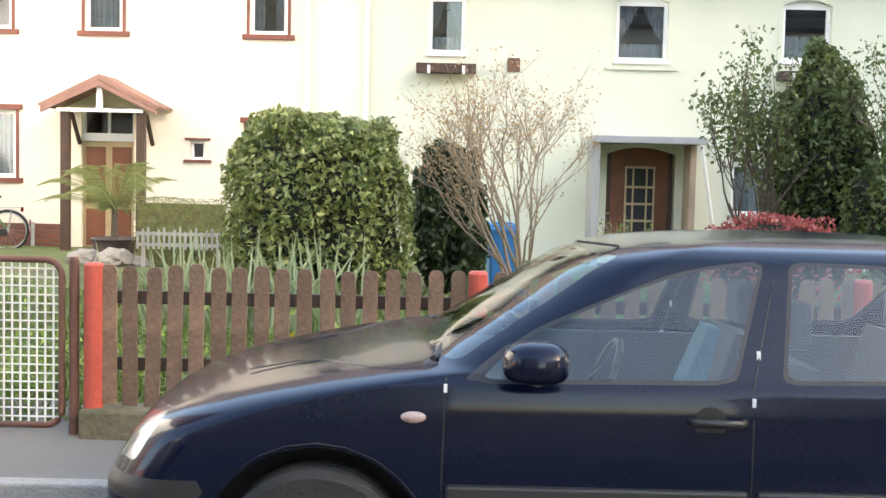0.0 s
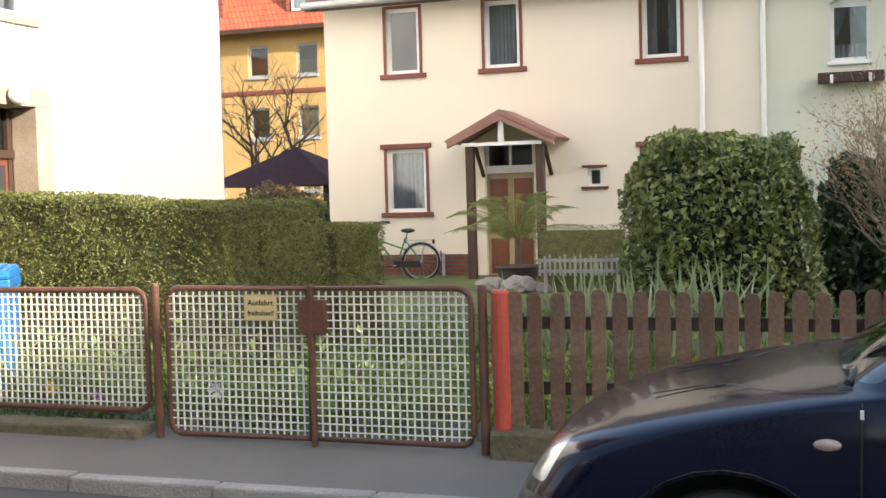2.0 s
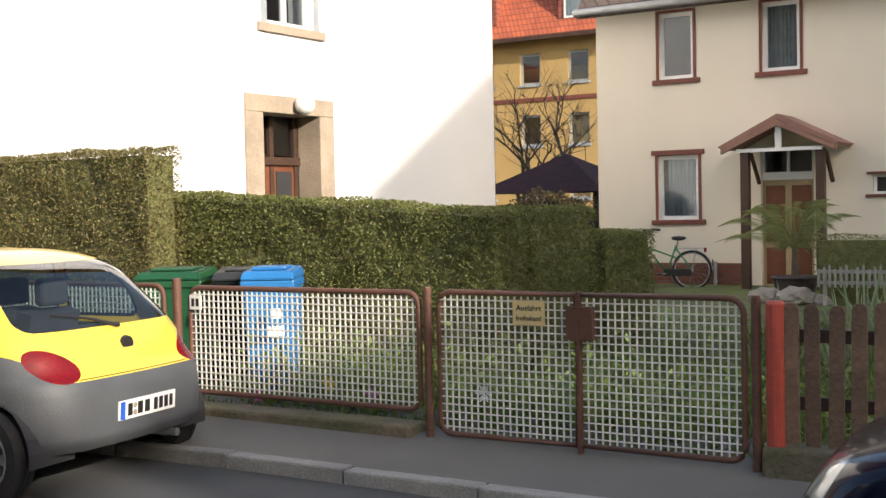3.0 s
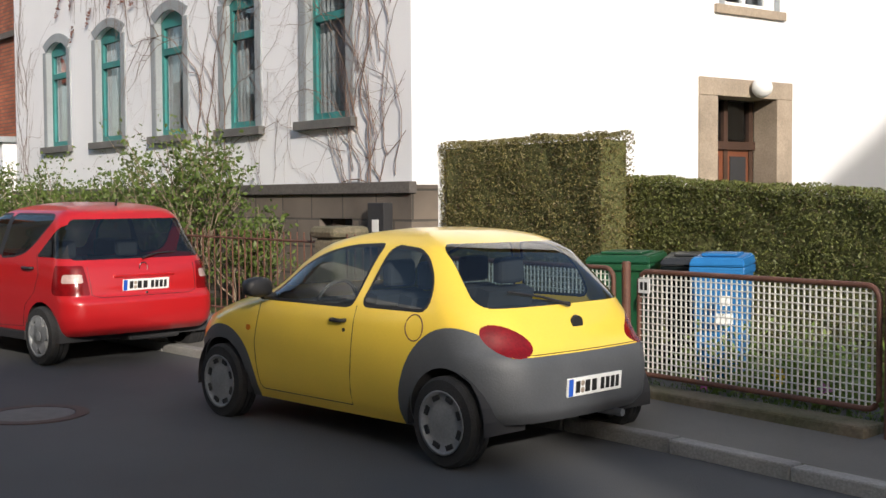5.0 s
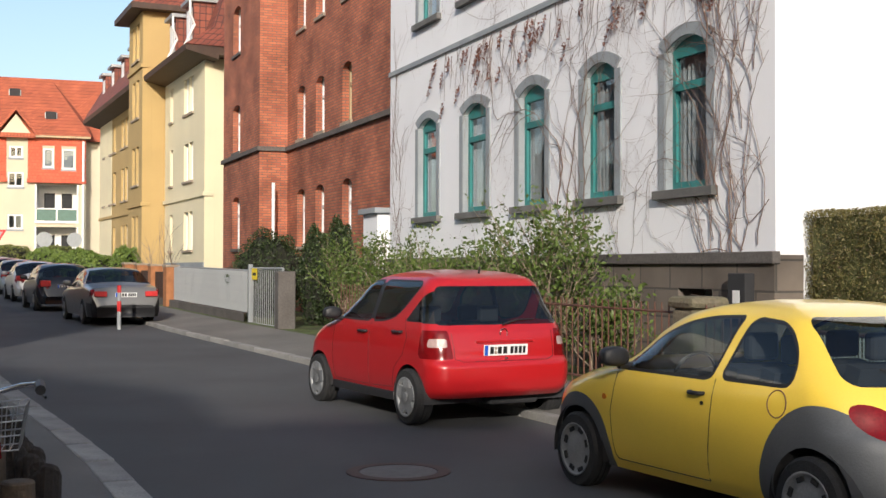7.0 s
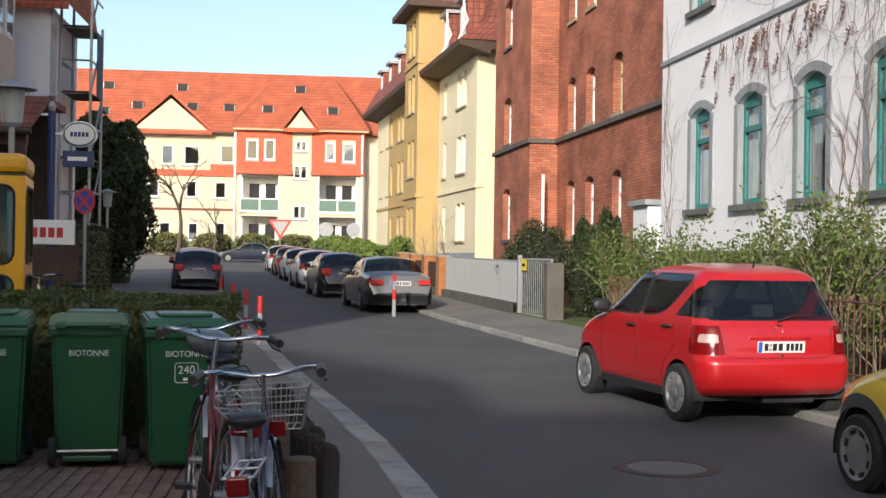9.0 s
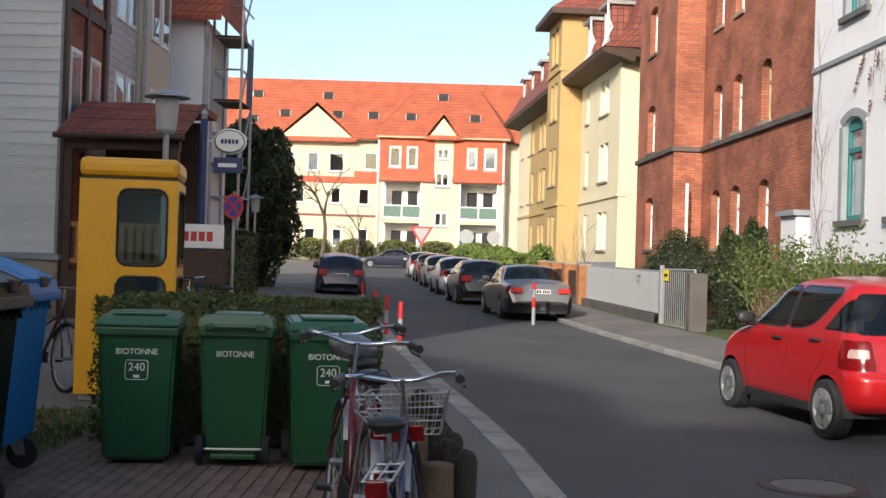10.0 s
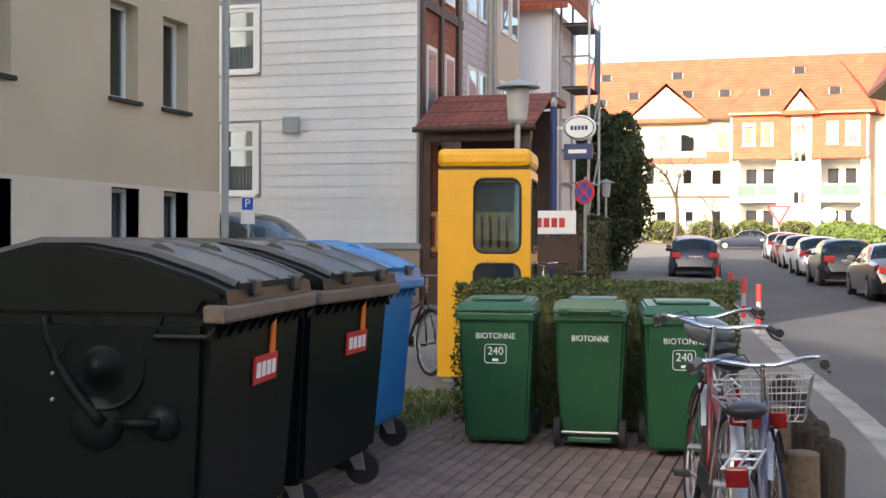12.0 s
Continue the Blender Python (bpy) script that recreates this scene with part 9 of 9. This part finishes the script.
def street_lamp(x, y, h, label):
    t = thing("street_lamp", pose(x, y, gz(x) + 0.1), label, "street lamp", "street lamps")
    part("pole", tube(bmesh.new(), [(0, 0, 0), (0, 0, h - 0.55)], 0.05, 12, 0.04), "zinc", t)
    part("shade", lathe(bmesh.new(), [(0.09, h - 0.55), (0.13, h - 0.5), (0.16, h - 0.08), (0.14, h - 0.06)], 20), mat("frosted_lamp_glass", (0.4, 0.42, 0.42), 0.4, vary=0.1), t)
    part("cap", lathe(bmesh.new(), [(0.0, h + 0.06), (0.06, h + 0.04), (0.3, h - 0.05), (0.3, h - 0.07), (0.1, h - 0.05)], 24), "zinc", t)


street_lamp(-15.7, -3.78, 3.62, "grey street lamp with a wide flat cap")
street_lamp(-40, -6.55, 3.25, "grey street lamp with a wide flat cap")

rs = thing("no_stopping_sign", pose(-22.6, -4.12, gz(-22.6) + 0.1, 0, 0, 62), "round red-rimmed no-stopping sign on a grey pole", "traffic sign")
part("pole", tube(bmesh.new(), [(0, 0.03, 0), (0, 0.03, 2.65)], 0.03, 10), "zinc", rs)
part("rim", lathe(bmesh.new(), [(0.0, 0), (0.24, 0), (0.24, 0.01), (0, 0.01)], 32, "y", (0, 0, 2.36)), "signred", rs)
part("disc", lathe(bmesh.new(), [(0.0, -0.003), (0.19, -0.003), (0.19, 0.0)], 32, "y", (0, 0, 2.36)), mat("sign_disc_blue", (0.03, 0.07, 0.4), 0.4), rs)
for a in (45, -45):
    part("cross_bar", box(-0.19, 0.19, -0.006, -0.003, -0.025, 0.025), "signred", rs, m=pose(0, 0, 2.36, 0, a, 0))
for x, y, z, tri in ((-87, -2.0, 2.2, True), (-80, 1.2, 2.1, False), (-84, 3.2, 2.1, False)):
    ts = thing("traffic_sign", pose(x, y, gz(x), 0, 0, 90), "triangular give-way sign on a pole" if tri else "round grey-backed traffic sign on a pole", "traffic sign", "far traffic signs")
    part("pole", tube(bmesh.new(), [(0, 0.03, 0), (0, 0.03, z + 0.7)], 0.035, 8), "zinc", ts)
    if tri:
        part("plate", prism(bmesh.new(), [(-0.85, z + 0.85), (0, z - 0.6), (0.85, z + 0.85)], "y", -0.01, 0.01), "signred", ts)
        part("face", prism(bmesh.new(), [(-0.6, z + 0.72), (0, z - 0.3), (0.6, z + 0.72)], "y", -0.016, -0.01), "greypaint", ts)
    else:
        part("plate", lathe(bmesh.new(), [(0, -0.01), (0.5, -0.01), (0.5, 0.01), (0, 0.01)], 24, "y", (0, 0, z + 0.3)), "greypaint", ts)

ps = thing("pub_sign", pose(-24.4, -5.1, gz(-24) + 0.1, 0, 0, 90), "dark blue pole with a white oval hanging sign", "sign")
part("pole", tube(bmesh.new(), [(0, 0, 0), (0, 0, 4.2)], 0.075, 12), "signblue", ps)
part("finial", lathe(bmesh.new(), [(0.06, 4.2), (0.08, 4.3), (0.03, 4.4), (0.08, 4.5), (0.0, 4.6)], 14), "steel", ps)
part("bracket", tube(bmesh.new(), [(0, 0, 3.75), (0.3, 0, 3.75)], 0.025, 8), "whitepaint", ps)
ov = lathe(bmesh.new(), [(0.0, -0.07), (0.3, -0.07), (0.34, -0.03), (0.34, 0.03), (0.3, 0.07), (0, 0.07)], 32, "y")
for v in ov.verts:
    v.co.z *= 0.78
sgn = part("oval_board", ov, "whitepaint", ps, "white oval board with a green rim", m=pose(0.55, 0, 3.75))
part("rim", tube(bmesh.new(), [(0.3 * math.cos(a), -0.07, 0.225 * math.sin(a)) for a in np.linspace(0, math.tau, 33)[:-1]], 0.012, 5, closed=True), "bingreen", sgn)
for q in range(5):
    part("bar", box(-0.18 + 0.075 * q, -0.125 + 0.075 * q, -0.078, -0.07, -0.05, 0.04), "signblue", sgn)
part("panel", box(0.22, 0.82, -0.04, 0.04, 3.1, 3.42, 0.01), "signblue", ps)
part("bar", box(0.32, 0.7, -0.046, -0.04, 3.22, 3.3), "textwhite", ps)
bd_ = thing("notice_board", pose(-22.3, -4.72, gz(-22) + 0.1, 0, 0, 90), "white notice board with dark red lettering bars", "sign")
part("board", box(-0.55, 0.5, -0.02, 0.02, 1.55, 2.0, 0.01), "plate", bd_)
part("backing", box(-0.55, 0.55, 0.022, 0.06, 0.9, 1.5), "darkwood", bd_)
for q in range(5):
    part("bar", box(-0.42 + 0.15 * q, -0.31 + 0.15 * q, -0.026, -0.02, 1.68, 1.86), "signred", bd_)
for q in (-0.5, 0.45):
    part("post", box(q, q + 0.06, 0.0, 0.06, 0, 1.9), "darkwood", bd_)
pk = thing("parking_sign", pose(-17.6, -8.75, 0.2, 0, 0, 90), "small blue parking sign", "sign")
part("post", tube(bmesh.new(), [(0, 0.02, 0), (0, 0.02, 2.2)], 0.025, 8), "zinc", pk)
pp = part("plate", box(-0.12, 0.12, -0.01, 0.01, 1.75, 2.2, 0.004), "plate", pk)
part("field", box(-0.1, 0.1, -0.014, -0.01, 1.98, 2.18), "plateblue", pp)
words("P", 0.2, "textwhite", pp, pose(0, -0.015, 2.08))
for x, y in ((-19.5, -0.75), (-22.1, -1.11), (-24.6, -1.49), (-29.5, -2.1)):
    bo = thing("bollard", pose(x, y, gz(x) + 0.09) @ Matrix.Diagonal((1, 1, 0.82, 1)), "slim red and white marker post on the pavement", "bollard", "marker posts")
    part("pole", tube(bmesh.new(), [(0, 0, 0), (0, 0, 0.95)], 0.04, 10), "greypaint", bo)
    for a, b in ((0.62, 0.96), (0.08, 0.34)):
        part("red_band", tube(bmesh.new(), [(0, 0, a), (0, 0, b)], 0.043, 10), "signred", bo)
bo = thing("bollard", pose(-28.7, 2.1, gz(-28.7)), "slim red and grey marker post on the road", "bollard", "marker posts")
part("pole", tube(bmesh.new(), [(0, 0, 0), (0, 0, 1.02)], 0.045, 10), "greypaint", bo)
for a, b in ((0.86, 1.03), (0.42, 0.66)):
    part("red_band", tube(bmesh.new(), [(0, 0, a), (0, 0, b)], 0.049, 10), "signred", bo)

# planting and scaffold further along
hedge("dark_hedge", -34, -26.5, -6.6, -5.4, gz(-30), 2.35, "tall dark hedge beside the pavement", L_dark, per=350, size=0.09, brown=0.05)
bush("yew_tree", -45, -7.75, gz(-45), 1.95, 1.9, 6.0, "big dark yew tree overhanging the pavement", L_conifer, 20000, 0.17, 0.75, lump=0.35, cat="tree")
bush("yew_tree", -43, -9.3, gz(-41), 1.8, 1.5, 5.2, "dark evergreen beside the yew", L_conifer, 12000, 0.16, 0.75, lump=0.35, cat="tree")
bare_tree("bare_tree", -29.5, -7.4, gz(-29), 6.2, "thin leafless tree before the house fronts", 0.06, 1, 4, 0.45, 0.08, 3, "bark", None, 0.02, 61)
sf = thing("scaffold", pose(-37.2, -7.55, gz(-37)), "steel tube scaffold with plank decks", "scaffold")
for i in range(2):
    for y in (0.0, 0.9):
        part("standard", tube(bmesh.new(), [(-1.9 * i, y, 0), (-1.9 * i, y, 10.3 - 1.8 * (i > 0) * (y > 0))], 0.045, 6), "steel", sf)
for z in (2.2, 4.2, 6.2, 8.2):
    part("deck", box(-2.0, 0.05, 0.05, 0.85, z, z + 0.06), "darkwood", sf)
    for y in (0, 0.9):
        part("ledger", tube(bmesh.new(), [(0, y, z + 1), (-1.9, y, z + 1)], 0.035, 6), "steel", sf)
    part("transom", tube(bmesh.new(), [(0, 0, z), (0, 0.9, z)], 0.035, 6), "steel", sf)
    part("guard_rail", tube(bmesh.new(), [(0, 0, z + 1), (0, 0.9, z + 1)], 0.035, 6), "steel", sf)
    part("brace", tube(bmesh.new(), [(0, 0.9, z), (-1.9, 0.9, z + 2)], 0.03, 6), "steel", sf)
part("netting", box(-1.8, -0.8, 0.93, 0.95, 6.2, 8.2), mat("blue_net", (0.08, 0.14, 0.2), 0.8), sf)

# paving blocks laid where the yard is seen from nearest
pb = thing("paving_field", pose(0, 0, 0), "brown concrete paving blocks laid in bond", "paving", kind="structure")
blk = None
for i in range(13):
    for k in range(23):
        x, y = -6.05 - 0.2 * i - (0.1 if k % 2 else 0), -2.7 + 0.1 * k
        if blk is None:
            o = part("block", box(-0.095, 0.095, -0.045, 0.045, -0.05, 0.0, 0.006), mat("paving_block", (0.24, 0.165, 0.135), 0.9, vary=0.3, scale=9, fine=60, bump=0.5, rnd=0.2), pb)
            blk = o.data
        else:
            o = new("block", blk)
            o.parent = pb
        t = (y + 6.5) / (near_kerb(x) - 1.9 + 6.5)
        o.matrix_basis = pose(x, y, gz(x) + 0.17 - 0.04 * t + 0.012 + random.uniform(-0.002, 0.002))
